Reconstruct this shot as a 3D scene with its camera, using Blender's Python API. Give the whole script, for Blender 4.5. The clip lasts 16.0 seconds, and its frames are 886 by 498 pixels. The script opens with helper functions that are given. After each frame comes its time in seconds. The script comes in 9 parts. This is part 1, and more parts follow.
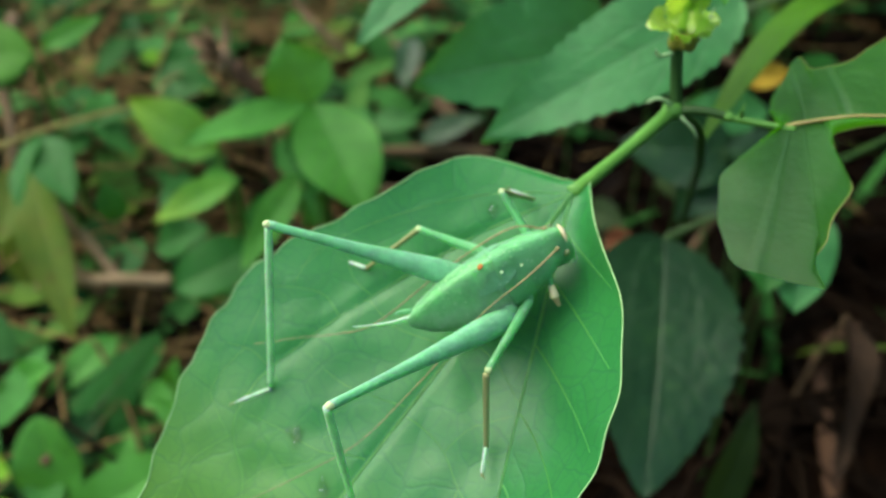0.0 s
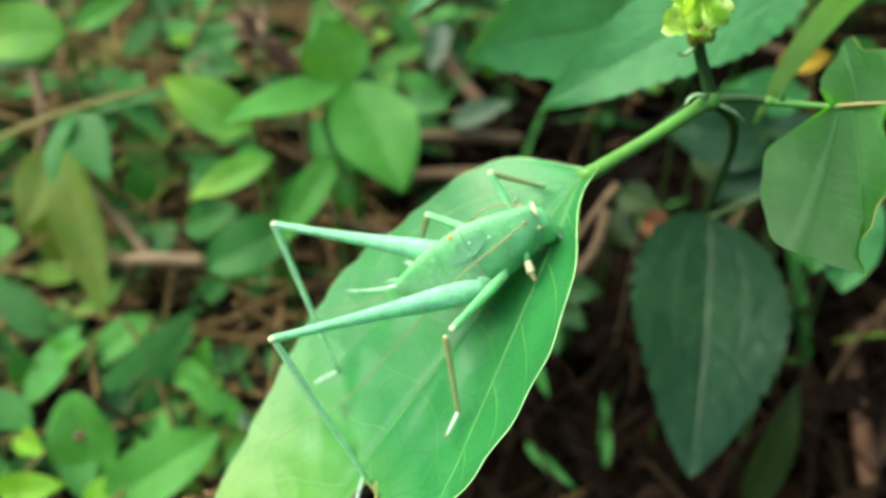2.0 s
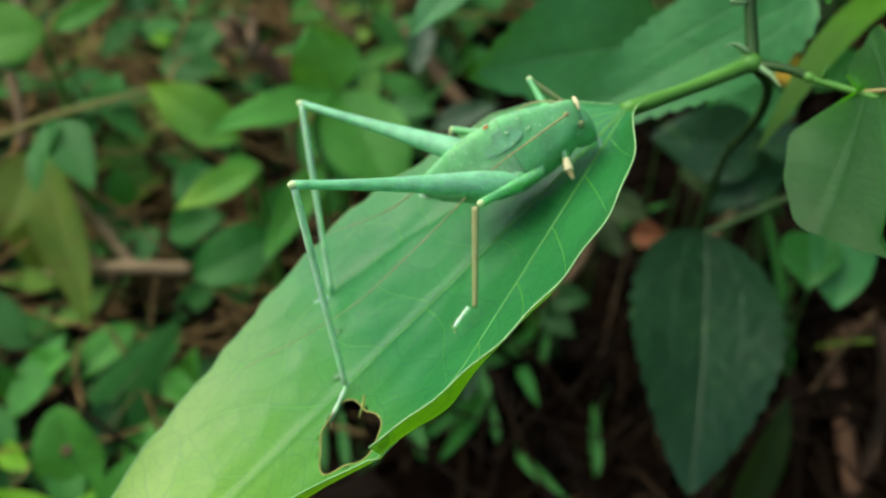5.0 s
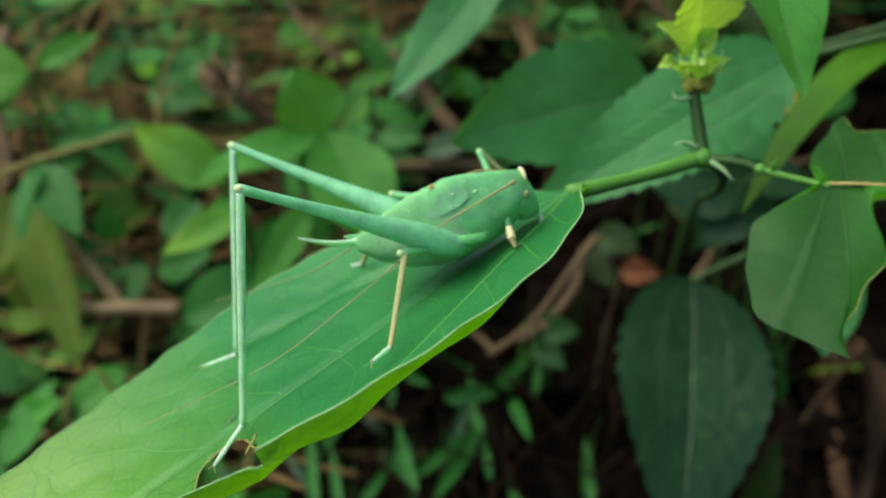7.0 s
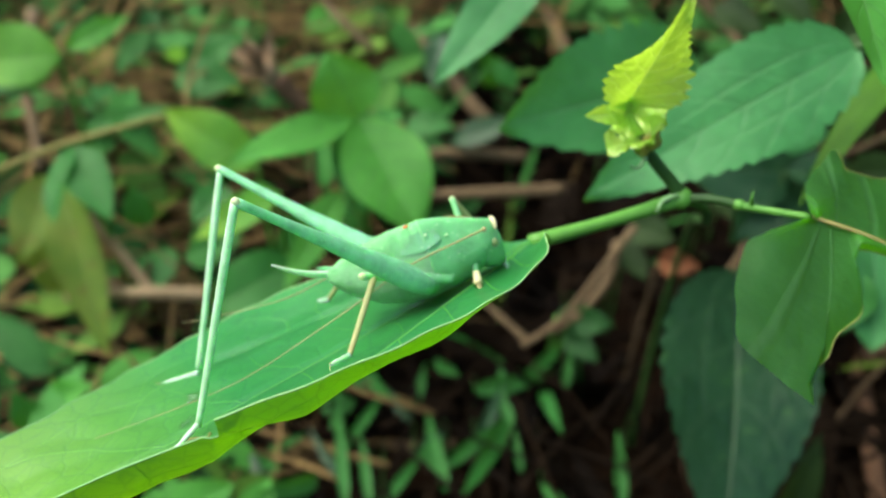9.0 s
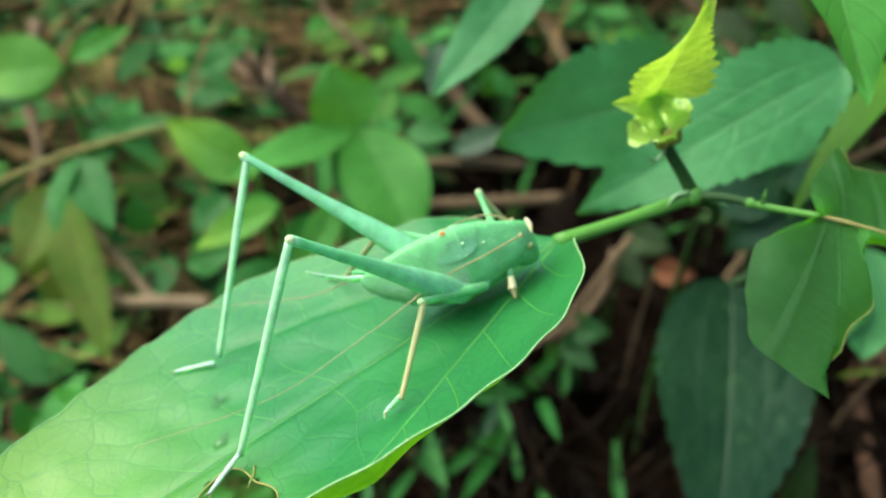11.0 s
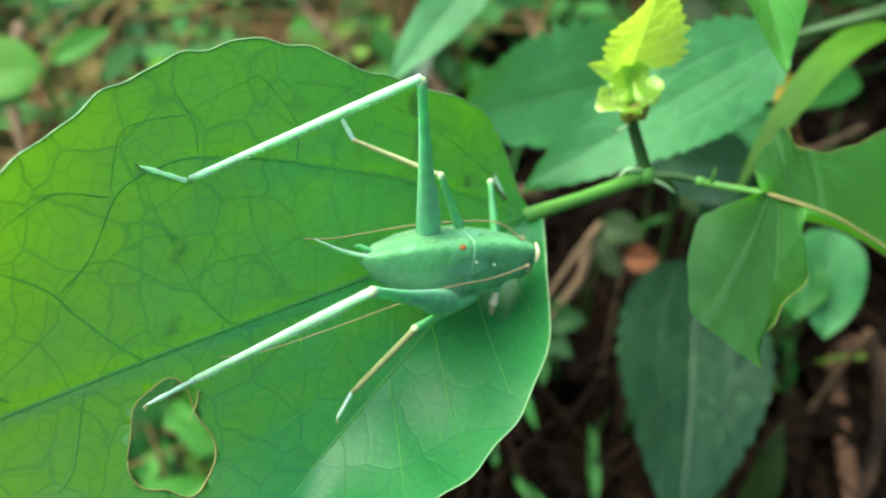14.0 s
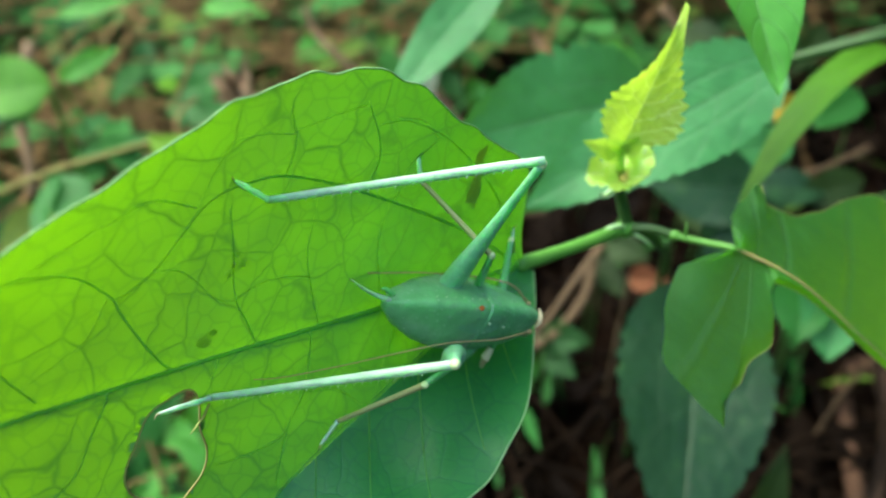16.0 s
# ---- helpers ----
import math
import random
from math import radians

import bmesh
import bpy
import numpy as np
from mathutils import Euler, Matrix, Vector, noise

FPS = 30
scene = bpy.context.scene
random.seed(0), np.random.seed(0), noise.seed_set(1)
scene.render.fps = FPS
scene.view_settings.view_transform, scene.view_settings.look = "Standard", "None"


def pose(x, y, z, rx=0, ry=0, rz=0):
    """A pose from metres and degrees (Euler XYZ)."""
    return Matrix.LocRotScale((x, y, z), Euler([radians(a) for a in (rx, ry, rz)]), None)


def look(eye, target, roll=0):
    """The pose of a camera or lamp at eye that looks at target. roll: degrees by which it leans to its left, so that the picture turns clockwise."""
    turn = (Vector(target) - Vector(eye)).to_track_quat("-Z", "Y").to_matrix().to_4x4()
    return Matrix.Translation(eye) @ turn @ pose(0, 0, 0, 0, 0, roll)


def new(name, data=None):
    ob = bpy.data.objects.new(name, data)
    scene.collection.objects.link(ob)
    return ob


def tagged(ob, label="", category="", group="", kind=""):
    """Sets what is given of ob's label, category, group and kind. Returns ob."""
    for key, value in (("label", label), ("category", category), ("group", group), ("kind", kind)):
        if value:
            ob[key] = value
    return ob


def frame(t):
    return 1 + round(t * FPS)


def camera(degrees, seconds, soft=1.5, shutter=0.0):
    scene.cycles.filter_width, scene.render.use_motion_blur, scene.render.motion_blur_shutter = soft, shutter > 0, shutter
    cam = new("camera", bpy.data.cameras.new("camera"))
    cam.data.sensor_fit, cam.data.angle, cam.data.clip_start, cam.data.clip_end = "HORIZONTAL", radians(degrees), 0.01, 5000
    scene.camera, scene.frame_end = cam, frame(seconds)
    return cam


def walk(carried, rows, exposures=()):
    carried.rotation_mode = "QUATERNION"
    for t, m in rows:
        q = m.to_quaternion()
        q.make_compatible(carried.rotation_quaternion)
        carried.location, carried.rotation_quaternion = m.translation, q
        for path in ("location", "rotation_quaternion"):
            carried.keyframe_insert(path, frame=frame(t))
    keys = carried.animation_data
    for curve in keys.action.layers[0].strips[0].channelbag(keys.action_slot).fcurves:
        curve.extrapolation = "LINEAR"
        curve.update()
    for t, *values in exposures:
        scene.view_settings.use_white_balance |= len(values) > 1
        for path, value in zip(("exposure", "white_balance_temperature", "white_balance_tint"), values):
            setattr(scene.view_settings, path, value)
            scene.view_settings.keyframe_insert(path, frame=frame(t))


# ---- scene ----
EXPOSURES = [(0.0, 1.15), (0.5, 1.4), (1.0, 1.35), (1.6, 1.75), (2.5, 1.5), (3.0, 1.1), (5.0, 0.9), (7.0, 0.85), (8.0, 1.4), (8.5, 1.75), (9.0, 1.5), (11.5, 1.5), (12.5, 1.5), (13.2, 1.8), (14.0, 2.0), (14.5, 2.1), (15.0, 2.2), (15.5, 2.1), (16.0, 1.9)]
cam = camera(52, 16.0, soft=2.0)
PATH = [
    (0, 0, -0, 0.32, 55, -0, 0), (0.5, -0.00139, -0.00214, 0.31413, 55.54, -0.03, 0.87),
    (1, -0.00503, -0.00281, 0.31162, 54.78, 0.36, 0.69), (1.5, -0.00803, -0.00361, 0.31281, 54.79, -0.14, 0.85),
    (2, -0.01123, -0.00211, 0.31299, 54.83, -0.23, 0.81), (2.5, -0.01576, -0.00681, 0.313, 55.4, -1.18, 0.37),
    (3, -0.02266, -0.00346, 0.31694, 54.77, -1.59, -0.34), (3.5, -0.02182, -0.00077, 0.31608, 54.33, -1.67, -0.64),
    (6, -0.01934, 0.01454, 0.33279, 53.68, -0.37, -1.34), (6.2, -0.01665, 0.01666, 0.33752, 53.44, 0.32, -1.29),
    (6.5, -0.01776, 0.01504, 0.33854, 54.06, -0.37, -1.56), (7, -0.01694, 0.01671, 0.33476, 53.64, -0.57, -1.59),
    (7.5, -0.01967, 0.01766, 0.33508, 53.67, -0.65, -1.25), (8, -0.0242, 0.01649, 0.33291, 53.58, -0.85, -0.88),
    (8.5, -0.02616, 0.01672, 0.33249, 53.3, -1.09, -0.79), (9, -0.02537, 0.02055, 0.33153, 52.96, -0.7, -0.45),
    (11.5, -0.02351, 0.01699, 0.33568, 53.4, -0.61, -0.39), (12, -0.0211, 0.01497, 0.33529, 53.54, 0.04, -0.61),
    (12.5, -0.02134, 0.01294, 0.33611, 53.81, 0.08, -0.73), (13, -0.02033, 0.01121, 0.33598, 53.93, 0.15, -0.65),
    (13.6, -0.01643, 0.00996, 0.33377, 53.81, 0.26, -0.61), (14, -0.01127, 0.01098, 0.33253, 53.68, 0.26, -0.68),
    (14.5, -0.01047, 0.01162, 0.33441, 54.14, 0.82, -0.59), (14.9, -0.0107, 0.01012, 0.33383, 54.49, 0.23, -0.71),
    (15.5, -0.01292, 0.00657, 0.33643, 54.66, 0.07, -0.91), (16, -0.00801, 0.01182, 0.33311, 54.76, 0.46, -0.01)]
walk(cam, [(t, pose(*p)) for t, *p in PATH], [(t, stops, 6800 if t < 10 else 6550, 10) for t, stops in EXPOSURES])

# ---------------------------------------------------------------- lens and light
cam.data.dof.use_dof = True
cam.data.dof.focus_distance = 0.113
cam.data.dof.aperture_fstop = 19.0

world = bpy.data.worlds.new("sky")
scene.world = world
world.use_nodes = True
wn, wl = world.node_tree.nodes, world.node_tree.links
sky = wn.new("ShaderNodeTexSky")
sky.sky_type, sky.sun_disc = "NISHITA", False
SUN_FROM = Vector((-0.54, 0.12, 0.82)).normalized()
sky.sun_elevation = math.asin(SUN_FROM.z)
sky.sun_rotation = math.atan2(SUN_FROM.x, SUN_FROM.y)
sky.air_density, sky.dust_density, sky.ozone_density = 1.0, 3.0, 1.0
wl.new(sky.outputs[0], wn["Background"].inputs[0])
wn["Background"].inputs[1].default_value = 0.15
lamp = bpy.data.lights.new("sun", "SUN")
lamp.energy, lamp.angle, lamp.color = 1.4, radians(75), (1.0, 0.95, 0.82)
new("sun", lamp).matrix_world = look(SUN_FROM * 20, (0, 0, 0))


# ---------------------------------------------------------------- materials
def nodes_of(name):
    mat = bpy.data.materials.new(name)
    mat.use_nodes = True
    nt = mat.node_tree
    return mat, nt, nt.nodes["Principled BSDF"]


def math_node(nt, op, a, b=None, c=None):
    n = nt.nodes.new("ShaderNodeMath")
    n.operation = op
    for i, v in enumerate((a, b, c)):
        if v is None:
            continue
        if isinstance(v, (int, float)):
            n.inputs[i].default_value = v
        else:
            nt.links.new(v, n.inputs[i])
    return n.outputs[0]


def mixed(nt, fac, a, b):
    n = nt.nodes.new("ShaderNodeMix")
    n.data_type = "RGBA"
    for i, v in ((0, fac), (6, a), (7, b)):
        if isinstance(v, (int, float)):
            n.inputs[i].default_value = v
        elif isinstance(v, tuple):
            n.inputs[i].default_value = (*v, 1)
        else:
            nt.links.new(v, n.inputs[i])
    return n.outputs[2]


def noise_of(nt, scale, detail=3.0, rough=0.55, vec=None):
    n = nt.nodes.new("ShaderNodeTexNoise")
    n.inputs["Scale"].default_value, n.inputs["Detail"].default_value, n.inputs["Roughness"].default_value = scale, detail, rough
    if vec is None:
        vec = nt.nodes.new("ShaderNodeTexCoord").outputs["Object"]
    nt.links.new(vec, n.inputs["Vector"])
    return n.outputs["Fac"]


def ramp(nt, fac, lo, hi):
    n = nt.nodes.new("ShaderNodeMapRange")
    n.inputs["From Min"].default_value, n.inputs["From Max"].default_value = lo, hi
    nt.links.new(fac, n.inputs["Value"])
    return n.outputs["Result"]


def bump(nt, bsdf, height, strength, distance):
    n = nt.nodes.new("ShaderNodeBump")
    n.inputs["Strength"].default_value, n.inputs["Distance"].default_value = strength, distance
    nt.links.new(height, n.inputs["Height"])
    nt.links.new(n.outputs[0], bsdf.inputs["Normal"])
    return n.outputs[0]


def plain(name, a, b, rough=0.6, scale=300.0, bumpy=0.15, dist=0.0004, gloss=0.3):
    mat, nt, bs = nodes_of(name)
    n1, n2 = noise_of(nt, scale), noise_of(nt, scale * 0.13)
    f = math_node(nt, "MULTIPLY_ADD", n1, 0.6, math_node(nt, "MULTIPLY", n2, 0.4))
    rnd = nt.nodes.new("ShaderNodeObjectInfo").outputs["Random"]
    f = math_node(nt, "ADD", ramp(nt, f, 0.3, 0.7), math_node(nt, "MULTIPLY_ADD", rnd, 0.3, -0.15))
    f.node.use_clamp = True
    nt.links.new(mixed(nt, f, a, b), bs.inputs["Base Color"])
    bs.inputs["Roughness"].default_value = rough
    bs.inputs["Specular IOR Level"].default_value = gloss
    bump(nt, bs, n1, bumpy, dist)
    return mat


def island(name, a, b, c, rough=0.8, scale=200.0):
    """For joined litter and grass: each piece takes its own tone."""
    mat, nt, bs = nodes_of(name)
    rnd = nt.nodes.new("ShaderNodeNewGeometry").outputs["Random Per Island"]
    n1 = noise_of(nt, scale)
    base = mixed(nt, ramp(nt, rnd, 0.0, 0.6), a, b)
    base = mixed(nt, ramp(nt, rnd, 0.75, 1.0), base, c)
    col = mixed(nt, math_node(nt, "MULTIPLY", n1, 0.6), base, tuple(v * 0.4 for v in a))
    nt.links.new(col, bs.inputs["Base Color"])
    bs.inputs["Roughness"].default_value = rough
    bs.inputs["Specular IOR Level"].default_value = 0.06
    bump(nt, bs, n1, 0.3, 0.0005)
    return mat


def blade_material(name, a, b, vein, glow, through_amount=0.35, rough=0.42, veins=7.0, slant=0.55, cells=0.0, spots=None, tip=None, sheen=0.22, arcs=0.0, quilt=0.0, vein_light=0.3):
    """A leaf blade: u runs along the midrib, v across it. a, b: the two greens; glow: the light that comes through."""
    mat, nt, bs = nodes_of(name)
    uv = nt.nodes.new("ShaderNodeUVMap")
    sep = nt.nodes.new("ShaderNodeSeparateXYZ")
    nt.links.new(uv.outputs[0], sep.inputs[0])
    u = sep.outputs[0]
    av = math_node(nt, "ABSOLUTE", math_node(nt, "MULTIPLY_ADD", sep.outputs[1], 2.0, -1.0))
    mid = math_node(nt, "SUBTRACT", 1.0, ramp(nt, av, 0.012, 0.04))
    wave = math_node(nt, "FRACT", math_node(nt, "MULTIPLY", math_node(nt, "SUBTRACT", u, math_node(nt, "MULTIPLY", math_node(nt, "POWER", av, 1.3), slant * 0.45)), veins))
    lat = math_node(nt, "SUBTRACT", 1.0, ramp(nt, math_node(nt, "ABSOLUTE", math_node(nt, "SUBTRACT", wave, 0.5)), 0.02, 0.09))
    net = math_node(nt, "MAXIMUM", mid, math_node(nt, "MULTIPLY", lat, 0.3 if arcs else 0.55))
    if arcs:
        arc = math_node(nt, "SUBTRACT", 1.0, ramp(nt, math_node(nt, "ABSOLUTE", math_node(nt, "ADD", av, -arcs)), 0.015, 0.06))
        arc = math_node(nt, "MULTIPLY", arc, math_node(nt, "SUBTRACT", 1.0, ramp(nt, u, 0.45, 0.8)))
        net = math_node(nt, "MAXIMUM", net, math_node(nt, "MULTIPLY", arc, 0.45))
    big, fine = noise_of(nt, 45.0), noise_of(nt, 900.0)
    if cells:
        vor = nt.nodes.new("ShaderNodeTexVoronoi")
        vor.feature = "DISTANCE_TO_EDGE"
        vor.inputs["Scale"].default_value = cells
        warp = nt.nodes.new("ShaderNodeVectorMath")
        warp.operation = "MULTIPLY_ADD"
        blur = nt.nodes.new("ShaderNodeTexNoise")
        blur.inputs["Scale"].default_value, blur.inputs["Detail"].default_value = 260.0, 2.0
        spot = nt.nodes.new("ShaderNodeTexCoord").outputs["Object"]
        nt.links.new(spot, blur.inputs["Vector"])
        nt.links.new(blur.outputs["Color"], warp.inputs[0])
        warp.inputs[1].default_value = (0.002, 0.002, 0.002)
        nt.links.new(spot, warp.inputs[2])
        nt.links.new(warp.outputs[0], vor.inputs["Vector"])
        vor2 = nt.nodes.new("ShaderNodeTexVoronoi")
        vor2.feature = "DISTANCE_TO_EDGE"
        vor2.inputs["Scale"].default_value = cells * 3.1
        nt.links.new(warp.outputs[0], vor2.inputs["Vector"])
        e1 = math_node(nt, "SUBTRACT", 1.0, ramp(nt, vor.outputs["Distance"], 0.0, 0.03))
        e2 = math_node(nt, "SUBTRACT", 1.0, ramp(nt, vor2.outputs["Distance"], 0.0, 0.09))
        net = math_node(nt, "MAXIMUM", math_node(nt, "MULTIPLY", e1, 0.8), math_node(nt, "MULTIPLY", e2, 0.42))
        area = nt.nodes.new("ShaderNodeTexVoronoi")
        area.inputs["Scale"].default_value = cells
        nt.links.new(warp.outputs[0], area.inputs["Vector"])
        tone = nt.nodes.new("ShaderNodeSeparateColor")
        nt.links.new(area.outputs["Color"], tone.inputs[0])
        patch = tone.outputs[0]
        pillow = ramp(nt, vor.outputs["Distance"], 0.0, 0.3)
    else:
        patch = nt.nodes.new("ShaderNodeObjectInfo").outputs["Random"]
    stain = ramp(nt, noise_of(nt, 150.0, 4.0, 0.65), 0.42, 0.66)
    body = mixed(nt, ramp(nt, big, 0.3, 0.7), a, b)
    body = mixed(nt, math_node(nt, "MULTIPLY", patch, 0.16 if cells else 0.35), body, tuple(v * 0.45 for v in a))
    if not cells:
        body = mixed(nt, math_node(nt, "MULTIPLY", stain, 0.35), body, tuple(min(v * 1.5, 0.8) for v in b))
    body = mixed(nt, math_node(nt, "MULTIPLY", fine, 0.25), body, tuple(v * 0.5 for v in a))
    if tip:
        body = mixed(nt, ramp(nt, u, tip[0], tip[1]), body, tip[2])
    if spots:
        sp = ramp(nt, noise_of(nt, 160.0, 1.0), 0.68, 0.74)
        body = mixed(nt, sp, body, spots)
    col = mixed(nt, math_node(nt, "MULTIPLY", net, 0.2 if cells else 0.6), body, vein)
    nt.links.new(col, bs.inputs["Base Color"])
    bs.inputs["Roughness"].default_value = rough
    bs.inputs["Specular IOR Level"].default_value = sheen
    height = math_node(nt, "MULTIPLY_ADD", fine, 0.25, math_node(nt, "SUBTRACT", math_node(nt, "MULTIPLY", big, 0.6), math_node(nt, "MULTIPLY", net, 0.3 if cells else 1.0)))
    if cells:
        height = math_node(nt, "MULTIPLY_ADD", pillow, 0.7, height)
    if quilt:
        height = math_node(nt, "MULTIPLY_ADD", noise_of(nt, 210.0, 2.0), quilt, height)
    nrm = bump(nt, bs, height, 0.25 if cells else 0.5, 0.0004 if cells else 0.0007)
    tr = nt.nodes.new("ShaderNodeBsdfTranslucent")
    lit = mixed(nt, ramp(nt, big, 0.3, 0.7), glow, tuple(v * 0.7 for v in glow))
    if tip:
        lit = mixed(nt, math_node(nt, "MULTIPLY", ramp(nt, u, tip[0] - 0.2, tip[1]), 0.55), lit, (0.30, 0.60, 0.004))
    nt.links.new(mixed(nt, net, lit, tuple(v * vein_light for v in glow)), tr.inputs[0])
    nt.links.new(nrm, tr.inputs["Normal"])
    mx = nt.nodes.new("ShaderNodeMixShader")
    mx.inputs[0].default_value = through_amount
    nt.links.new(bs.outputs[0], mx.inputs[1])
    nt.links.new(tr.outputs[0], mx.inputs[2])
    nt.links.new(mx.outputs[0], nt.nodes["Material Output"].inputs[0])
    return mat


MAIN_BLADE = blade_material("main_blade", (0.022, 0.28, 0.066), (0.040, 0.355, 0.076), (0.07, 0.36, 0.11), (0.12, 0.49, 0.002), 0.40, 0.38, cells=115.0, tip=(0.46, 0.95, (0.27, 0.54, 0.03)), sheen=0.62, vein_light=0.34)
VEIN = blade_material("vein", (0.085, 0.34, 0.11), (0.125, 0.39, 0.15), (0.09, 0.35, 0.11), (0.42, 0.92, 0.01), 0.55, 0.42, sheen=0.4)
MARGIN = plain("margin", (0.16, 0.42, 0.13), (0.32, 0.55, 0.23), 0.5, 500.0)
STAIN = blade_material("leaf_stain", (0.06, 0.12, 0.03), (0.10, 0.14, 0.03), (0.08, 0.12, 0.03), (0.90, 0.50, 0.04), 0.72, 0.5, sheen=0.2, vein_light=0.8)
DEAD_RIM = plain("dead_rim", (0.26, 0.24, 0.07), (0.20, 0.30, 0.06), 0.7, 600.0)
TWIN_BLADE = blade_material("twin_blade", (0.032, 0.155, 0.042), (0.048, 0.20, 0.054), (0.09, 0.27, 0.09), (0.38, 0.90, 0.02), 0.62, 0.45, veins=5.0, slant=0.0, tip=(0.35, 1.0, (0.06, 0.31, 0.045)), sheen=0.34, quilt=1.6, vein_light=0.6)
# Dark green leaf, lowered further in colour to stand in for deep shade.
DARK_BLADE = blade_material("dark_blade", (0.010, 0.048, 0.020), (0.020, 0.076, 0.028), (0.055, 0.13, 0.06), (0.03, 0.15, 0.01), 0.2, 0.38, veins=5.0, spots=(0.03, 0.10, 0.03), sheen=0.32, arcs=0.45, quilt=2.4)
BACK_BLADE = blade_material("back_blade", (0.040, 0.215, 0.068), (0.060, 0.28, 0.084), (0.11, 0.33, 0.12), (0.11, 0.45, 0.03), 0.32, 0.46, veins=6.0, sheen=0.28, arcs=0.4, quilt=1.0)
FRESH_BLADE = blade_material("fresh_blade", (0.055, 0.275, 0.040), (0.08, 0.35, 0.052), (0.12, 0.37, 0.08), (0.2, 0.58, 0.015), 0.36, 0.5, veins=6.0)
LIME_BLADE = blade_material("lime_blade", (0.14, 0.44, 0.02), (0.20, 0.52, 0.03), (0.24, 0.52, 0.06), (0.38, 0.72, 0.01), 0.38, 0.5, veins=6.0)
SPROUT_BLADE = blade_material("sprout_blade", (0.36, 0.70, 0.05), (0.50, 0.88, 0.14), (0.78, 0.95, 0.50), (0.58, 0.98, 0.06), 0.42, 0.28, veins=8.0, sheen=0.9, vein_light=0.9, quilt=3.0)
OCHRE_BLADE = blade_material("ochre_blade", (0.06, 0.18, 0.022), (0.14, 0.22, 0.03), (0.22, 0.25, 0.06), (0.28, 0.38, 0.02), 0.35, 0.6, veins=11.0, spots=(0.12, 0.11, 0.025))
PALE_BLADE = blade_material("pale_blade", (0.085, 0.31, 0.038), (0.12, 0.38, 0.05), (0.16, 0.40, 0.08), (0.26, 0.62, 0.012), 0.36, 0.5, veins=6.0, tip=(0.45, 1.0, (0.20, 0.42, 0.03)))
# Dull olive leaf; behind the shrub this dark tone paints in the shade.
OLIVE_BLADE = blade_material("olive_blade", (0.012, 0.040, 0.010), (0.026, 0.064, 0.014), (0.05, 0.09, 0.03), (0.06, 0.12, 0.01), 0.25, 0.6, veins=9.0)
SLENDER_BLADE = blade_material("slender_blade", (0.042, 0.165, 0.009), (0.066, 0.22, 0.013), (0.10, 0.25, 0.03), (0.24, 0.50, 0.01), 0.34, 0.5, veins=6.0, sheen=0.18)
# Shaded copy of the mid green below: the shade is in the colour.
SHADE_BLADE = blade_material("shade_blade", (0.012, 0.075, 0.018), (0.022, 0.11, 0.026), (0.05, 0.15, 0.04), (0.06, 0.25, 0.012), 0.3, 0.55, veins=6.0)
MID_BLADE = blade_material("mid_blade", (0.018, 0.13, 0.024), (0.03, 0.19, 0.032), (0.07, 0.23, 0.05), (0.08, 0.35, 0.015), 0.3, 0.5, veins=6.0)
STEM = plain("stem", (0.07, 0.24, 0.035), (0.11, 0.32, 0.05), 0.45, 350.0)
STEM_DARK = plain("stem_dark", (0.02, 0.07, 0.015), (0.035, 0.10, 0.02), 0.5, 350.0)
STEM_OCHRE = plain("stem_ochre", (0.16, 0.16, 0.03), (0.2, 0.2, 0.05), 0.6, 350.0)
MIDRIB_TAN = plain("midrib_tan", (0.30, 0.27, 0.07), (0.44, 0.38, 0.14), 0.55, 350.0)
STIPULE = plain("stipule", (0.24, 0.46, 0.20), (0.34, 0.56, 0.27), 0.6, 500.0)
BUD = plain("bud", (0.25, 0.2, 0.04), (0.3, 0.34, 0.05), 0.6, 500.0)
STICK = plain("stick", (0.075, 0.053, 0.027), (0.17, 0.125, 0.065), 0.85, 250.0, 0.5, 0.0008)
STICK_PALE = plain("stick_pale", (0.17, 0.125, 0.065), (0.30, 0.23, 0.125), 0.85, 250.0, 0.5, 0.0008)
BARK = plain("bark", (0.07, 0.04, 0.022), (0.17, 0.10, 0.055), 0.85, 120.0, 0.7, 0.002)
# Tan dead leaf with the corner's shade mixed into its browns.
SHADE_LEAF = blade_material("shade_leaf", (0.020, 0.013, 0.007), (0.050, 0.030, 0.014), (0.05, 0.032, 0.02), (0.06, 0.03, 0.01), 0.1, 0.8, veins=7.0)
RUST_LEAF = blade_material("rust_leaf", (0.11, 0.040, 0.018), (0.15, 0.06, 0.022), (0.16, 0.08, 0.03), (0.15, 0.05, 0.01), 0.12, 0.8, veins=6.0)
# Brown soil taken almost to black, so its colour carries the canopy shade.
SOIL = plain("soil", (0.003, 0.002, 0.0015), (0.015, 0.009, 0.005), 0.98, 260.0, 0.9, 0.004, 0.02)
LITTER = island("litter", (0.016, 0.011, 0.005), (0.40, 0.28, 0.115), (0.010, 0.006, 0.003))
# Near-black copy of the litter tones: the shade on the right, painted in.
LITTER_SHADE = island("shade_litter", (0.002, 0.0014, 0.0008), (0.016, 0.010, 0.005), (0.001, 0.0008, 0.0006))
GRASS = island("grass", (0.014, 0.09, 0.02), (0.04, 0.19, 0.035), (0.10, 0.16, 0.02), 0.6)
UNDER = island("undergrowth", (0.008, 0.045, 0.014), (0.06, 0.25, 0.05), (0.17, 0.29, 0.04), 0.55)


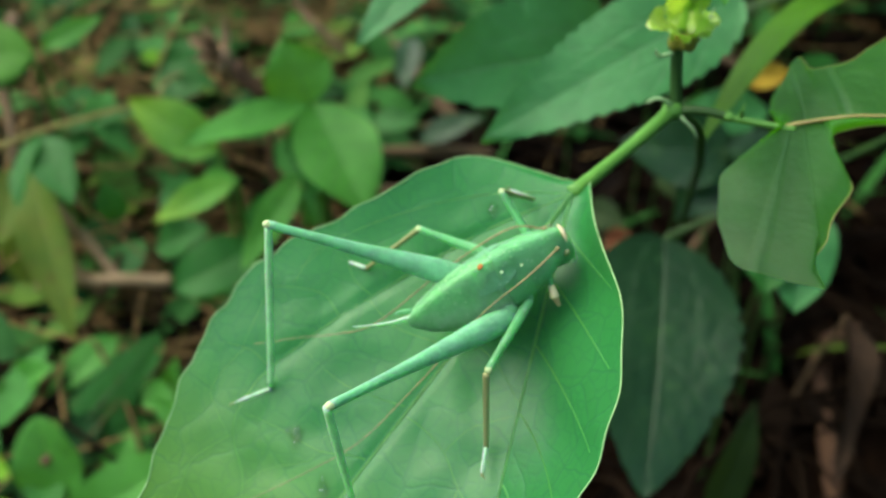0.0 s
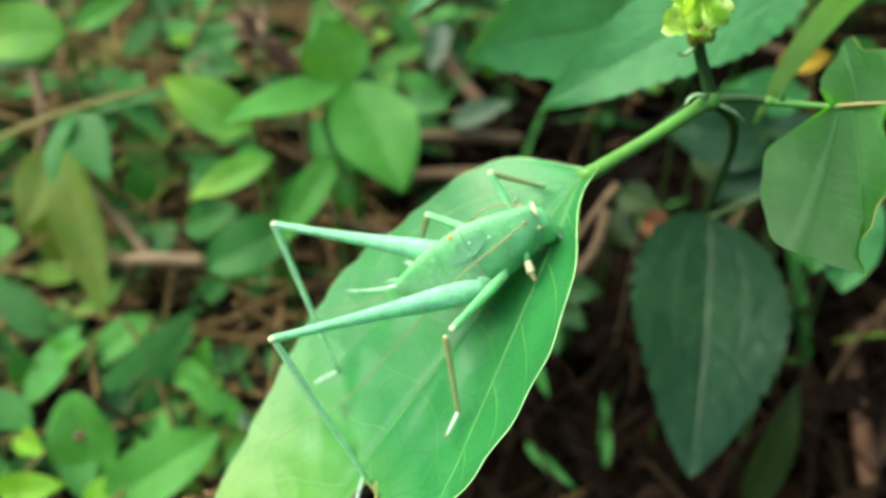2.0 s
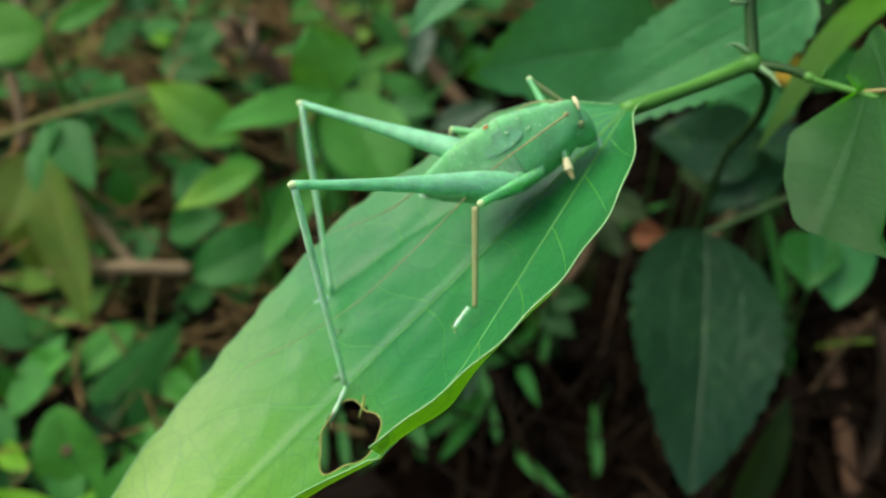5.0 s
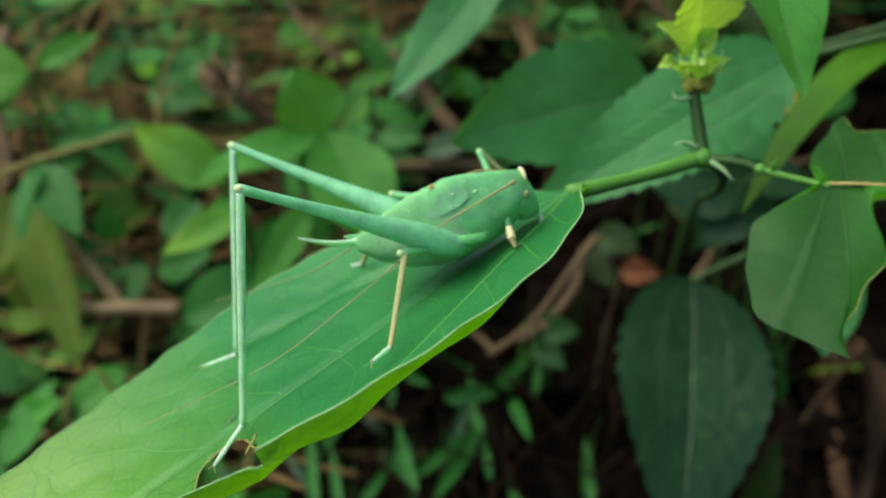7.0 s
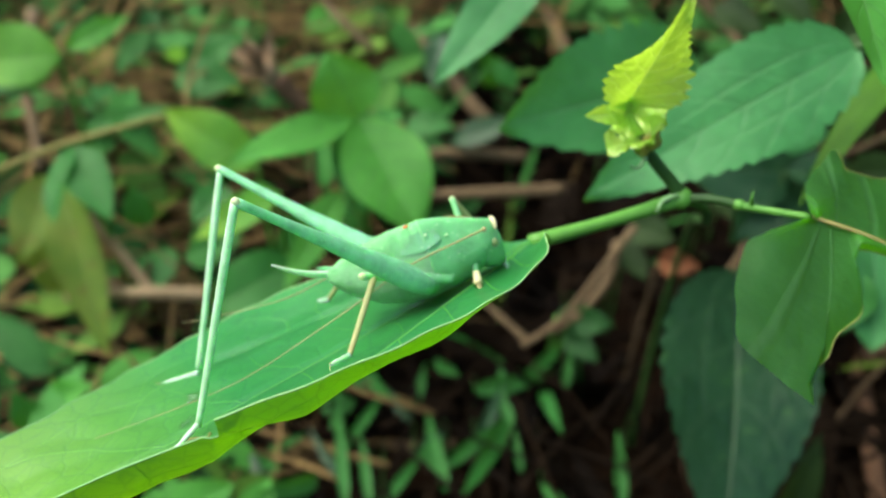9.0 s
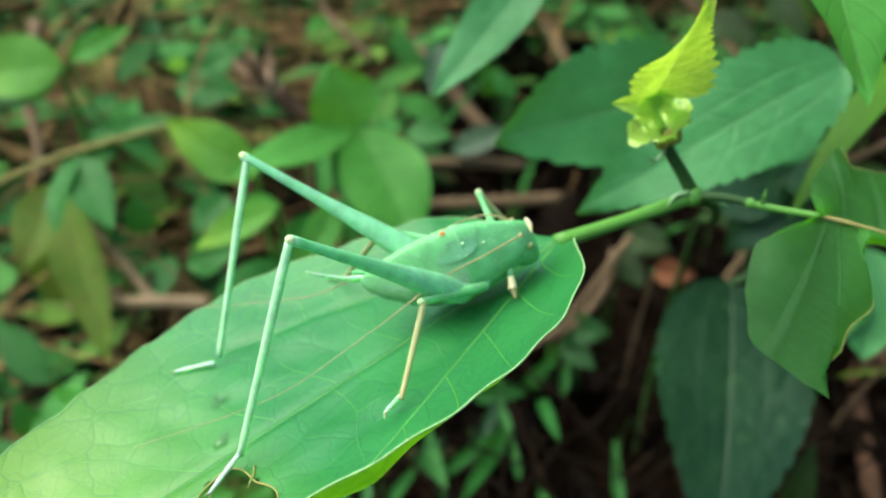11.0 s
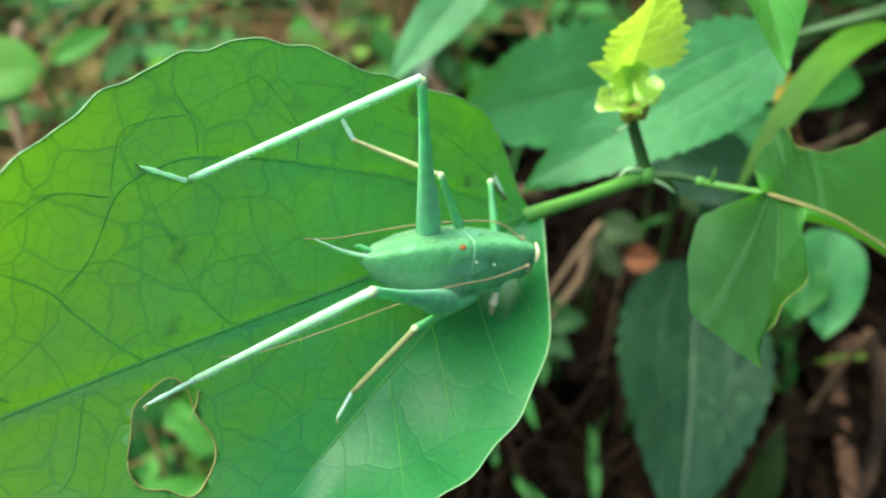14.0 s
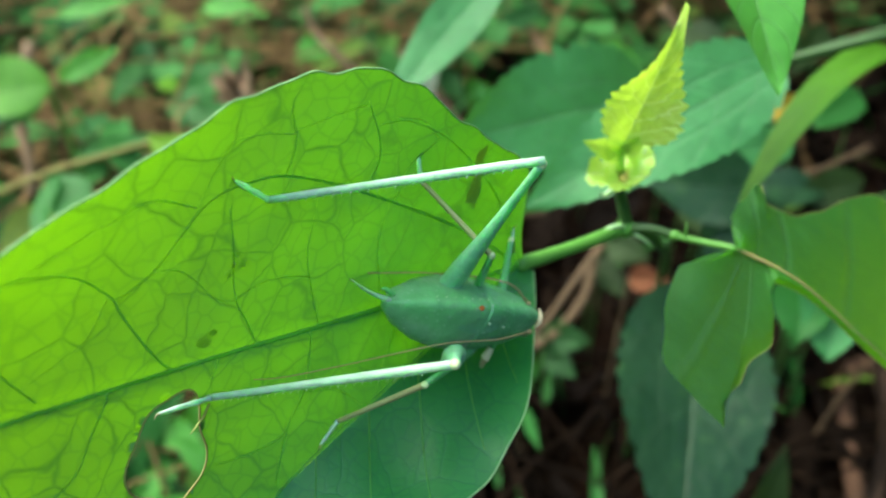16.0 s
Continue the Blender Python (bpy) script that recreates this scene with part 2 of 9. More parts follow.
def skin(name, top, flank, rough=0.62, low=0.0, high=0.001, freckles=0.07):
    """Waxy insect skin: the flank's tone below, the back's above, with pale freckles."""
    mat, nt, bs = nodes_of(name)
    where = nt.nodes.new("ShaderNodeTexCoord").outputs["Object"]
    sep = nt.nodes.new("ShaderNodeSeparateXYZ")
    nt.links.new(where, sep.inputs[0])
    n1, n2 = noise_of(nt, 330.0, 4.0), noise_of(nt, 1500.0)
    up = ramp(nt, math_node(nt, "MULTIPLY_ADD", n1, 0.005, math_node(nt, "ADD", sep.outputs[2], -0.0025)), low, high)
    col = mixed(nt, up, flank, top)
    col = mixed(nt, math_node(nt, "MULTIPLY", ramp(nt, n1, 0.35, 0.7), 0.6), col, tuple(v * 0.5 for v in top))
    vor = nt.nodes.new("ShaderNodeTexVoronoi")
    vor.inputs["Scale"].default_value = 900.0
    nt.links.new(where, vor.inputs["Vector"])
    dots = math_node(nt, "SUBTRACT", 1.0, ramp(nt, vor.outputs["Distance"], 0.08, 0.22))
    col = mixed(nt, math_node(nt, "MULTIPLY", dots, freckles), col, (0.4, 0.66, 0.4))
    nt.links.new(col, bs.inputs["Base Color"])
    bs.inputs["Roughness"].default_value, bs.inputs["Specular IOR Level"].default_value = rough, 0.5
    bs.inputs["Subsurface Weight"].default_value, bs.inputs["Subsurface Scale"].default_value = 0.65, 0.003
    bs.inputs["Subsurface Radius"].default_value = (0.4, 1.0, 0.3)
    bump(nt, bs, math_node(nt, "MULTIPLY_ADD", dots, 0.5, math_node(nt, "MULTIPLY_ADD", n1, 0.8, n2)), 0.6, 0.00025)
    return mat


SKIN = skin("insect_green", (0.145, 0.51, 0.20), (0.145, 0.47, 0.22), 0.5, freckles=0.5)
SKIN_PALE = skin("insect_pale", (0.42, 0.77, 0.47), (0.42, 0.77, 0.49), 0.45, freckles=0.15)
SKIN_DULL = skin("insect_flank", (0.15, 0.51, 0.19), (0.23, 0.46, 0.25), 0.5, 0.0085, 0.0125, 0.45)
SKIN_MID = skin("insect_thigh", (0.22, 0.61, 0.33), (0.23, 0.61, 0.36), 0.45, freckles=0.35)
JOINT = plain("joint", (0.44, 0.68, 0.27), (0.58, 0.74, 0.38), 0.45, 900.0)
TAN_SHIN = plain("tan_shin", (0.33, 0.33, 0.13), (0.28, 0.40, 0.16), 0.5, 900.0)
FEELER = plain("feeler", (0.24, 0.22, 0.09), (0.36, 0.32, 0.15), 0.5, 900.0)
CREAM = plain("cream", (0.62, 0.6, 0.3), (0.7, 0.66, 0.4), 0.5, 900.0)
ORANGE = plain("orange_mark", (0.38, 0.11, 0.02), (0.42, 0.16, 0.03), 0.6, 900.0)
WHITE = plain("white_dot", (0.32, 0.58, 0.28), (0.42, 0.66, 0.36), 0.5, 900.0)
EYE = plain("eye", (0.16, 0.26, 0.09), (0.24, 0.32, 0.14), 0.3, 900.0)
WATER, _nt, _bs = nodes_of("water")
_bs.inputs["Base Color"].default_value = (0.96, 0.98, 0.96, 1.0)
_bs.inputs["Transmission Weight"].default_value, _bs.inputs["IOR"].default_value = 1.0, 1.33
_nt.links.new(math_node(_nt, "MULTIPLY_ADD", noise_of(_nt, 700.0), 0.04, 0.02), _bs.inputs["Roughness"])
DRY_HEAD = plain("dry_head", (0.22, 0.145, 0.075), (0.40, 0.29, 0.165), 0.9, 300.0, 0.6, 0.001)


# ---------------------------------------------------------------- builders
def link(name, bm, mat, smooth=True):
    me = bpy.data.meshes.new(name)
    bm.to_mesh(me)
    bm.free()
    me.materials.append(mat)
    if smooth:
        me.polygons.foreach_set("use_smooth", [True] * len(me.polygons))
    return new(name, me)


def part(name, bm, mat, parent, label="", m=None):
    ob = link(name, bm, mat)
    ob.parent = parent
    if m is not None:
        ob.matrix_basis = m
    return tagged(ob, label)


def tube(bm, pts, radii, sides=8, flat=1.0):
    """A tapered round rod through the points; flat < 1 squeezes it sideways."""
    pts = [Vector(p) for p in pts]
    rings, side = [], None
    for i, p in enumerate(pts):
        d = (pts[min(i + 1, len(pts) - 1)] - pts[max(i - 1, 0)]).normalized()
        if side is None:
            side = d.cross(Vector((0.3, 0.2, 1))).normalized()
        side = (side - d * side.dot(d)).normalized()
        up = d.cross(side)
        r = radii[i] if isinstance(radii, (list, tuple)) else radii
        rings.append([bm.verts.new(p + side * (r * math.cos(a) * flat) + up * (r * math.sin(a))) for a in (2 * math.pi * k / sides for k in range(sides))])
    for a, b in zip(rings, rings[1:]):
        for k in range(sides):
            bm.faces.new((a[k], a[(k + 1) % sides], b[(k + 1) % sides], b[k]))
    bm.faces.new(rings[0][::-1])
    bm.faces.new(rings[-1])
    return bm


def ridge(bm, pts, radii, facing=(0, 0, 1)):
    """An open raised rib along the points, standing up towards facing."""
    pts, up = [Vector(p) for p in pts], Vector(facing)
    rows = []
    for i, p in enumerate(pts):
        side = (pts[min(i + 1, len(pts) - 1)] - pts[max(i - 1, 0)]).cross(up).normalized()
        rows.append([bm.verts.new(p + side * (radii[i] * 1.15 * math.cos(a)) + up * (radii[i] * (0.75 * math.sin(a) - 0.12))) for a in (0, 0.8, 1.57, 2.34, 3.14)])
    for a, b in zip(rows, rows[1:]):
        for k in range(4):
            bm.faces.new((a[k], b[k], b[k + 1], a[k + 1]))
    bmesh.ops.recalc_face_normals(bm, faces=bm.faces)
    return bm


def spline(pts, n):
    """n points on a smooth curve through pts."""
    p = [Vector(v) for v in pts]
    p = [2 * p[0] - p[1], *p, 2 * p[-1] - p[-2]]
    out = []
    for i in range(n):
        s = i / (n - 1) * (len(p) - 3)
        k = min(int(s), len(p) - 4)
        t = s - k
        a, b, c, d = p[k:k + 4]
        out.append(0.5 * (2 * b + (c - a) * t + (2 * a - 5 * b + 4 * c - d) * t * t + (3 * b - a - 3 * c + d) * t ** 3))
    return out


def ball(bm, m, u=12, v=8):
    bmesh.ops.create_uvsphere(bm, u_segments=u, v_segments=v, radius=1, matrix=m)
    return bm


def half_width(s, a, b):
    peak = a / (a + b)
    top = peak ** a * (1 - peak) ** b
    return max(s, 0) ** a * max(1 - s, 0) ** b / top


def blade(bm, length, width, a=0.75, b=1.1, fold=0.22, bend=0.15, teeth=0, tooth=0.03, wave=0.05, nu=26, nv=8, m=None, seed=0.0, twist=0.0):
    """A leaf blade along x, its upper side to z. bend: how far the tip drops; fold: how steeply the halves rise."""
    uv = bm.loops.layers.uv.verify()
    grid = []
    nu = max(nu, teeth * 5)
    for i in range(nu + 1):
        s = i / nu
        row = []
        w = width / 2 * half_width(min(max(s, 0.004), 0.997), a, b)
        if teeth:
            w *= 1 + tooth * (2.0 * ((s * teeth) % 1) ** 0.7 - 1.0) * (0.75 + 0.8 * noise.noise((s * teeth * 0.6, seed * 7, 0)))
        for k in range(-nv, nv + 1):
            v = k / nv
            y = v * w
            z = abs(y) * fold - length * bend * s * s + wave * width * math.sin(s * 9 + seed * 5 + (2 if v > 0 else 0)) * v * v
            x = s * length * (1 - 0.3 * bend * bend * s)
            if twist:
                c, sn = math.cos(twist * s), math.sin(twist * s)
                y, z = y * c - z * sn, y * sn + z * c
            p = Vector((x, y, z))
            row.append(bm.verts.new(m @ p if m else p))
        grid.append(row)
    for i in range(nu):
        for k in range(2 * nv):
            f = bm.faces.new((grid[i][k], grid[i + 1][k], grid[i + 1][k + 1], grid[i][k + 1]))
            for loop, (du, dv) in zip(f.loops, ((0, 0), (1, 0), (1, 1), (0, 1))):
                loop[uv].uv = ((i + du) / nu, (k + dv) / (2 * nv))
    return bm


def frame_of(base, tip, facing):
    base, tip = Vector(base), Vector(tip)
    x = (tip - base).normalized()
    z = Vector(facing)
    z = (z - x * z.dot(x)).normalized()
    return Matrix.Translation(base) @ Matrix((x, z.cross(x), z)).transposed().to_4x4()


def thing(name, label, category, at=(0, 0, 0), group="", kind=""):
    ob = new(name)
    ob.empty_display_size = 0.01
    ob.location = at
    return tagged(ob, label, category, group, kind)


def leaf_on(plant, base, tip, width, mat, facing=(-0.1, -0.55, 0.8), label="", **shape):
    """A leaf of a plant, given by where its base and tip are; the plant stands unturned."""
    base, tip = Vector(base), Vector(tip)
    length = (tip - base).length
    shape.setdefault("seed", base.x * 90)
    bm = blade(bmesh.new(), length, width, **shape)
    bend = shape.get("bend", 0.15)
    m = frame_of(base - plant.location, tip - plant.location, facing) @ Matrix.Rotation(-math.atan(bend), 4, "Y")
    return part("leaf", bm, mat, plant, label, m)


def stalk_on(plant, pts, r0, r1, mat=None, name="stem", label=""):
    n = 4 * len(pts)
    rel = [Vector(p) - plant.location for p in pts]
    bm = tube(bmesh.new(), spline(rel, n), [r0 + (r1 - r0) * i / (n - 1) for i in range(n)], 8)
    return part(name, bm, mat or STEM, plant, label)


# ---------------------------------------------------------------- ground
def ground():
    marks = sorted({round(s * v, 4) for s in (-1, 1) for v in [i * 0.02 for i in range(61)] + [1.5, 2.2, 3.5, 6, 12, 30, 80, 300]})
    bm = bmesh.new()
    rows = []
    for y in marks:
        line = []
        for x in marks:
            near = max(0.0, 1 - max(abs(x), abs(y)) / 3.5)
            z = near * (0.016 * noise.noise((x * 9, y * 9, 0)) + 0.008 * noise.noise((x * 31, y * 31, 3)))
            line.append(bm.verts.new((x, y + 0.5, z)))
        rows.append(line)
    for a, b in zip(rows, rows[1:]):
        for k in range(len(a) - 1):
            bm.faces.new((a[k], a[k + 1], b[k + 1], b[k]))
    tagged(link("ground", bm, SOIL), "brown woodland soil under the plants, coloured darker for shade", "ground", kind="structure")


def ragged(x, y, reach=1.0):
    """True within an uneven round patch in front of the viewer."""
    return math.hypot(x, (y - 0.75) * 1.15) < reach * (0.95 + 0.28 * noise.noise((x * 2.2, y * 2.2, 5.0)))


def litter():
    rng = random.Random(4)
    bm = bmesh.new()
    for k in range(15000):
        x, y = rng.uniform(-1.2, 1.2), rng.uniform(-0.1, 1.7)
        if k % 6 == 0:
            x, y = rng.gauss(0, 1.3), rng.gauss(0.7, 1.3)
        elif not ragged(x, y):
            continue
        if x > -0.12 and y < 0.75 and rng.random() < (0.9 if x < 0.0 else 0.985):
            continue
        lift = rng.uniform(0.0, 0.12) * rng.random() ** 1.6 if x < 0.05 or y > 0.7 else rng.uniform(0, 0.02)
        if y < 0.44:
            lift *= 0.2
        a = rng.uniform(0, 6.28)
        l = rng.uniform(0.03, 0.2) * rng.uniform(0.5, 1)
        d = Vector((math.cos(a), math.sin(a), rng.uniform(-0.35, 0.35))) * l / 2
        p = Vector((x, y, 0.006 + lift + abs(d.z)))
        w = rng.uniform(0.0004, 0.0014)
        bow = Vector((rng.uniform(-1, 1), rng.uniform(-1, 1), rng.uniform(0, 1))) * l * 0.12
        tube(bm, [p - d, p - d * 0.3 + bow, p + d * 0.4 + bow, p + d], w, 5)
    for k in range(900):
        x, y = rng.uniform(-1.2, 1.2), rng.uniform(-0.1, 1.7)
        if k % 5 == 0:
            x, y = rng.gauss(0, 1.3), rng.gauss(0.7, 1.3)
        elif not ragged(x, y):
            continue
        if x > -0.08 and y < 0.8:
            continue
        m = pose(x, y, rng.uniform(0.006, 0.03), rng.uniform(-35, 35), rng.uniform(-35, 35), rng.uniform(0, 360))
        blade(bm, rng.uniform(0.02, 0.06), rng.uniform(0.012, 0.03), fold=rng.uniform(-0.3, 0.5), bend=rng.uniform(-0.3, 0.3), nu=6, nv=2, m=m)
    for k in range(2600):
        x, y = rng.uniform(-0.6, 0.3), rng.uniform(0.27, 1.2)
        if y < 0.4 and x < -0.1 and rng.random() < 0.3:
            continue
        if x > -0.06 and y < 0.62:
            continue
        if x > 0.0 and rng.random() < 0.8:
            continue
        a, l = rng.gauss(0.2, 0.8), rng.uniform(0.06, 0.2)
        d = Vector((math.cos(a), math.sin(a), rng.uniform(-0.16, 0.16))) * l / 2
        p = Vector((x, y, 0.01 + rng.uniform(0, (0.12 if k % 3 == 0 else 0.07) if y > 0.47 else 0.012) + abs(d.z)))
        bow = Vector((rng.uniform(-1, 1), rng.uniform(-1, 1), rng.uniform(-0.3, 1))) * l * 0.14
        w = rng.uniform(0.0005, 0.0013) if k % 9 else rng.uniform(0.0013, 0.002)
        tube(bm, spline([p - d, p - d * 0.3 + bow, p + d * 0.4 + bow * 0.7, p + d], 7), w, 5)
    # Litter beside the herb, its shade carried by the darker material.
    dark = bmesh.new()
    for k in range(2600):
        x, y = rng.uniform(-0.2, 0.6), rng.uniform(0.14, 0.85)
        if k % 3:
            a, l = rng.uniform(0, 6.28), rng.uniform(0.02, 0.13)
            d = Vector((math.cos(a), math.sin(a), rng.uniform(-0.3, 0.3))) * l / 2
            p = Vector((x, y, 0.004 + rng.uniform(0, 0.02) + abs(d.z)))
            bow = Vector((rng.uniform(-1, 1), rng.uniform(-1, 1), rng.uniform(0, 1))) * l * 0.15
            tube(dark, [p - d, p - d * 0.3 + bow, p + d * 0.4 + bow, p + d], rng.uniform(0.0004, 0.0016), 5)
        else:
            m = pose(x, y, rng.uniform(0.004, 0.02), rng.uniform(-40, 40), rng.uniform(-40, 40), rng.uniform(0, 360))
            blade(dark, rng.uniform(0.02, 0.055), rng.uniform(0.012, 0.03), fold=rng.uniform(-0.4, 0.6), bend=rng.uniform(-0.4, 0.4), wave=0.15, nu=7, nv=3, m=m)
    tagged(link("shade_litter", dark, LITTER_SHADE), "twigs and dead leaves on soil, coloured dark for shade", "leaf litter", kind="stuff")
    tagged(link("leaf_litter", bm, LITTER), "dry brown straw and dead leaves lying on soil", "leaf litter", kind="stuff")


def undergrowth():
    rng = random.Random(9)
    bm, stems = bmesh.new(), bmesh.new()
    for _ in range(1900):
        x, y = rng.uniform(-1.2, 1.2), rng.uniform(0.36, 1.9)
        if not ragged(x, y - 0.1):
            continue
        if rng.random() < (0.93 if x > 0.0 and y < 0.72 else 0.55 if x > 0 else 0.25):
            continue
        if y < 0.66 and -0.14 < x < 0.45:
            continue
        h = rng.uniform(0.02, 0.10) * (1.0 if y > 0.55 else 0.7)
        top = Vector((x + rng.uniform(-0.02, 0.02), y + rng.uniform(-0.02, 0.02), h))
        tube(stems, [(x, y, 0), (x * 0.5 + top.x * 0.5, y, h * 0.6), top], 0.0008, 5)
        turn = rng.uniform(0, 360)
        for k in range(rng.randint(3, 6)):
            m = Matrix.Translation(top - Vector((0, 0, 0.012 * (k // 2)))) @ pose(0, 0, 0, rng.uniform(-15, 15), rng.uniform(-30, 25), turn + k * 137)
            blade(bm, rng.uniform(0.014, 0.046), rng.uniform(0.007, 0.022), bend=rng.uniform(0, 0.3), nu=7, nv=2, m=m)
    for _ in range(560):
        x, y = rng.uniform(-0.62, 0.22), rng.uniform(0.38, 1.15)
        if noise.noise((x * 9, y * 9, 7)) < -0.1 or (x > -0.04 and y < 0.6):
            continue
        h = rng.uniform(0.02, 0.10)
        top = Vector((x + rng.uniform(-0.03, 0.03), y + rng.uniform(-0.03, 0.03), h))
        tube(stems, [(x, y, 0), (x * 0.5 + top.x * 0.5, y, h * 0.6), top], 0.0007, 4)
        turn, long = rng.uniform(0, 360), rng.random() < 0.35
        for k in range(rng.randint(4, 7)):
            m = Matrix.Translation(top - Vector((0, 0, 0.010 * (k // 2)))) @ pose(0, 0, 0, rng.uniform(-30, 30), rng.uniform(-45, 35), turn + k * 137)
            blade(bm, rng.uniform(0.014, 0.036), rng.uniform(0.004, 0.008) if long else rng.uniform(0.007, 0.018), bend=rng.uniform(0, 0.4), nu=6, nv=2, m=m)
    for k in range(310):
        x, y = rng.uniform(-0.55, 0.15), rng.uniform(0.44, 1.0)
        h = rng.uniform(0.03, 0.105)
        if k % 3 == 0:
            x, y, h = rng.uniform(-0.36, -0.10), rng.uniform(0.27, 0.46), rng.uniform(0.008, 0.04)
        if x > -0.02 and y < 0.62:
            continue
        top = Vector((x, y - 0.02, h))
        tube(stems, [(x, y, 0), (x, y, h * 0.6), top], 0.0009, 4)
        turn = rng.uniform(0, 360)
        for k in range(rng.randint(2, 4)):
            m = Matrix.Translation(top - Vector((0, 0, 0.008 * k))) @ pose(0, 0, 0, rng.uniform(5, 50), rng.uniform(-20, 30), 0) @ pose(0, 0, 0, 0, 0, turn + k * 120)
            blade(bm, rng.uniform(0.024, 0.046), rng.uniform(0.012, 0.021), bend=rng.uniform(0, 0.3), fold=rng.uniform(0.1, 0.4), nu=8, nv=2, m=m)
    tagged(link("undergrowth", bm, UNDER), "low green leafy weeds covering woodland soil", "undergrowth", kind="stuff")
    tagged(link("undergrowth_stems", stems, GRASS), "thin green weed stems growing from soil", "undergrowth", kind="stuff")
    bm = bmesh.new()
    for k in range(620):
        x, y = rng.uniform(-0.9, 0.9), rng.uniform(0.3, 1.4)
        if abs(x) < 0.2 and y < 0.62 and rng.random() < 0.6:
            continue
        a, l = rng.uniform(0, 6.28), rng.uniform(0.04, 0.13)
        m = pose(x, y, 0.0, 0, rng.uniform(-80, -35), math.degrees(a))
        blade(bm, l, rng.uniform(0.003, 0.008), a=0.4, b=0.9, fold=0.3, bend=rng.uniform(0.1, 0.6), nu=8, nv=1, m=m)
    tagged(link("grass_tufts", bm, GRASS), "thin green grass blades among dry litter", "grass", kind="stuff")


def shading_crown():
    """Leaves and branches added out of view overhead, to keep the ground beside the herb in shade."""
    rng = random.Random(21)
    bm, wood = bmesh.new(), bmesh.new()
    for k in range(9):
        x, y = rng.uniform(0.20, 0.75), rng.uniform(0.20, 0.85)
        tube(wood, spline([(0.62, 0.55, 0.0), (0.60, 0.52, 0.3), (x * 0.5 + 0.3, y * 0.6 + 0.2, 0.45), (x, y, 0.55)], 14), [0.006 - 0.0003 * i for i in range(14)], 7)
    for k in range(2100):
        x, y, z = rng.uniform(0.04, 1.3), rng.uniform(0.10, 1.4), rng.uniform(0.40, 0.66)
        if k % 4 == 0:
            x, y, z = rng.uniform(0.50, 0.8), rng.uniform(0.1, 0.85), rng.uniform(0.03, 0.5)
        if x < 0.16 and y < 0.32 or (abs(x - 0.67) / 0.66) ** 3 + (abs(y - 0.75) / 0.68) ** 3 > 1 + 0.5 * noise.noise((x * 4, y * 4, z * 4)):
            continue
        m = pose(x, y, z, rng.uniform(-35, 35), rng.uniform(-35, 35), rng.uniform(0, 360))
        blade(bm, rng.uniform(0.06, 0.12), rng.uniform(0.035, 0.06), nu=5, nv=2, m=m)
    tagged(link("shading_leaves", bm, UNDER), "unseen green leaves added overhead to shade the ground", "shrub", kind="stuff")
    tagged(link("shrub_wood", wood, BARK), "unseen brown branches added under the shading leaves", "shrub", kind="stuff")


def thicket():
    """Bushes added out of view all round the spot, to keep low light out."""
    rng = random.Random(33)
    verts, faces = [], []
    for _ in range(9000):
        a = rng.uniform(0, 2 * math.pi)
        d, h = rng.uniform(1.25, 2.1), rng.uniform(0.0, 1.0) ** 0.8
        toward_sun = max(0.0, -math.cos(a)) ** 2
        at = Vector((d * math.cos(a), 0.35 + d * math.sin(a), 0.02 + h * (1.35 - 0.75 * toward_sun - 0.65 * max(0.0, math.sin(a)) ** 2 - 0.7 * max(0.0, -math.sin(a)) ** 2)))
        m = Matrix.Translation(at) @ pose(0, 0, 0, rng.uniform(-60, 60), rng.uniform(-60, 60), rng.uniform(0, 360))
        l, w = rng.uniform(0.08, 0.17), rng.uniform(0.025, 0.05)
        n = len(verts)
        verts += [m @ Vector(v) for v in ((0, 0, 0), (l * 0.4, w, 0.1 * l), (l, 0, -0.12 * l), (l * 0.4, -w, 0.1 * l), (l * 0.45, 0, 0))]
        faces += [(n, n + 4, n + 1), (n + 1, n + 4, n + 2), (n, n + 3, n + 4), (n + 4, n + 3, n + 2)]
    me = bpy.data.meshes.new("thicket")
    me.from_pydata(verts, [], faces)
    me.materials.append(UNDER)
    tagged(new("thicket", me), "unseen ring of green bushes added to block low light", "thicket", kind="stuff")


ground()
litter()
undergrowth()
shading_crown()
thicket()


FAR = (13.2, 14.0)
THIGH = {"left": 33.2, "right": 34.3}
HIPS = (((22.5, -2.8, 6.6), 1.3), ((23.6, 6.0, 6.8), 1.5), ((19.8, 6.4, 6.2), 0.8), ((13.0, 3.0, 5.8), 0.8))
HIND, MIDDLE, FORE = (33.8, 32.5), (14.2, 14.3), (11.7, 10.7)
# ---------------------------------------------------------------- the plant that carries the insect
MM = 0.001


SPREAD = (-2, 4, 12, 24, 40, 58, 76, 95, 112, 121)


def eased_through(x, values):
    """A smooth curve through values at the stations of SPREAD."""
    k = SPREAD
    i = max(j for j in range(len(k) - 1) if x >= k[j] or j == 0)
    d = lambda j: (values[min(j + 1, len(k) - 1)] - values[max(j - 1, 0)]) / (k[min(j + 1, len(k) - 1)] - k[max(j - 1, 0)])
    h = k[i + 1] - k[i]
    t = min(max((x - k[i]) / h, 0), 1)
    return (2 * t ** 3 - 3 * t * t + 1) * values[i] + (t ** 3 - 2 * t * t + t) * h * d(i) + (3 * t * t - 2 * t ** 3) * values[i + 1] + (t ** 3 - t * t) * h * d(i + 1)


FOLD = math.tan(radians(23.7))


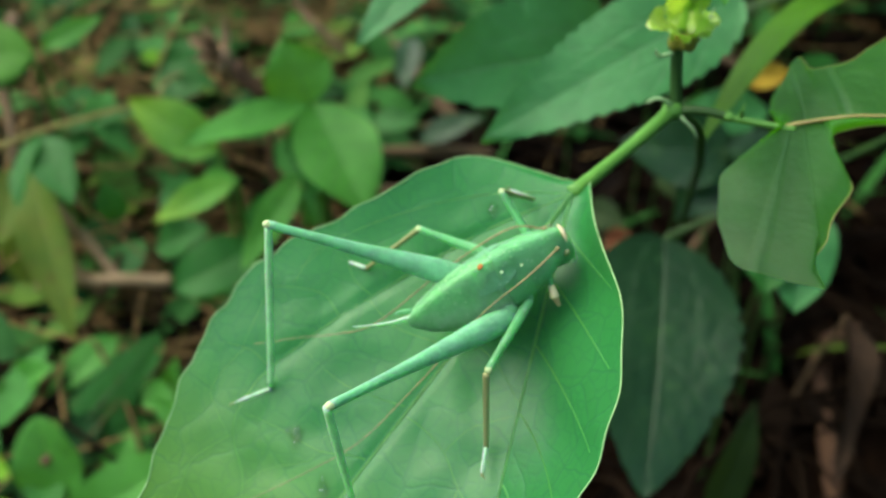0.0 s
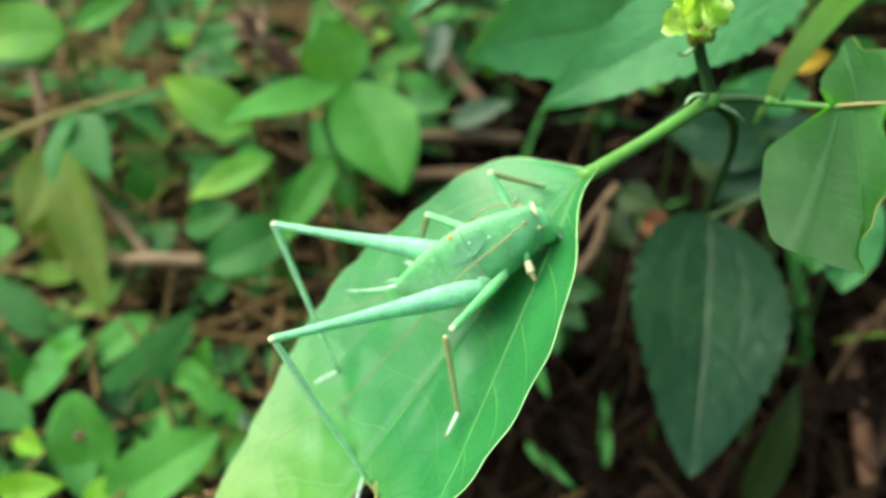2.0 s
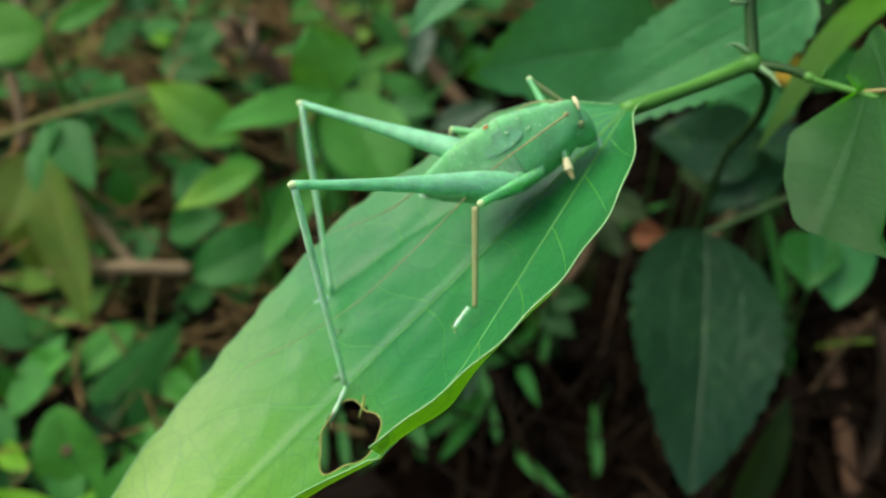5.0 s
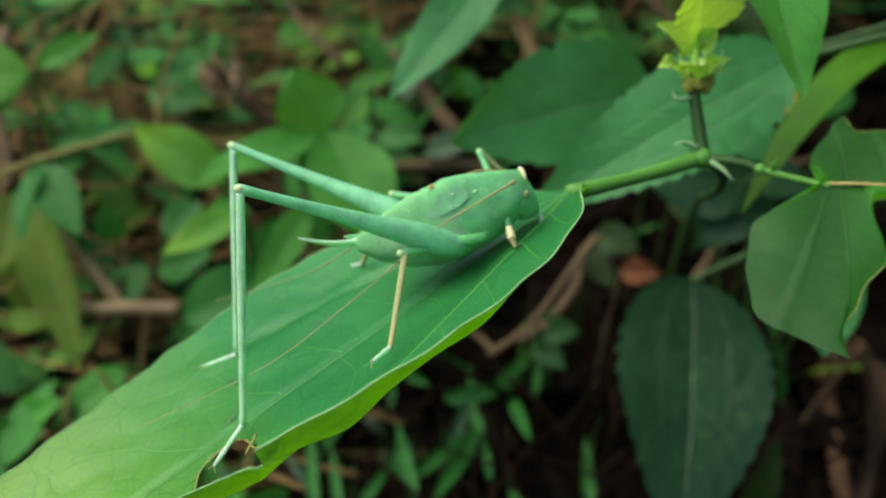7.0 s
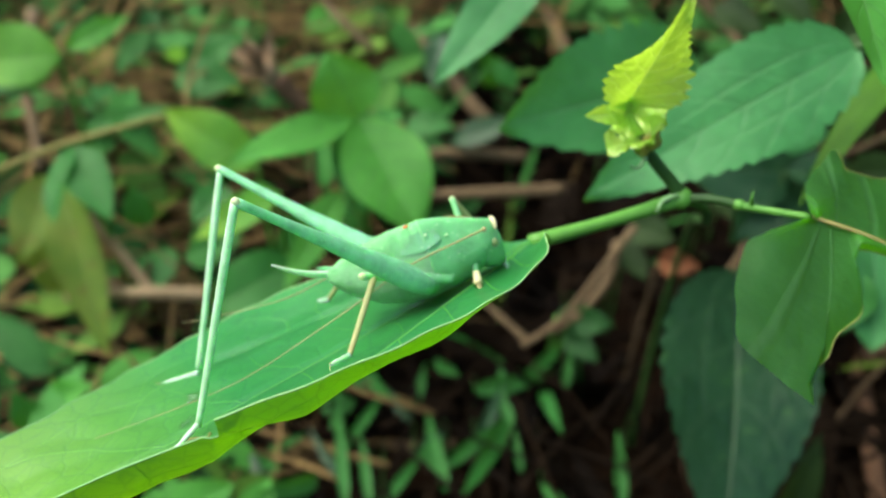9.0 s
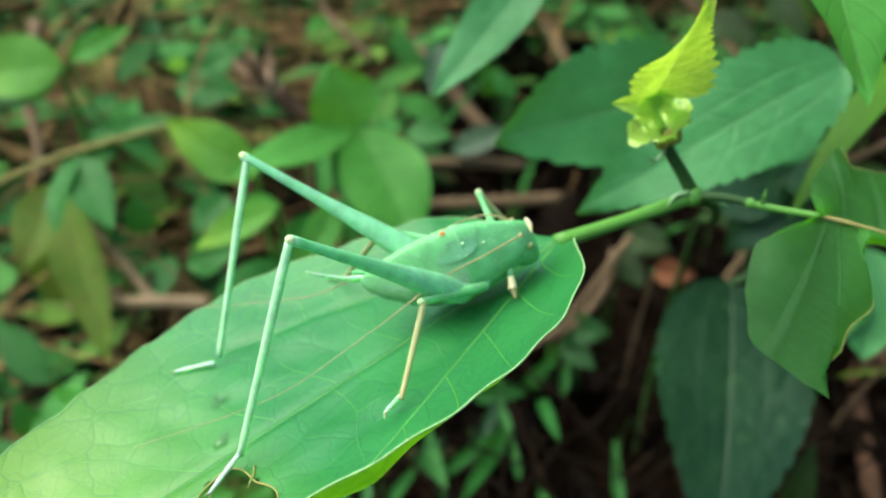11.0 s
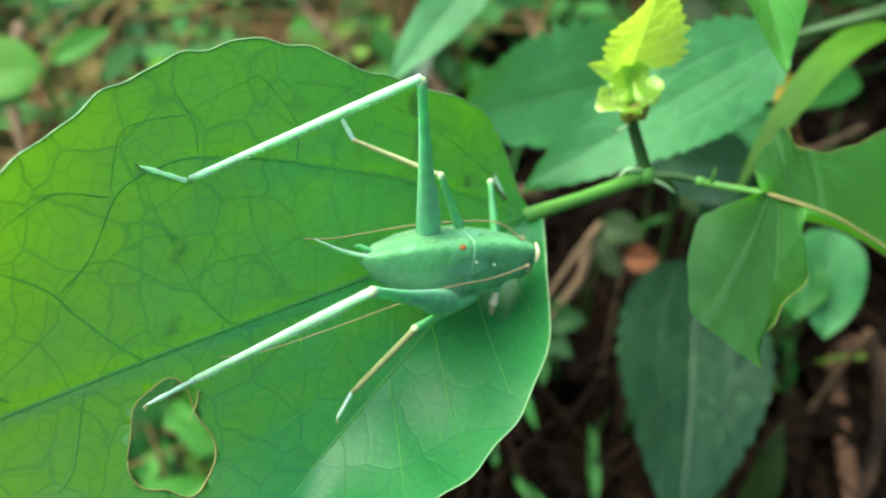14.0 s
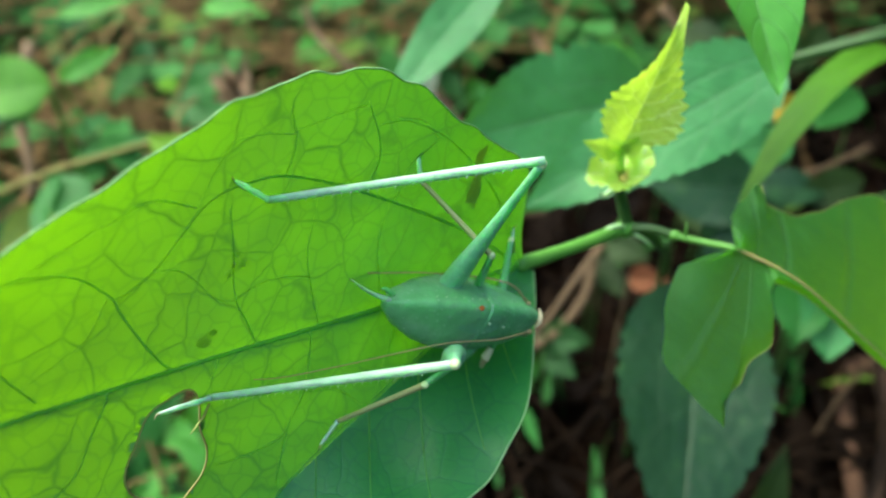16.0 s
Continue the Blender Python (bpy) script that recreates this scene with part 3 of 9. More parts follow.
def reach(x, left):
    """Half the leaf's width at x, to its margin."""
    return max(eased_through(x, (1.5, 16.6, 21.6, 27.2, 35.0, 34.0, 26.5, 17.5, 7.5, 0.4) if left else (1.5, 10.0, 22.5, 31.0, 35.0, 31.0, 21.0, 14.5, 6.5, 0.4)), 0.3)


def fold_height(x):
    return 0.05 * max(x, 0) + 4.2 * min(max((x - 45) / 20.0, 0), 1) ** 2


def inner(x, left):
    """How far the steady part of the blade goes: on the right it ends at the fold along the outer vein."""
    return reach(x, True) if left else min(FOLD * max(x, 0.02), reach(x, False))


def main_surface(x, y):
    """Height of the big leaf's upper side, millimetres; x along the midrib, y across."""
    left = y < 0
    v = min(abs(y) / inner(x, left), 1.05)
    rise = eased_through(x, (-1.6, 2.0, 5.0, 5.0, 4.6, 4.4, 5.6, 7.0, 6.0, 4.0)) if left else (fold_height(x) if x < 64 else 7.4 - 0.03 * (x - 64))
    quilt = 0.6 * noise.noise((x * 0.16, y * 0.16, 2.0)) * math.sin(min(1, v) * 3.14)
    groove = float(np.interp(x, (0, 14.3, 38.3, 51.5, 58), (0, -8.4, -18.4, -22.4, -22.7)))
    quilt -= 0.4 * math.exp(-((y - groove) / 1.1) ** 2) * min(1, max(x, 0) / 10) * min(1, max(0, 60 - x) / 12)
    return (0.3 + (rise - 0.3) * v ** 2.0 if left else 0.3 * (1 - v) + rise * v ** (2.3 + 2.4 * min(max((x - 52) / 14.0, 0), 1))) - 0.4 * math.exp(-(y / 1.0) ** 2) * min(1, max(x, 0) / 20) + quilt * min(1, max(x, 0) / 15)


def flap_point(x, s):
    """On the outer right flap: s from the fold to the margin, the flap lying in its rest pose."""
    h = Vector((max(x, 0), FOLD * max(x, 0), fold_height(x)))
    rise = eased_through(x, (-0.5, 4.5, 7.0, 8.4, 10.0, 9.6, 7.6, 5.7, 5.0, 4.0))
    m = Vector((x - 1.0 * max(0, 1 - x / 14.0), max(reach(x, False) * (1 + 0.009 * math.sin(x * 0.62)), h.y + 0.05), rise))
    p = h.lerp(m, s)
    p.z += 0.5 * math.sin(3.14 * s) * min(1, (m - h).length / 12) * math.sin(x * 0.3 + 1) - 1.8 * math.sin(3.14 * s) * min(1, (m - h).length / 12)
    return p


HOLE = (66.2, 10.8, 5.2, 7.4)


def hole_radius(a):
    return 1 + 0.10 * math.sin(3 * a + 1.0) + 0.07 * math.sin(5 * a)


def main_blade():
    bm = bmesh.new()
    uv = bm.loops.layers.uv.verify()
    nu, nv = 180, 44
    grid, rim = [], ([], [])
    for i in range(nu + 1):
        x = -2.0 + 122.0 * i / nu
        row = []
        for k in range(-nv, nv + 1):
            v = k / nv
            w = inner(x, v < 0) * (1 + (0.009 * math.sin(x * 0.62) + 0.004 * math.sin(x * 1.1 + 1) if v < 0 else 0))
            y = v * w
            back = -0.5 * abs(v) ** 2 * max(0, 1 - x / 14.0) if v < 0 else (max(0, -x) if v > 0 else 0)
            px, py = x + back, y
            dx, dy = (px - HOLE[0]) / HOLE[2], (py - HOLE[1]) / HOLE[3]
            r, a = math.hypot(dx, dy), math.atan2(dy, dx)
            lim = hole_radius(a)
            inside = r < lim
            if abs(r - lim) < 0.13:
                px, py = HOLE[0] + HOLE[2] * lim * math.cos(a), HOLE[1] + HOLE[3] * lim * math.sin(a)
                inside = False
            row.append((bm.verts.new((px * MM, py * MM, main_surface(px, py) * MM)), inside))
        grid.append(row)
        rim[0].append(row[0][0].co.copy())
        if x > 60:
            rim[1].append(row[-1][0].co.copy())
    for i in range(nu):
        for k in range(2 * nv):
            q = (grid[i][k], grid[i + 1][k], grid[i + 1][k + 1], grid[i][k + 1])
            if any(v[1] for v in q):
                continue
            f = bm.faces.new([v[0] for v in q])
            for loop, (du, dv) in zip(f.loops, ((0, 0), (1, 0), (1, 1), (0, 1))):
                v = (k + dv) / nv - 1
                xx = -2.0 + 122.0 * (i + du) / nu
                loop[uv].uv = ((i + du) / nu, 0.5 + 0.5 * v * (inner(xx, False) / reach(xx, False) if v > 0 else 1))
    for v in [v for v in bm.verts if not v.link_faces]:
        bm.verts.remove(v)
    return bm, rim


def leaf_flap(leaf):
    bm = bmesh.new()
    uv = bm.loops.layers.uv.verify()
    nu, nv = 90, 22
    grid = [[bm.verts.new(flap_point(-2 + 65.0 * i / nu, k / nv) * MM) for k in range(nv + 1)] for i in range(nu + 1)]
    for i in range(nu):
        for k in range(nv):
            f = bm.faces.new((grid[i][k], grid[i + 1][k], grid[i + 1][k + 1], grid[i][k + 1]))
            for loop, (du, dv) in zip(f.loops, ((0, 0), (1, 0), (1, 1), (0, 1))):
                x = -2 + 65.0 * (i + du) / nu
                at_fold = min(FOLD * max(x, 0) / reach(x, False), 1)
                loop[uv].uv = ((x + 2) / 122.0, 0.5 + 0.5 * (at_fold + (1 - at_fold) * (k + dv) / nv))
    flap = part("leaf_flap", bm, MAIN_BLADE, leaf, "outer side of the leaf bending along a vein")
    edge = [flap_point(-2 + 65.0 * i / 60, 1.0) * MM for i in range(61)]
    part("leaf_margin", tube(bmesh.new(), edge, 0.13 * MM, 6), MARGIN, flap, "pale green leaf margin")
    for x, dx in ((6, 5), (14, 7), (24, 8), (34, 8), (44, 7)):
        line = [(flap_point(x + dx * t, 0.85 * t ** 0.9) + Vector((0, 0, 0.03))) * MM for t in (i / 14 for i in range(15))]
        part("vein", ridge(bmesh.new(), line, [(0.12 - 0.005 * i) * MM for i in range(15)]), VEIN, flap)
    return flap


def on_leaf(pts, lift=0.05):
    return [((x) * MM, y * MM, (main_surface(x, y) + lift) * MM) for x, y in pts]


def vein(parent, pts, r0, r1, name="vein"):
    flat = spline([(x, y, 0) for x, y in pts], 5 * len(pts))
    line = on_leaf([(p.x, p.y) for p in flat], -0.25 * r1)
    n = len(line)
    return part(name, ridge(bmesh.new(), line, [(r0 + (r1 - r0) * i / (n - 1)) * 0.5 * MM for i in range(n)]), VEIN, parent)


STAINS = ((19.6, -22.3, 2.0, 0.8, 1.75), (18.1, -17.0, 3.6, 1.2, 1.75), (10.8, -9.1, 1.0, 0.8, 1.75))
DROPS = ((58.0, -12.2, 1.1), (59.4, -11.2, 0.7), (58.6, -13.6, 0.5), (62.2, -2.8, 1.0), (61.0, -3.8, 0.6), (9.6, -9.1, 0.9), (10.6, -8.3, 0.5))


def main_leaf(plant):
    bm, rim = main_blade()
    leaf = part("leaf", bm, MAIN_BLADE, plant, "broad green heart-shaped leaf with an eaten hole and branching veins")
    for side in rim:
        part("leaf_margin", tube(bmesh.new(), side, 0.12 * MM, 6), MARGIN, leaf, "pale green leaf margin")
    ring = []
    for i in range(49):
        a = 2 * math.pi * i / 48
        ring.append((HOLE[0] + HOLE[2] * hole_radius(a) * math.cos(a), HOLE[1] + HOLE[3] * hole_radius(a) * math.sin(a)))
    part("hole_rim", tube(bmesh.new(), on_leaf(ring, 0), 0.14 * MM, 6), DEAD_RIM, leaf, "dry yellowish rim of the eaten hole")
    flap = on_leaf([(60.8, 6.0), (61.6, 7.6), (62.6, 8.6), (63.4, 9.4)], 0.1)
    part("torn_flap", tube(bmesh.new(), flap, [0.3 * MM, 0.28 * MM, 0.2 * MM, 0.08 * MM], 6, 0.5), DEAD_RIM, leaf)
    vein(leaf, [(0, 0), (30, 0.2), (60, 0), (90, 0.4), (117, 0)], 0.85, 0.2, "midrib")
    left = [(0, 0), (14.3, -8.4), (38.3, -18.4), (51.5, -22.4), (58, -22.7), (64, -20.9), (68.9, -14.5), (73.7, -11.3)]
    vein(leaf, left, 0.42, 0.2)
    vein(leaf, [(0, 0), (14, 14 * FOLD), (28, 28 * FOLD), (42, 42 * FOLD), (54, 54 * FOLD), (60, 26)], 0.85, 0.25)
    vein(leaf, [(0, 0), (6, -9), (16, -18), (28, -26), (37, -29)], 0.28, 0.12)
    outer_veins = (
        ([(66, 0), (68.5, -2.6), (72.7, -8.7), (74.7, -12), (79.6, -15.7), (84.9, -16.9), (91, -15.5)], 0.3),
        ([(54.3, -0.5), (56, -4), (58, -7.5), (59.3, -14.8), (60.5, -20)], 0.24),
        ([(39.1, -19), (37.9, -23), (39.5, -27), (42.5, -31.5)], 0.24),
        ([(52.7, -22.6), (52.5, -27), (54.3, -31.5)], 0.2),
        ([(65, -20.6), (71.2, -22.6), (75.7, -21.2), (81, -19), (86, -16.9)], 0.22),
        ([(70, -13.8), (65.5, -12.6), (60.8, -8.1), (58.5, -7.5)], 0.16))
    middle_veins = (
        ([(52.5, -28), (58, -28.4), (62, -27.5), (65, -21.2)], 0.17),
        ([(33.3, -16.6), (32.6, -21), (28.8, -25.6)], 0.2),
        ([(42.5, -31), (47, -30), (52.8, -28.5)], 0.15),
        ([(29, -25.8), (33, -28.6), (39.5, -28.2)], 0.15),
        ([(44, -0.4), (46, -6), (47.5, -12), (47, -20.6)], 0.18))
    cross_veins = (
        ([(32, -0.4), (34, -6), (35, -11), (34, -16.6)], 0.16),
        ([(46.3, -8), (52, -9), (57.8, -7.6)], 0.13),
        ([(82, -1), (86, -6), (89, -11), (91, -15.5), (97, -14)], 0.22),
        ([(74.7, -12), (77, -7), (83.6, -3.4)], 0.14))
    right_veins = (
        ([(45.2, 0.4), (45.0, 4), (45.8, 9), (48.8, 14.4), (51, 21)], 0.22),
        ([(59.6, 0.4), (60.9, 3)], 0.2),
        ([(30, 0.4), (29.5, 5), (31, 10), (33, 14)], 0.16),
        ([(45.8, 9), (40, 10.5), (35, 14.5)], 0.13),
        ([(74, 0.4), (76, 5), (79, 10), (86, 13)], 0.22),
        ([(92, 0.4), (95, 4), (101, 7)], 0.18),
        ([(48.8, 14.4), (54, 15.5), (59.5, 15)], 0.14))
    for pts, r in outer_veins + middle_veins + cross_veins + right_veins:
        vein(leaf, pts, r, r * 0.6)
    for cx, cy, rx, ry, turn in STAINS:
        bm = bmesh.new()
        mid = bm.verts.new([v * MM for v in (cx, cy, main_surface(cx, cy) - 0.08)])
        rings = []
        for f in (0.35, 0.7, 1.0):
            ring = []
            for k in range(20):
                a = 2 * math.pi * k / 20
                q = f * (1 + 0.22 * math.sin(3 * a + cx) + 0.12 * math.sin(5 * a))
                dx, dy = rx * q * math.cos(a), ry * q * math.sin(a)
                x, y = cx + dx * math.cos(turn) - dy * math.sin(turn), cy + dx * math.sin(turn) + dy * math.cos(turn)
                ring.append(bm.verts.new((x * MM, y * MM, (main_surface(x, y) - 0.07) * MM)))
            rings.append(ring)
        for k in range(20):
            bm.faces.new((mid, rings[0][k], rings[0][(k + 1) % 20]))
            for a, b in zip(rings, rings[1:]):
                bm.faces.new((a[k], b[k], b[(k + 1) % 20], a[(k + 1) % 20]))
        part("brown_stain", bm, STAIN, leaf, "brown stain on the underside of the blade")
    for x, y, r in DROPS:
        bm = bmesh.new()
        h = main_surface(x, y)
        tilt = Vector((main_surface(x + 1, y) - main_surface(x - 1, y), main_surface(x, y + 1) - main_surface(x, y - 1), -2.0)).normalized() * -1
        turn = Vector((0, 0, 1)).rotation_difference(tilt).to_matrix().to_4x4()
        ball(bm, Matrix.Translation((x * MM, y * MM, (h + 0.12) * MM)) @ turn @ Matrix.Diagonal((r * 1.1 * MM, r * 0.75 * MM, 0.42 * r * MM, 1)), 16, 10)
        part("water_drop", bm, WATER, leaf, "flat drop of water wetting the leaf")
    return leaf


def side_leaf(plant):
    """The chewed leaf on the other branch. Its own axes: x to its tip, y up its upper half, z to the front."""
    bm = bmesh.new()
    uv = bm.loops.layers.uv.verify()

    def grow(edge, mid, side):
        n = 72
        e, m_ = spline(edge, n), spline(mid, n)
        rows = []
        for i in range(n):
            line = []
            for k in range(11):
                f = k / 10
                p = m_[i].lerp(e[i], f)
                p = p + Vector((0.16 * math.sin(i * 1.25 + 1), 0.16 * math.sin(i * 0.9), 0)) * (f ** 3 * (1 if 4 < i < n - 3 else 0))
                p = p + Vector((0, 0, 1.6 * math.sin(f * 3.0) + 0.4 * math.sin(p.y * 0.45 + p.x * 0.2) * f))
                if side < 0:
                    # the hooked tip
                    p.x -= 2.0 * math.exp(-((p.y + 26.2) / 1.9) ** 2) * min(max((p.x + 8) / 5, 0), 1)
                line.append(bm.verts.new(p * MM))
            rows.append(line)
        for i in range(n - 1):
            for k in range(10):
                f = bm.faces.new((rows[i][k], rows[i + 1][k], rows[i + 1][k + 1], rows[i][k + 1]))
                for loop, (du, dv) in zip(f.loops, ((0, 0), (1, 0), (1, 1), (0, 1))):
                    loop[uv].uv = ((i + du) / n, 0.5 + side * (k + dv) / 20)
        return [r[-1].co / MM for r in rows]

    mid = [(0, 0, 0), (6, -0.8, 1), (13, -1.9, 1), (22, -4.5, 0), (33, -8, -2), (60, -15, -8)]
    # the lower half hangs down, bitten out beyond its lowest lobe
    low = [(0, 0, 0), (-8, -4.2, 1.9), (-11.8, -7, 3.2), (-14, -13, 6), (-14.8, -19.3, 8.8), (-13.6, -23.9, 10.8), (-9.2, -26.8, 12), (-6, -28.6, 12.9), (-2.8, -30.4, 13.6), (-2.4, -28.2, 12.7), (-1.2, -24.8, 11.2), (2.2, -19.5, 8.8), (6.8, -14.3, 6.5), (5.7, -10.8, 4.9), (6.6, -7, 3.2), (8.3, -3.9, 1.6), (16, -4.4, 0.7), (34, -10, -2), (60, -15, -8)]
    high = [(0, 0, 0), (-0.5, 3, -2.2), (0.6, 6.5, -4.9), (4.2, 11, -8.2), (8.8, 16.0, -11.8), (9.3, 12.2, -9), (14.5, 11.3, -8.6), (22.9, 14.7, -11), (33, 21, -16), (44, 24, -19), (54, 8, -14), (60, -15, -8)]
    low_mid = [(x, -0.14 * x, 0) for x in (0, 0.3, 0.6, 0.9, 1.2, 1.6, 2.0, 2.5, 3, 3.6, 4.3, 5.0, 5.8, 6.4, 7.0)] + [(8.4, -1.1, 1), (16, -2.9, 0.4), (33, -8, -2), (60, -15, -8)]
    high_mid = [(x, -0.14 * x, 0.6) for x in (0, 1, 2.2, 3.6, 5, 8)] + [(13, -1.9, 1), (20, -3.8, 0.2), (28, -6.2, -1), (38, -9, -3), (50, -12.5, -6), (60, -15, -8)]
    e1 = grow(low, low_mid, -1)
    e2 = grow(high, high_mid, 1)
    leaf = part("leaf", bm, TWIN_BLADE, plant, "green leaf chewed along its margin, hanging from a side twig")
    part("midrib", tube(bmesh.new(), [p * MM for p in spline([(x, y, z + 0.2) for x, y, z in mid], 24)], [0.36 * MM - 0.24 * MM * i / 23 for i in range(24)], 6), MIDRIB_TAN, leaf, "yellowish midrib")
    part("leaf_margin", tube(bmesh.new(), [p * MM for p in e1[37:]], 0.10 * MM, 6), DEAD_RIM, leaf, "dry tan chewed edge")
    part("leaf_margin", tube(bmesh.new(), [p * MM for p in e2[27:]], 0.08 * MM, 6), DEAD_RIM, leaf, "dry tan chewed edge")
    return leaf


def sprout(plant):
    """Young shoot above the fork: x to the right, y up along the shoot, z to the front."""
    bm = tube(bmesh.new(), [p * MM for p in spline([(0.5, -1, 0), (0.2, 4, 0), (-0.4, 10, 0.5), (-0.2, 15, 1)], 12)], [1.25 * MM - 0.03 * MM * i for i in range(12)], 10)
    stem = part("shoot", bm, STEM_DARK, plant, "young shoot with a yellow-green unfolding tip")
    def young(base, tip, width, facing, **kw):
        base, tip = Vector(base) * MM, Vector(tip) * MM
        b = blade(bmesh.new(), (tip - base).length, width * MM, nu=44, nv=7, **kw)
        return part("young_leaf", b, SPROUT_BLADE, stem, "bright yellow-green toothed young leaf", frame_of(base, tip, facing))
    part("shoot_tip", tube(bmesh.new(), [p * MM for p in spline([(-0.2, 14.5, 1), (0, 17.5, 1.2), (0.8, 21, 1.5)], 8)], [v * MM for v in (0.95, 0.9, 0.85, 0.8, 0.75, 0.7, 0.65, 0.6)], 8), SPROUT_BLADE, stem, "lime green growing tip")
    # a cup of small lobes spreading below the tip leaf
    for base, tip, width in (((-0.4, 13, 1), (-5.4, 17.6, 2.6), 6.0), ((0.4, 13, 1), (5.0, 17.4, 2.4), 5.6), ((-0.3, 12.8, 1.6), (-2.6, 17.0, 5.4), 5.6), ((0.3, 12.8, 1.6), (2.2, 16.4, 5.6), 5.4), ((0, 13, 0), (0.4, 18.4, -3.0), 6.0)):
        young(base, tip, width, (-0.3 * tip[0] / 5, 0.9, 0.5), a=0.75, b=0.3, teeth=6, tooth=0.2, fold=0.3, bend=0.22, wave=0.14)
    young((-0.2, 19, 1), (-5.8, 23.6, 3), 3.6, (0.3, 0, 1), a=0.5, b=0.8, teeth=6, tooth=0.16, fold=0.5, wave=0.1)
    young((0.2, 18, 1), (-2.4, 22.2, 4.0), 4.6, (0, 0, 1), a=0.5, b=0.7, teeth=8, tooth=0.14, fold=0.4, wave=0.1)
    young((0.4, 18.4, 1), (3.2, 21.6, 3.4), 4.0, (0, 0, 1), a=0.5, b=0.7, teeth=6, tooth=0.14, fold=0.4)
    for x, y, z, s in ((-1.4, 12.6, 1.5, 1.2), (1.3, 12.4, 1.2, 1.3), (0.2, 12.8, 2.2, 1.2), (2.4, 13.2, 0.6, 0.9)):
        part("bud", ball(bmesh.new(), Matrix.Translation((x * MM, y * MM, z * MM)) @ Matrix.Diagonal((s * MM, 1.3 * s * MM, s * MM, 1))), BUD, stem)
    for pts in (((1.5, 11.5, 0), (3.6, 14.5, 0.5), (5.0, 18.5, 1)), ((-0.6, 1.5, 1), (-3.4, 2.8, 2), (-5.6, 2.2, 3)), ((1.2, -0.8, 1.2), (3.2, -2.6, 2), (4.6, -4.6, 2.6)), ((-1.2, 10.5, 0.6), (-3.6, 10.2, 1.4), (-4.6, 11.6, 1.8))):
        part("stipule", tube(bmesh.new(), [p * MM for p in spline(pts, 8)], [v * MM for v in (0.7, 0.75, 0.7, 0.6, 0.5, 0.35, 0.2, 0.08)], 6, 0.5), STIPULE, stem, "pale narrow stipule")
    ball_m = Matrix.Translation((0, 0, 0.3 * MM)) @ Matrix.Diagonal((2.1 * MM, 1.9 * MM, 1.8 * MM, 1))
    part("node", ball(bmesh.new(), ball_m), STEM, stem)
    return stem


def tip_leaf(plant):
    """The largest leaf of the shoot, along x, its upper side to z."""
    b = blade(bmesh.new(), 26.5 * MM, 13.6 * MM, a=0.72, b=2.0, teeth=15, tooth=0.16, fold=0.3, bend=0.06, wave=0.10, nu=78, nv=8)
    return part("young_leaf", b, SPROUT_BLADE, plant, "bright yellow-green toothed young leaf")


plant = thing("herb", "leafy herb with a broad leaf and a lime green shoot", "plant")
big_leaf = main_leaf(plant)
flap = leaf_flap(big_leaf)
chewed_leaf = side_leaf(plant)
shoot = sprout(plant)
young_tip = tip_leaf(plant)
PETIOLE = 29.0
rod_pts = [p * MM for p in spline([(0, 0, 0), (0, -0.35, 9), (0, -0.3, 20), (0, 0, PETIOLE)], 16)]
petiole = part("petiole", tube(bmesh.new(), rod_pts, [(1.15 + 0.25 * abs(i - 8) / 8) * MM for i in range(16)], 10), STEM, plant, "smooth bright green leaf stalk")
TWIG = 21.5
twig_pts = [p * MM for p in spline([(0, 0, 0), (0, 0.8, 6), (0, 0.2, 12), (0, 0, TWIG)], 29)]
twig = part("side_twig", tube(bmesh.new(), twig_pts[:17], [(0.95 - 0.015 * i) * MM for i in range(17)], 8), STEM_DARK, plant, "thin dark green side twig")
part("leaf_stalk", tube(bmesh.new(), twig_pts[15:], [(0.68 - 0.008 * i) * MM for i in range(14)], 8), STEM, twig, "slender bright green leaf stalk")
part("knot", ball(bmesh.new(), Matrix.Translation(twig_pts[16]) @ Matrix.Diagonal((0.95 * MM, 0.95 * MM, 1.2 * MM, 1)), 10, 8), STEM, twig)
part("thorn", tube(bmesh.new(), [(0, 0.4 * MM, 12 * MM), (0, 3.6 * MM, 12.4 * MM)], [0.5 * MM, 0.1 * MM], 6), STEM, twig)
stem_pts = spline([(0, 0, 0), (0.0076, 0.0086, -0.008), (0.0148, 0.026, -0.023), (0.026, 0.060, -0.047), (0.039, 0.103, -0.080), (0.048, 0.138, -0.140), (0.050, 0.150, -0.200), (0.050, 0.150, -0.2750)], 44)
part("stem", tube(bmesh.new(), stem_pts, [0.0009 + 0.0005 * i / 43 for i in range(44)], 10), STEM_DARK, plant, "dark green main stem")


# ---------------------------------------------------------------- the bush cricket
AX, SIDE, FRONT = Vector((0.940, -0.340, 0)), Vector((0.340, 0.940, 0)), Vector((9.7, 4.4, 0))


def bug(s, l, h):
    """From lengths along the body, to its right flank and up, to the insect's own axes."""
    return (FRONT + AX * s + SIDE * l + Vector((0, 0, h))) * MM


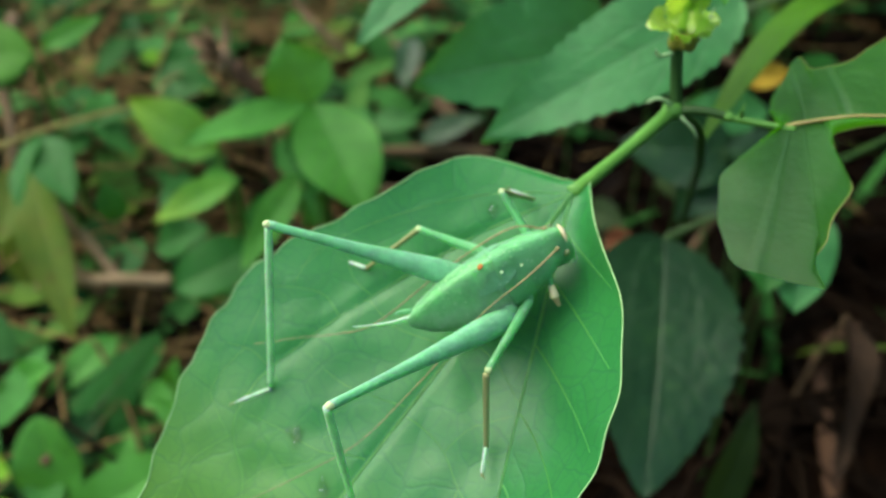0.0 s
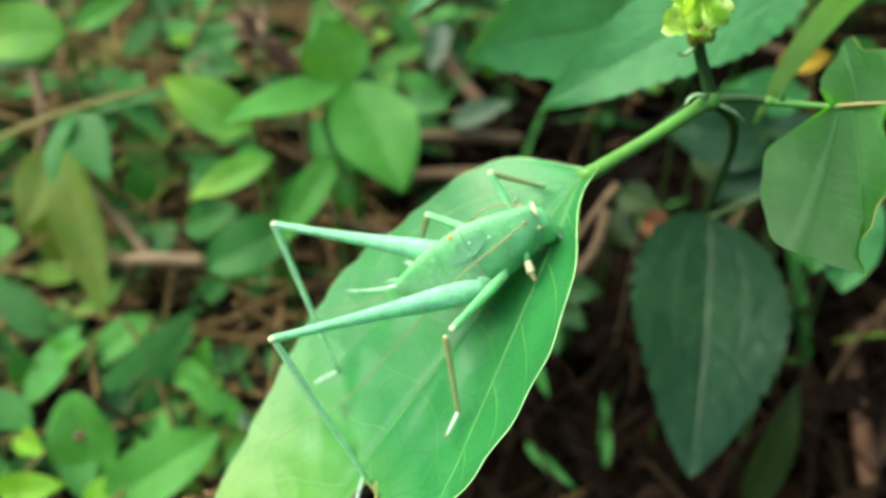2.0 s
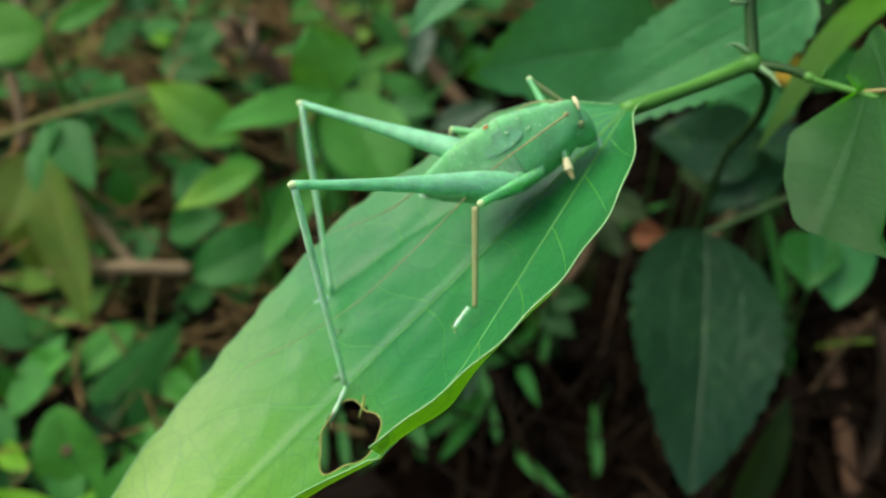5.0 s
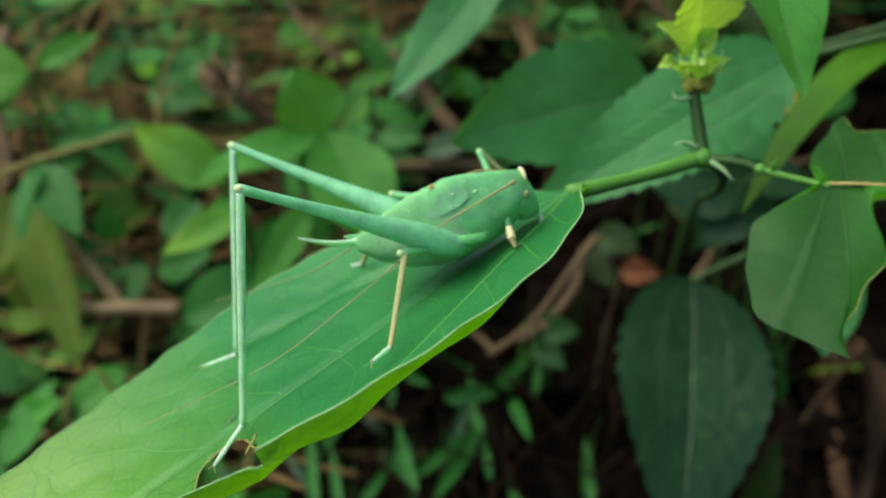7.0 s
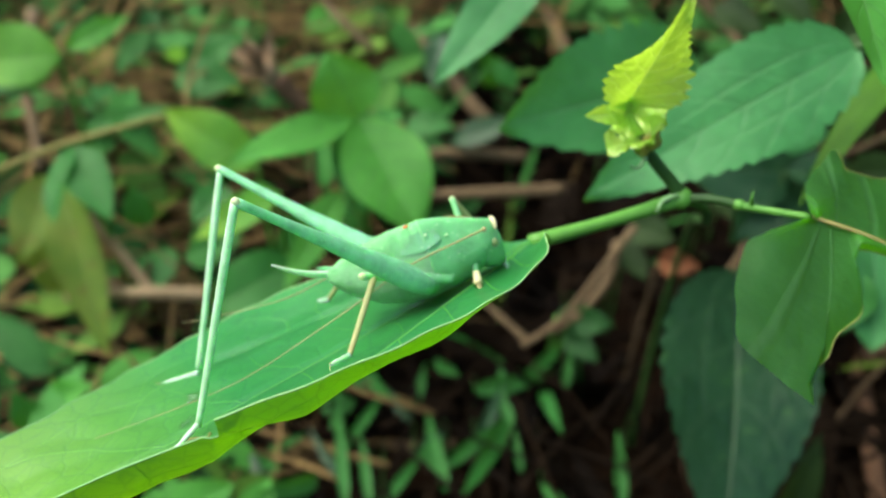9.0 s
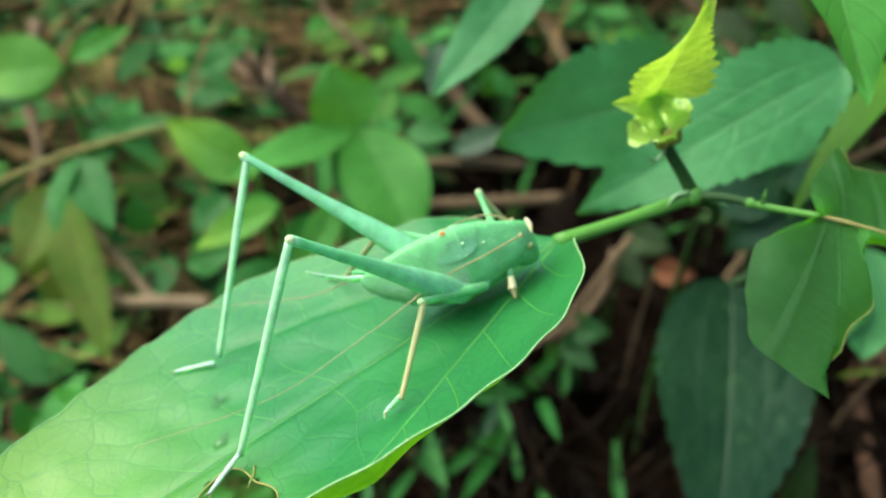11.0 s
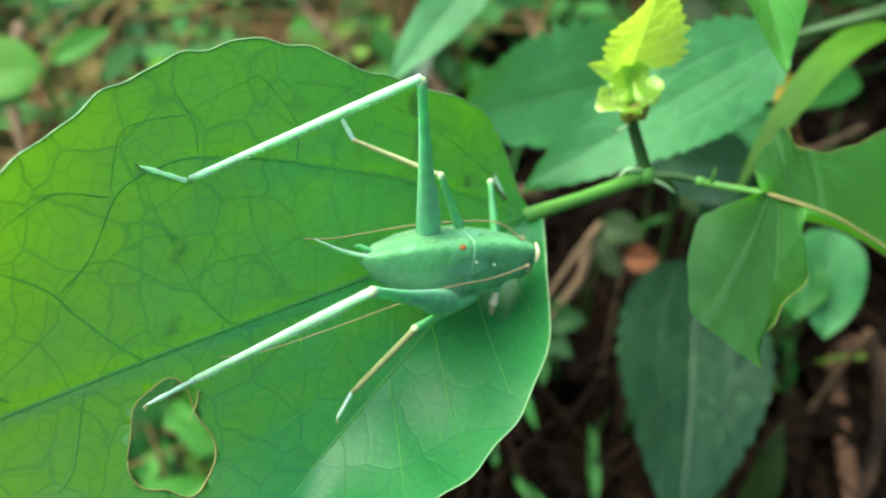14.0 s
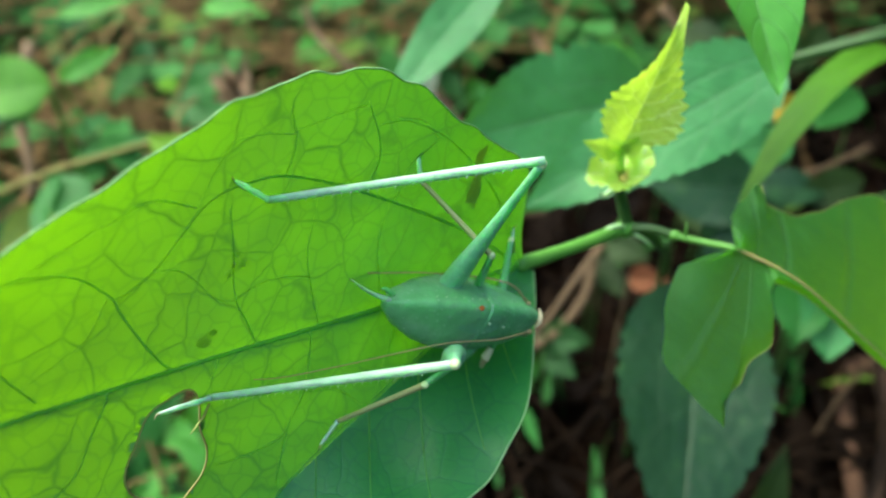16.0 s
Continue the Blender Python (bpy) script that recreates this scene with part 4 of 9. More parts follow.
def loft(sections, sides=28, ripple=0.0, peak=0.0):
    """Rings of (s, middle height, half width, half height up, half height down)."""
    bm = bmesh.new()
    rings = []
    for s, h, w, up, down in sections:
        ring = []
        ring_w = 1 - ripple * (0.5 + 0.5 * math.cos(2 * math.pi * s / 2.1)) ** 6
        w, up = w * ring_w, up * ring_w
        for k in range(sides):
            a = 2 * math.pi * k / sides
            c, sn = math.cos(a), math.sin(a)
            roof = 1 - peak * max(sn, 0)
            ring.append(bm.verts.new(bug(s, w * c * roof, h + (up if sn > 0 else down) * sn)))
        rings.append(ring)
    for a, b in zip(rings, rings[1:]):
        for k in range(sides):
            bm.faces.new((a[k], a[(k + 1) % sides], b[(k + 1) % sides], b[k]))
    bm.faces.new(rings[0][::-1])
    bm.faces.new(rings[-1])
    bmesh.ops.recalc_face_normals(bm, faces=bm.faces)
    return bm


def eased(rows, n):
    pts = np.array(rows, float)
    out = []
    for s in np.linspace(0, len(pts) - 1, n):
        k = min(int(s), len(pts) - 2)
        t = s - k
        t = t * t * (3 - 2 * t) * 0.4 + t * 0.6
        out.append(tuple(pts[k] * (1 - t) + pts[k + 1] * t))
    return out


insect = thing("bush_cricket", "green bush cricket with long pale hind legs resting on a leaf", "insect")
part("abdomen", loft(eased([(8.5, 7.6, 5.0, 6.6, 5.4), (12, 7.5, 5.5, 7.2, 5.8), (16, 7.7, 5.3, 6.9, 5.4), (20, 8.3, 4.4, 5.6, 4.4), (24, 9.5, 2.6, 3.1, 2.6), (26.3, 10.4, 0.7, 0.9, 0.8)], 90), 32, 0.011, peak=0.55), SKIN_DULL, insect, "tapering green abdomen with a dotted ridge")
part("thorax", loft(eased([(-0.3, 8.8, 1.9, 2.2, 3.4), (1.2, 8.6, 2.9, 3.0, 4.4), (4.5, 8.0, 4.2, 4.9, 5.4), (8, 7.7, 5.0, 6.5, 5.6), (11.2, 7.8, 5.4, 7.1, 5.2)], 26), 32, peak=0.52), SKIN, insect, "smooth green saddle-shaped pronotum")
head = part("head", loft(eased([(-1.5, 6.0, 0.7, 0.8, 1.4), (-1.1, 6.1, 2.2, 2.7, 3.3), (0.3, 6.5, 2.9, 3.5, 4.0), (2.0, 7.0, 3.0, 3.6, 3.9), (3.2, 7.4, 2.2, 2.6, 2.6)], 18), 24), SKIN, insect, "rounded green head facing the leaf stalk")
for side in (-1, 1):
    part("eye", ball(bmesh.new(), Matrix.Translation(bug(0.3, side * 2.6, 8.1)) @ Matrix.Diagonal((0.6 * MM, 0.45 * MM, 0.75 * MM, 1))), EYE, head, "small brownish eye")
    part("palp", tube(bmesh.new(), spline([bug(-0.9, side * 0.9, 3.6), bug(-1.1, side * 1.5, 2.7), bug(-0.6, side * 1.9, 2.1)], 8), [0.3 * MM, 0.3 * MM, 0.28 * MM, 0.26 * MM, 0.25 * MM, 0.25 * MM, 0.22 * MM, 0.12 * MM], 6), SKIN_PALE, head)
collar = [bug(-0.25 - 0.35 * math.cos(a), 2.0 * math.sin(a), 9.1 + 1.9 * math.cos(a)) for a in np.linspace(-0.5, 1.15, 12)]
part("collar_edge", tube(bmesh.new(), collar, [(0.12 + 0.25 * math.sin(math.pi * i / 11)) * MM for i in range(12)], 6), CREAM, insect, "cream front edge of the pronotum")
for side in (-1, 1):
    pad = blade(bmesh.new(), 7.2 * MM, 3.0 * MM, a=0.45, b=0.5, fold=0.0, bend=0.06, wave=0.0, nu=20, nv=5)
    outward = SIDE * (side * 0.85) + Vector((0, 0, 0.75))
    part("wing_pad", pad, SKIN, insect, "short green wing pad", frame_of(bug(8.5, side * 2.5, 12.62), bug(15.6, side * 2.7, 12.55), outward))
for k in range(10):
    s = 11.5 + 1.35 * k
    top = 14.9 - 0.012 * (s - 12) ** 2 - max(0, s - 19) * 0.28
    part("ridge_dot", ball(bmesh.new(), Matrix.Translation(bug(s, -1.0, top - 0.62)) @ Matrix.Diagonal((0.17 * MM, 0.11 * MM, 0.10 * MM, 1)), 8, 6), WHITE, insect)
part("orange_spot", ball(bmesh.new(), Matrix.Translation(bug(12.9, 0.3, 14.62)) @ Matrix.Diagonal((0.5 * MM, 0.42 * MM, 0.09 * MM, 1)), 10, 6), ORANGE, insect, "small orange back spot")
for s, l, h in ((10.6, 2.2, 13.2), (7.4, 2.4, 12.2)):
    part("pale_spot", ball(bmesh.new(), Matrix.Translation(bug(s, l, h)) @ Matrix.Diagonal((0.26 * MM, 0.24 * MM, 0.09 * MM, 1)), 8, 6), WHITE, insect)
ovi = spline([bug(24.6, -0.3, 10.4), bug(28.5, -0.9, 11.6), bug(31.5, -1.6, 13.2), bug(33.5, -2.1, 14.6)], 16)
part("ovipositor", tube(bmesh.new(), ovi, [(0.95 - 0.055 * i) * MM for i in range(16)], 8, 0.45), SKIN_PALE, insect, "pale blade-like ovipositor")
part("cercus", tube(bmesh.new(), spline([bug(25, -1.2, 10.9), bug(26.6, -1.8, 11.4), bug(27.4, -1.6, 11.9)], 8), [v * MM for v in (0.4, 0.38, 0.35, 0.3, 0.26, 0.2, 0.14, 0.06)], 6), SKIN, insect)


def feeler(pts):
    line = spline([Vector(p) * MM for p in pts], 70)
    ob = part("antenna", tube(bmesh.new(), line, [(0.20 - 0.15 * (i / 69) ** 0.55) * MM for i in range(70)], 6), FEELER, insect, "long thread-like brown antenna")
    part("antenna_base", ball(bmesh.new(), Matrix.Translation(line[0]) @ Matrix.Diagonal((0.42 * MM, 0.4 * MM, 0.4 * MM, 1)), 10, 6), FEELER, ob)


feeler(((12.1, 6.3, 11.0), (18.5, 5.6, 11.2), (26, 3.7, 10.4), (34, 2.6, 8.6), (42.5, 1.6, 7.2), (52, 0.0, 5.6), (60, -3.6, 4.2), (73, -10.5, 2.6)))
feeler(((10.4, 2.4, 10.6), (14, -1.8, 11.4), (24.8, -6.4, 9.5), (37.1, -10.3, 7.2), (42.3, -15.1, 5.6), (46.3, -20.4, 4.2), (52.2, -27.0, 3.0)))


def limb(name, length, profile, mat, label, sides=10, flat=0.8, spines=0):
    """A leg piece along z from its upper joint, with radii in millimetres along it."""
    n = 24
    radii = np.interp(np.linspace(0, 1, n), np.linspace(0, 1, len(profile)), profile) * MM
    bm = tube(bmesh.new(), [(0, 0, length * MM * i / (n - 1)) for i in range(n)], [float(r) for r in radii], sides, flat)
    for k in range(spines):
        z = length * MM * (0.12 + 0.84 * k / spines)
        r = float(np.interp(z / (length * MM), np.linspace(0, 1, n), radii))
        tube(bm, [(0, r * 0.7, z), (0, r + 0.28 * MM, z + 0.25 * MM)], [0.1 * MM, 0.02 * MM], 4)
    return part(name, bm, mat, insect, label)


def knee(parent, z, r):
    part("knee_joint", ball(bmesh.new(), Matrix.Translation((0, 0, z * MM)) @ Matrix.Diagonal((r * MM, r * MM, 1.15 * r * MM, 1)), 10, 8), JOINT, parent, "pale yellow knee")


def foot(name="tarsus", length=6.6):
    ob = limb(name, length, (0.42, 0.34, 0.42, 0.3, 0.4, 0.3, 0.22), SKIN_PALE, "pale segmented foot with two claws", 8)
    for s in (-1, 1):
        part("claw", tube(bmesh.new(), [(0, 0, (length - 0.3) * MM), (s * 0.4 * MM, 0.1 * MM, (length + 0.3) * MM), (s * 0.55 * MM, 0.5 * MM, (length + 0.6) * MM)], [0.14 * MM, 0.1 * MM, 0.03 * MM], 5), TAN_SHIN, ob)
    return ob


for hip, r in HIPS:
    root = Vector(hip) * MM
    inside = bug(0, 0, 0) + AX * (root - bug(0, 0, 0)).dot(AX) + Vector((0, 0, 7.5 * MM))
    part("coxa", tube(bmesh.new(), [root.lerp(inside, k / 5) for k in range(6)], r * MM, 10), SKIN, insect)
LEGS = {}
for which in ("left", "right"):
    LEGS[which + " thigh"] = limb("hind_femur", THIGH[which], (1.3, 1.95, 1.95, 1.7, 1.45, 1.2, 1.0, 0.85, 0.74, 0.66, 0.68), SKIN_MID, "long green jumping thigh", 14, 0.8)
    knee(LEGS[which + " thigh"], THIGH[which], 0.62)
    LEGS[which + " shin"] = limb("hind_tibia", HIND[1], (0.55, 0.62, 0.6, 0.56, 0.52, 0.5, 0.48), SKIN_PALE, "long pale spiny shin", 10, 0.85, 26)
    LEGS[which + " foot"] = foot()
LEGS["middle thigh"] = limb("middle_femur", MIDDLE[0], (0.75, 0.85, 0.75, 0.62, 0.6), SKIN, "green middle thigh")
knee(LEGS["middle thigh"], MIDDLE[0], 0.55)
LEGS["middle shin"] = limb("middle_tibia", MIDDLE[1], (0.5, 0.48, 0.44, 0.4), TAN_SHIN, "tan middle shin")
LEGS["middle foot"] = foot("tarsus", 4.2)
LEGS["far thigh"] = limb("middle_femur", FAR[0], (0.75, 0.85, 0.75, 0.62, 0.6), SKIN, "green middle thigh")
knee(LEGS["far thigh"], FAR[0], 0.55)
LEGS["far shin"] = limb("middle_tibia", FAR[1], (0.5, 0.48, 0.44, 0.4), TAN_SHIN, "tan middle shin")
LEGS["far foot"] = foot("tarsus", 4.2)
LEGS["front thigh"] = limb("front_femur", FORE[0], (0.8, 0.85, 0.7, 0.6), SKIN, "green front thigh")
knee(LEGS["front thigh"], FORE[0], 0.55)
LEGS["front shin"] = limb("front_tibia", FORE[1], (0.55, 0.5, 0.45, 0.4), TAN_SHIN, "tan front shin")
LEGS["front foot"] = foot("tarsus", 4.4)


def still_leg(prefix, pts, radii, mats):
    for name, a, b, r, mat in zip((prefix + "_femur", prefix + "_tibia", "tarsus"), pts, pts[1:], radii, mats):
        a, b = Vector(a) * MM, Vector(b) * MM
        line = [a.lerp(b, i / 9) for i in range(10)]
        part(name, tube(bmesh.new(), line, [(r[0] + (r[1] - r[0]) * i / 9) * MM for i in range(10)], 8, 0.85), mat, insect)


still_leg("front", ((13.8, 4.6, 7.2), (15.8, 7.2, 5.6), (16.7, 8.5, 4.5), (17.2, 9.6, 3.6)), ((0.75, 0.6), (0.6, 0.85), (0.65, 0.35)), (SKIN, CREAM, FEELER))


def dry_flower(p, at, foot_at):
    """A withered composite head: a knot of curled bracts."""
    rng = random.Random(2)
    at, foot_at = Vector(at) - p.location, Vector(foot_at) - p.location
    axis = (at - foot_at).normalized()
    stalk_on(p, [(p.location.x, p.location.y, -0.004), p.location.lerp(p.location + foot_at, 0.6), p.location + foot_at], 0.0014, 0.0016, BARK)
    part("flower_base", ball(bmesh.new(), Matrix.Translation(at) @ Matrix.Diagonal((0.0042, 0.0042, 0.006, 1))), DRY_HEAD, p)
    for _ in range(34):
        d = (axis * rng.uniform(0.7, 1.3) + Vector([rng.gauss(0, 0.42) for _ in range(3)])).normalized()
        bm = blade(bmesh.new(), rng.uniform(0.010, 0.019), 0.0034, fold=0.5, bend=rng.uniform(-0.3, 0.4), nu=8, nv=2)
        part("bract", bm, DRY_HEAD, p, "", frame_of(at, at + d * 0.01, axis.cross(d) + Vector((0.01, 0, 0.02))))


def blotch(p, at, r):
    m = Matrix.Translation(Vector(at) - p.location + Vector((0, -0.001, 0.0012))) @ pose(0, 0, 0, -55, 0, 0) @ Matrix.Diagonal((r * 0.7, 0.0004, r, 1))
    part("brown_patch", ball(bmesh.new(), m), BARK, p, "dark brown eaten spot")


YELLOW_LEAF = blade_material("yellow_leaf", (0.45, 0.33, 0.03), (0.55, 0.38, 0.04), (0.5, 0.36, 0.08), (0.5, 0.35, 0.02), 0.2, 0.7, veins=6.0)


# ---------------------------------------------------------------- plants behind, one by one

p = thing("seedling", "three-leaved light green seedling with broad pointed leaves", "seedling", (-0.0556, 0.3784, 0.0))
leaf_on(p, (-0.0556, 0.3484, 0.1510), (-0.0665, 0.3553, 0.1765), 0.0291, FRESH_BLADE, (0.0, -0.82, 0.57), a=0.75, b=0.95, bend=0.15)
stalk_on(p, [(-0.0556, 0.3784, -0.0040), (-0.0556, 0.3634, 0.0831), (-0.0556, 0.3484, 0.1510)], 0.0014, 0.0009, STEM)
leaf_on(p, (-0.0579, 0.3479, 0.1503), (-0.1043, 0.3158, 0.1482), 0.0170, FRESH_BLADE, (0.1, -0.42, 0.9), fold=0.1, bend=0.12)
stalk_on(p, [(-0.0556, 0.3784, -0.0040), (-0.0571, 0.3632, 0.0826), (-0.0579, 0.3479, 0.1503)], 0.0014, 0.0009, STEM)
leaf_on(p, (-0.0545, 0.3474, 0.1510), (-0.0305, 0.3080, 0.1222), 0.0350, FRESH_BLADE, (0.25, -0.82, 0.52), a=0.75, b=0.85, bend=0.1, fold=0.3)
stalk_on(p, [(-0.0556, 0.3784, -0.0040), (-0.0544, 0.3629, 0.0824), (-0.0537, 0.3474, 0.1498)], 0.0014, 0.0009, STEM)
leaf_on(p, (-0.0569, 0.3515, 0.1467), (-0.0535, 0.3239, 0.1185), 0.0209, MID_BLADE, (0.0, -0.82, 0.57), bend=0.1)
stalk_on(p, [(-0.0556, 0.3784, -0.0040), (-0.0565, 0.3650, 0.0807), (-0.0569, 0.3515, 0.1467)], 0.0014, 0.0009, STEM)

p = thing("seedling", "yellow-green pointed leaf of a low weed", "weed", (-0.1001, 0.3742, 0.0))
leaf_on(p, (-0.1001, 0.3542, 0.1245), (-0.1400, 0.3683, 0.1435), 0.0235, PALE_BLADE, (0.0, -0.82, 0.57), a=0.75, b=1.1)
stalk_on(p, [(-0.1001, 0.3742, -0.0040), (-0.1001, 0.3642, 0.0685), (-0.1001, 0.3542, 0.1245)], 0.0014, 0.0009, STEM)

p = thing("weed", "pair of green ovate leaves on a low weed", "weed", (-0.1770, 0.3849, 0.0))
leaf_on(p, (-0.1770, 0.3549, 0.1319), (-0.1553, 0.3237, 0.1160), 0.0193, MID_BLADE, (0.2, -0.75, 0.6))
stalk_on(p, [(-0.1770, 0.3849, -0.0040), (-0.1770, 0.3699, 0.0726), (-0.1770, 0.3549, 0.1319)], 0.0014, 0.0009, STEM)
leaf_on(p, (-0.1779, 0.3549, 0.1319), (-0.1817, 0.3269, 0.1113), 0.0165, MID_BLADE, (-0.5, -0.7, 0.4))
stalk_on(p, [(-0.1770, 0.3849, -0.0040), (-0.1776, 0.3699, 0.0726), (-0.1779, 0.3549, 0.1319)], 0.0014, 0.0009, STEM)

p = thing("weed", "bright leaf with yellowish upper half on a weed", "weed", (-0.2057, 0.4497, 0.0))
leaf_on(p, (-0.2057, 0.4297, 0.1392), (-0.2537, 0.4173, 0.1382), 0.0365, PALE_BLADE, (-0.1, -0.6, 0.78))
stalk_on(p, [(-0.2057, 0.4497, -0.0040), (-0.2057, 0.4397, 0.0765), (-0.2057, 0.4297, 0.1392)], 0.0014, 0.0009, STEM)
leaf_on(p, (-0.2091, 0.4341, 0.1365), (-0.2508, 0.4190, 0.1240), 0.0330, MID_BLADE, (-0.1, -0.6, 0.78))
stalk_on(p, [(-0.2057, 0.4497, -0.0040), (-0.2079, 0.4419, 0.0751), (-0.2091, 0.4341, 0.1365)], 0.0014, 0.0009, STEM)

p = thing("weed", "small light green oval leaf on a thin weed", "weed", (-0.2102, 0.5006, 0.0))
leaf_on(p, (-0.2102, 0.4506, 0.1334), (-0.1776, 0.4601, 0.1468), 0.0137, FRESH_BLADE, (0.0, -0.82, 0.57))
stalk_on(p, [(-0.2102, 0.5006, -0.0040), (-0.2102, 0.4756, 0.0734), (-0.2102, 0.4506, 0.1334)], 0.0014, 0.0009, STEM)

p = thing("weed", "hanging ochre-green withering leaf on a weed", "weed", (-0.2013, 0.4379, 0.0))
leaf_on(p, (-0.2013, 0.3879, 0.1004), (-0.1685, 0.3176, 0.0412), 0.0230, OCHRE_BLADE, (0.0, -0.82, 0.57), fold=0.4, wave=0.12)
stalk_on(p, [(-0.2013, 0.4379, -0.0040), (-0.2013, 0.4129, 0.0552), (-0.2013, 0.3879, 0.1004)], 0.0014, 0.0009, STEM_OCHRE)
leaf_on(p, (-0.2095, 0.3948, 0.0928), (-0.2198, 0.3606, 0.0639), 0.0244, OCHRE_BLADE, (0.0, -0.82, 0.57))
stalk_on(p, [(-0.2013, 0.4379, -0.0040), (-0.2066, 0.4163, 0.0510), (-0.2095, 0.3948, 0.0928)], 0.0014, 0.0009, STEM_OCHRE)

p = thing("weed", "narrow hanging green leaf of a low weed", "weed", (-0.0640, 0.3667, 0.0))
leaf_on(p, (-0.0640, 0.3467, 0.1164), (-0.0854, 0.3105, 0.0916), 0.0151, FRESH_BLADE, (0.0, -0.82, 0.57), a=0.6, b=0.9)
stalk_on(p, [(-0.0640, 0.3667, -0.0040), (-0.0640, 0.3567, 0.0640), (-0.0640, 0.3467, 0.1164)], 0.0014, 0.0009, STEM)

p = thing("weed", "small lime leaf beside a darker round leaf", "weed", (-0.0900, 0.3567, 0.0))
leaf_on(p, (-0.0900, 0.3367, 0.1201), (-0.1215, 0.3176, 0.1110), 0.0150, PALE_BLADE, (-0.1, -0.6, 0.78))
stalk_on(p, [(-0.0900, 0.3567, -0.0040), (-0.0900, 0.3467, 0.0660), (-0.0900, 0.3367, 0.1201)], 0.0014, 0.0009, STEM)
leaf_on(p, (-0.0892, 0.3388, 0.1197), (-0.1081, 0.3333, 0.1157), 0.0146, FRESH_BLADE, (-0.1, -0.6, 0.78))
stalk_on(p, [(-0.0900, 0.3567, -0.0040), (-0.0895, 0.3478, 0.0658), (-0.0892, 0.3388, 0.1197)], 0.0014, 0.0009, STEM)
leaf_on(p, (-0.0849, 0.3363, 0.0848), (-0.1182, 0.3175, 0.0760), 0.0265, MID_BLADE, (-0.1, -0.6, 0.78), a=0.6, b=0.6)
stalk_on(p, [(-0.0900, 0.3567, -0.0040), (-0.0867, 0.3465, 0.0466), (-0.0849, 0.3363, 0.0848)], 0.0014, 0.0009, STEM)

p = thing("weed", "dark green leaves of a shaded weed", "weed", (-0.1504, 0.3303, 0.0))
leaf_on(p, (-0.1504, 0.3203, 0.0460), (-0.1766, 0.2921, 0.0340), 0.0169, FRESH_BLADE, (-0.1, -0.6, 0.78))
stalk_on(p, [(-0.1504, 0.3303, -0.0040), (-0.1504, 0.3253, 0.0253), (-0.1504, 0.3203, 0.0460)], 0.0014, 0.0009, STEM)
leaf_on(p, (-0.1337, 0.3275, 0.0386), (-0.1478, 0.2774, 0.0340), 0.0179, MID_BLADE, (-0.1, -0.6, 0.78), teeth=12, tooth=0.12)
stalk_on(p, [(-0.1504, 0.3303, -0.0040), (-0.1395, 0.3289, 0.0212), (-0.1337, 0.3275, 0.0386)], 0.0014, 0.0009, STEM)

def fern(base, tip, width, mat):
    base, tip = Vector(base), Vector(tip)
    p = thing("fern", "small dark green fern frond among weeds", "fern", (base.x, base.y, 0.0))
    stalk_on(p, [(base.x, base.y, -0.004), base, base.lerp(tip, 0.5) + Vector((0, -0.002, 0.003)), tip], 0.0008, 0.0003, STEM_DARK)
    axis = (tip - base).normalized()
    side = axis.cross(Vector((0.0, -0.82, 0.57))).normalized()
    for k in range(13):
        f = 0.06 + 0.9 * k / 12
        at = base.lerp(tip, f) + Vector((0, -0.002, 0.003)) * (4 * f * (1 - f))
        reach_ = width / 2 * (1.05 - f) ** 0.7
        for sgn in (-1, 1):
            leaf_on(p, at, at + side * (sgn * reach_) + axis * (0.35 * reach_), 0.0042, mat, (0.0, -0.82, 0.57), nu=8, nv=2, a=0.35, b=0.6, bend=0.1)


fern((-0.1510, 0.2700, 0.0365), (-0.1267, 0.3100, 0.0560), 0.030, MID_BLADE)

p = thing("weed", "round green leaf with a brown hole on a weed", "weed", (-0.1535, 0.2630, 0.0))
leaf_on(p, (-0.1510, 0.2388, 0.0280), (-0.1611, 0.2561, 0.0593), 0.0266, FRESH_BLADE, (0.0, -0.82, 0.57), a=0.6, b=0.6)
stalk_on(p, [(-0.1535, 0.2630, -0.0040), (-0.1519, 0.2509, 0.0154), (-0.1510, 0.2388, 0.0280)], 0.0014, 0.0009, STEM)
blotch(p, (-0.1573, 0.2489, 0.0456), 0.0040)

p = thing("weed", "light green leaves of a low weed in litter", "weed", (-0.1478, 0.2505, 0.0))
leaf_on(p, (-0.1453, 0.2263, 0.0280), (-0.0990, 0.2412, 0.0544), 0.0252, FRESH_BLADE, (-0.1, -0.6, 0.78), a=0.7, b=0.8)
stalk_on(p, [(-0.1478, 0.2505, -0.0040), (-0.1462, 0.2384, 0.0154), (-0.1453, 0.2263, 0.0280)], 0.0014, 0.0009, STEM)
leaf_on(p, (-0.1901, 0.2246, 0.0325), (-0.1559, 0.2257, 0.0422), 0.0151, LIME_BLADE, (-0.1, -0.6, 0.78))
stalk_on(p, [(-0.1478, 0.2505, -0.0040), (-0.1753, 0.2375, 0.0179), (-0.1901, 0.2246, 0.0325)], 0.0014, 0.0009, STEM)
leaf_on(p, (-0.1492, 0.2235, 0.0280), (-0.1438, 0.2381, 0.0340), 0.0111, LIME_BLADE, (-0.1, -0.6, 0.78))
stalk_on(p, [(-0.1478, 0.2505, -0.0040), (-0.1487, 0.2370, 0.0154), (-0.1492, 0.2235, 0.0280)], 0.0014, 0.0009, STEM)

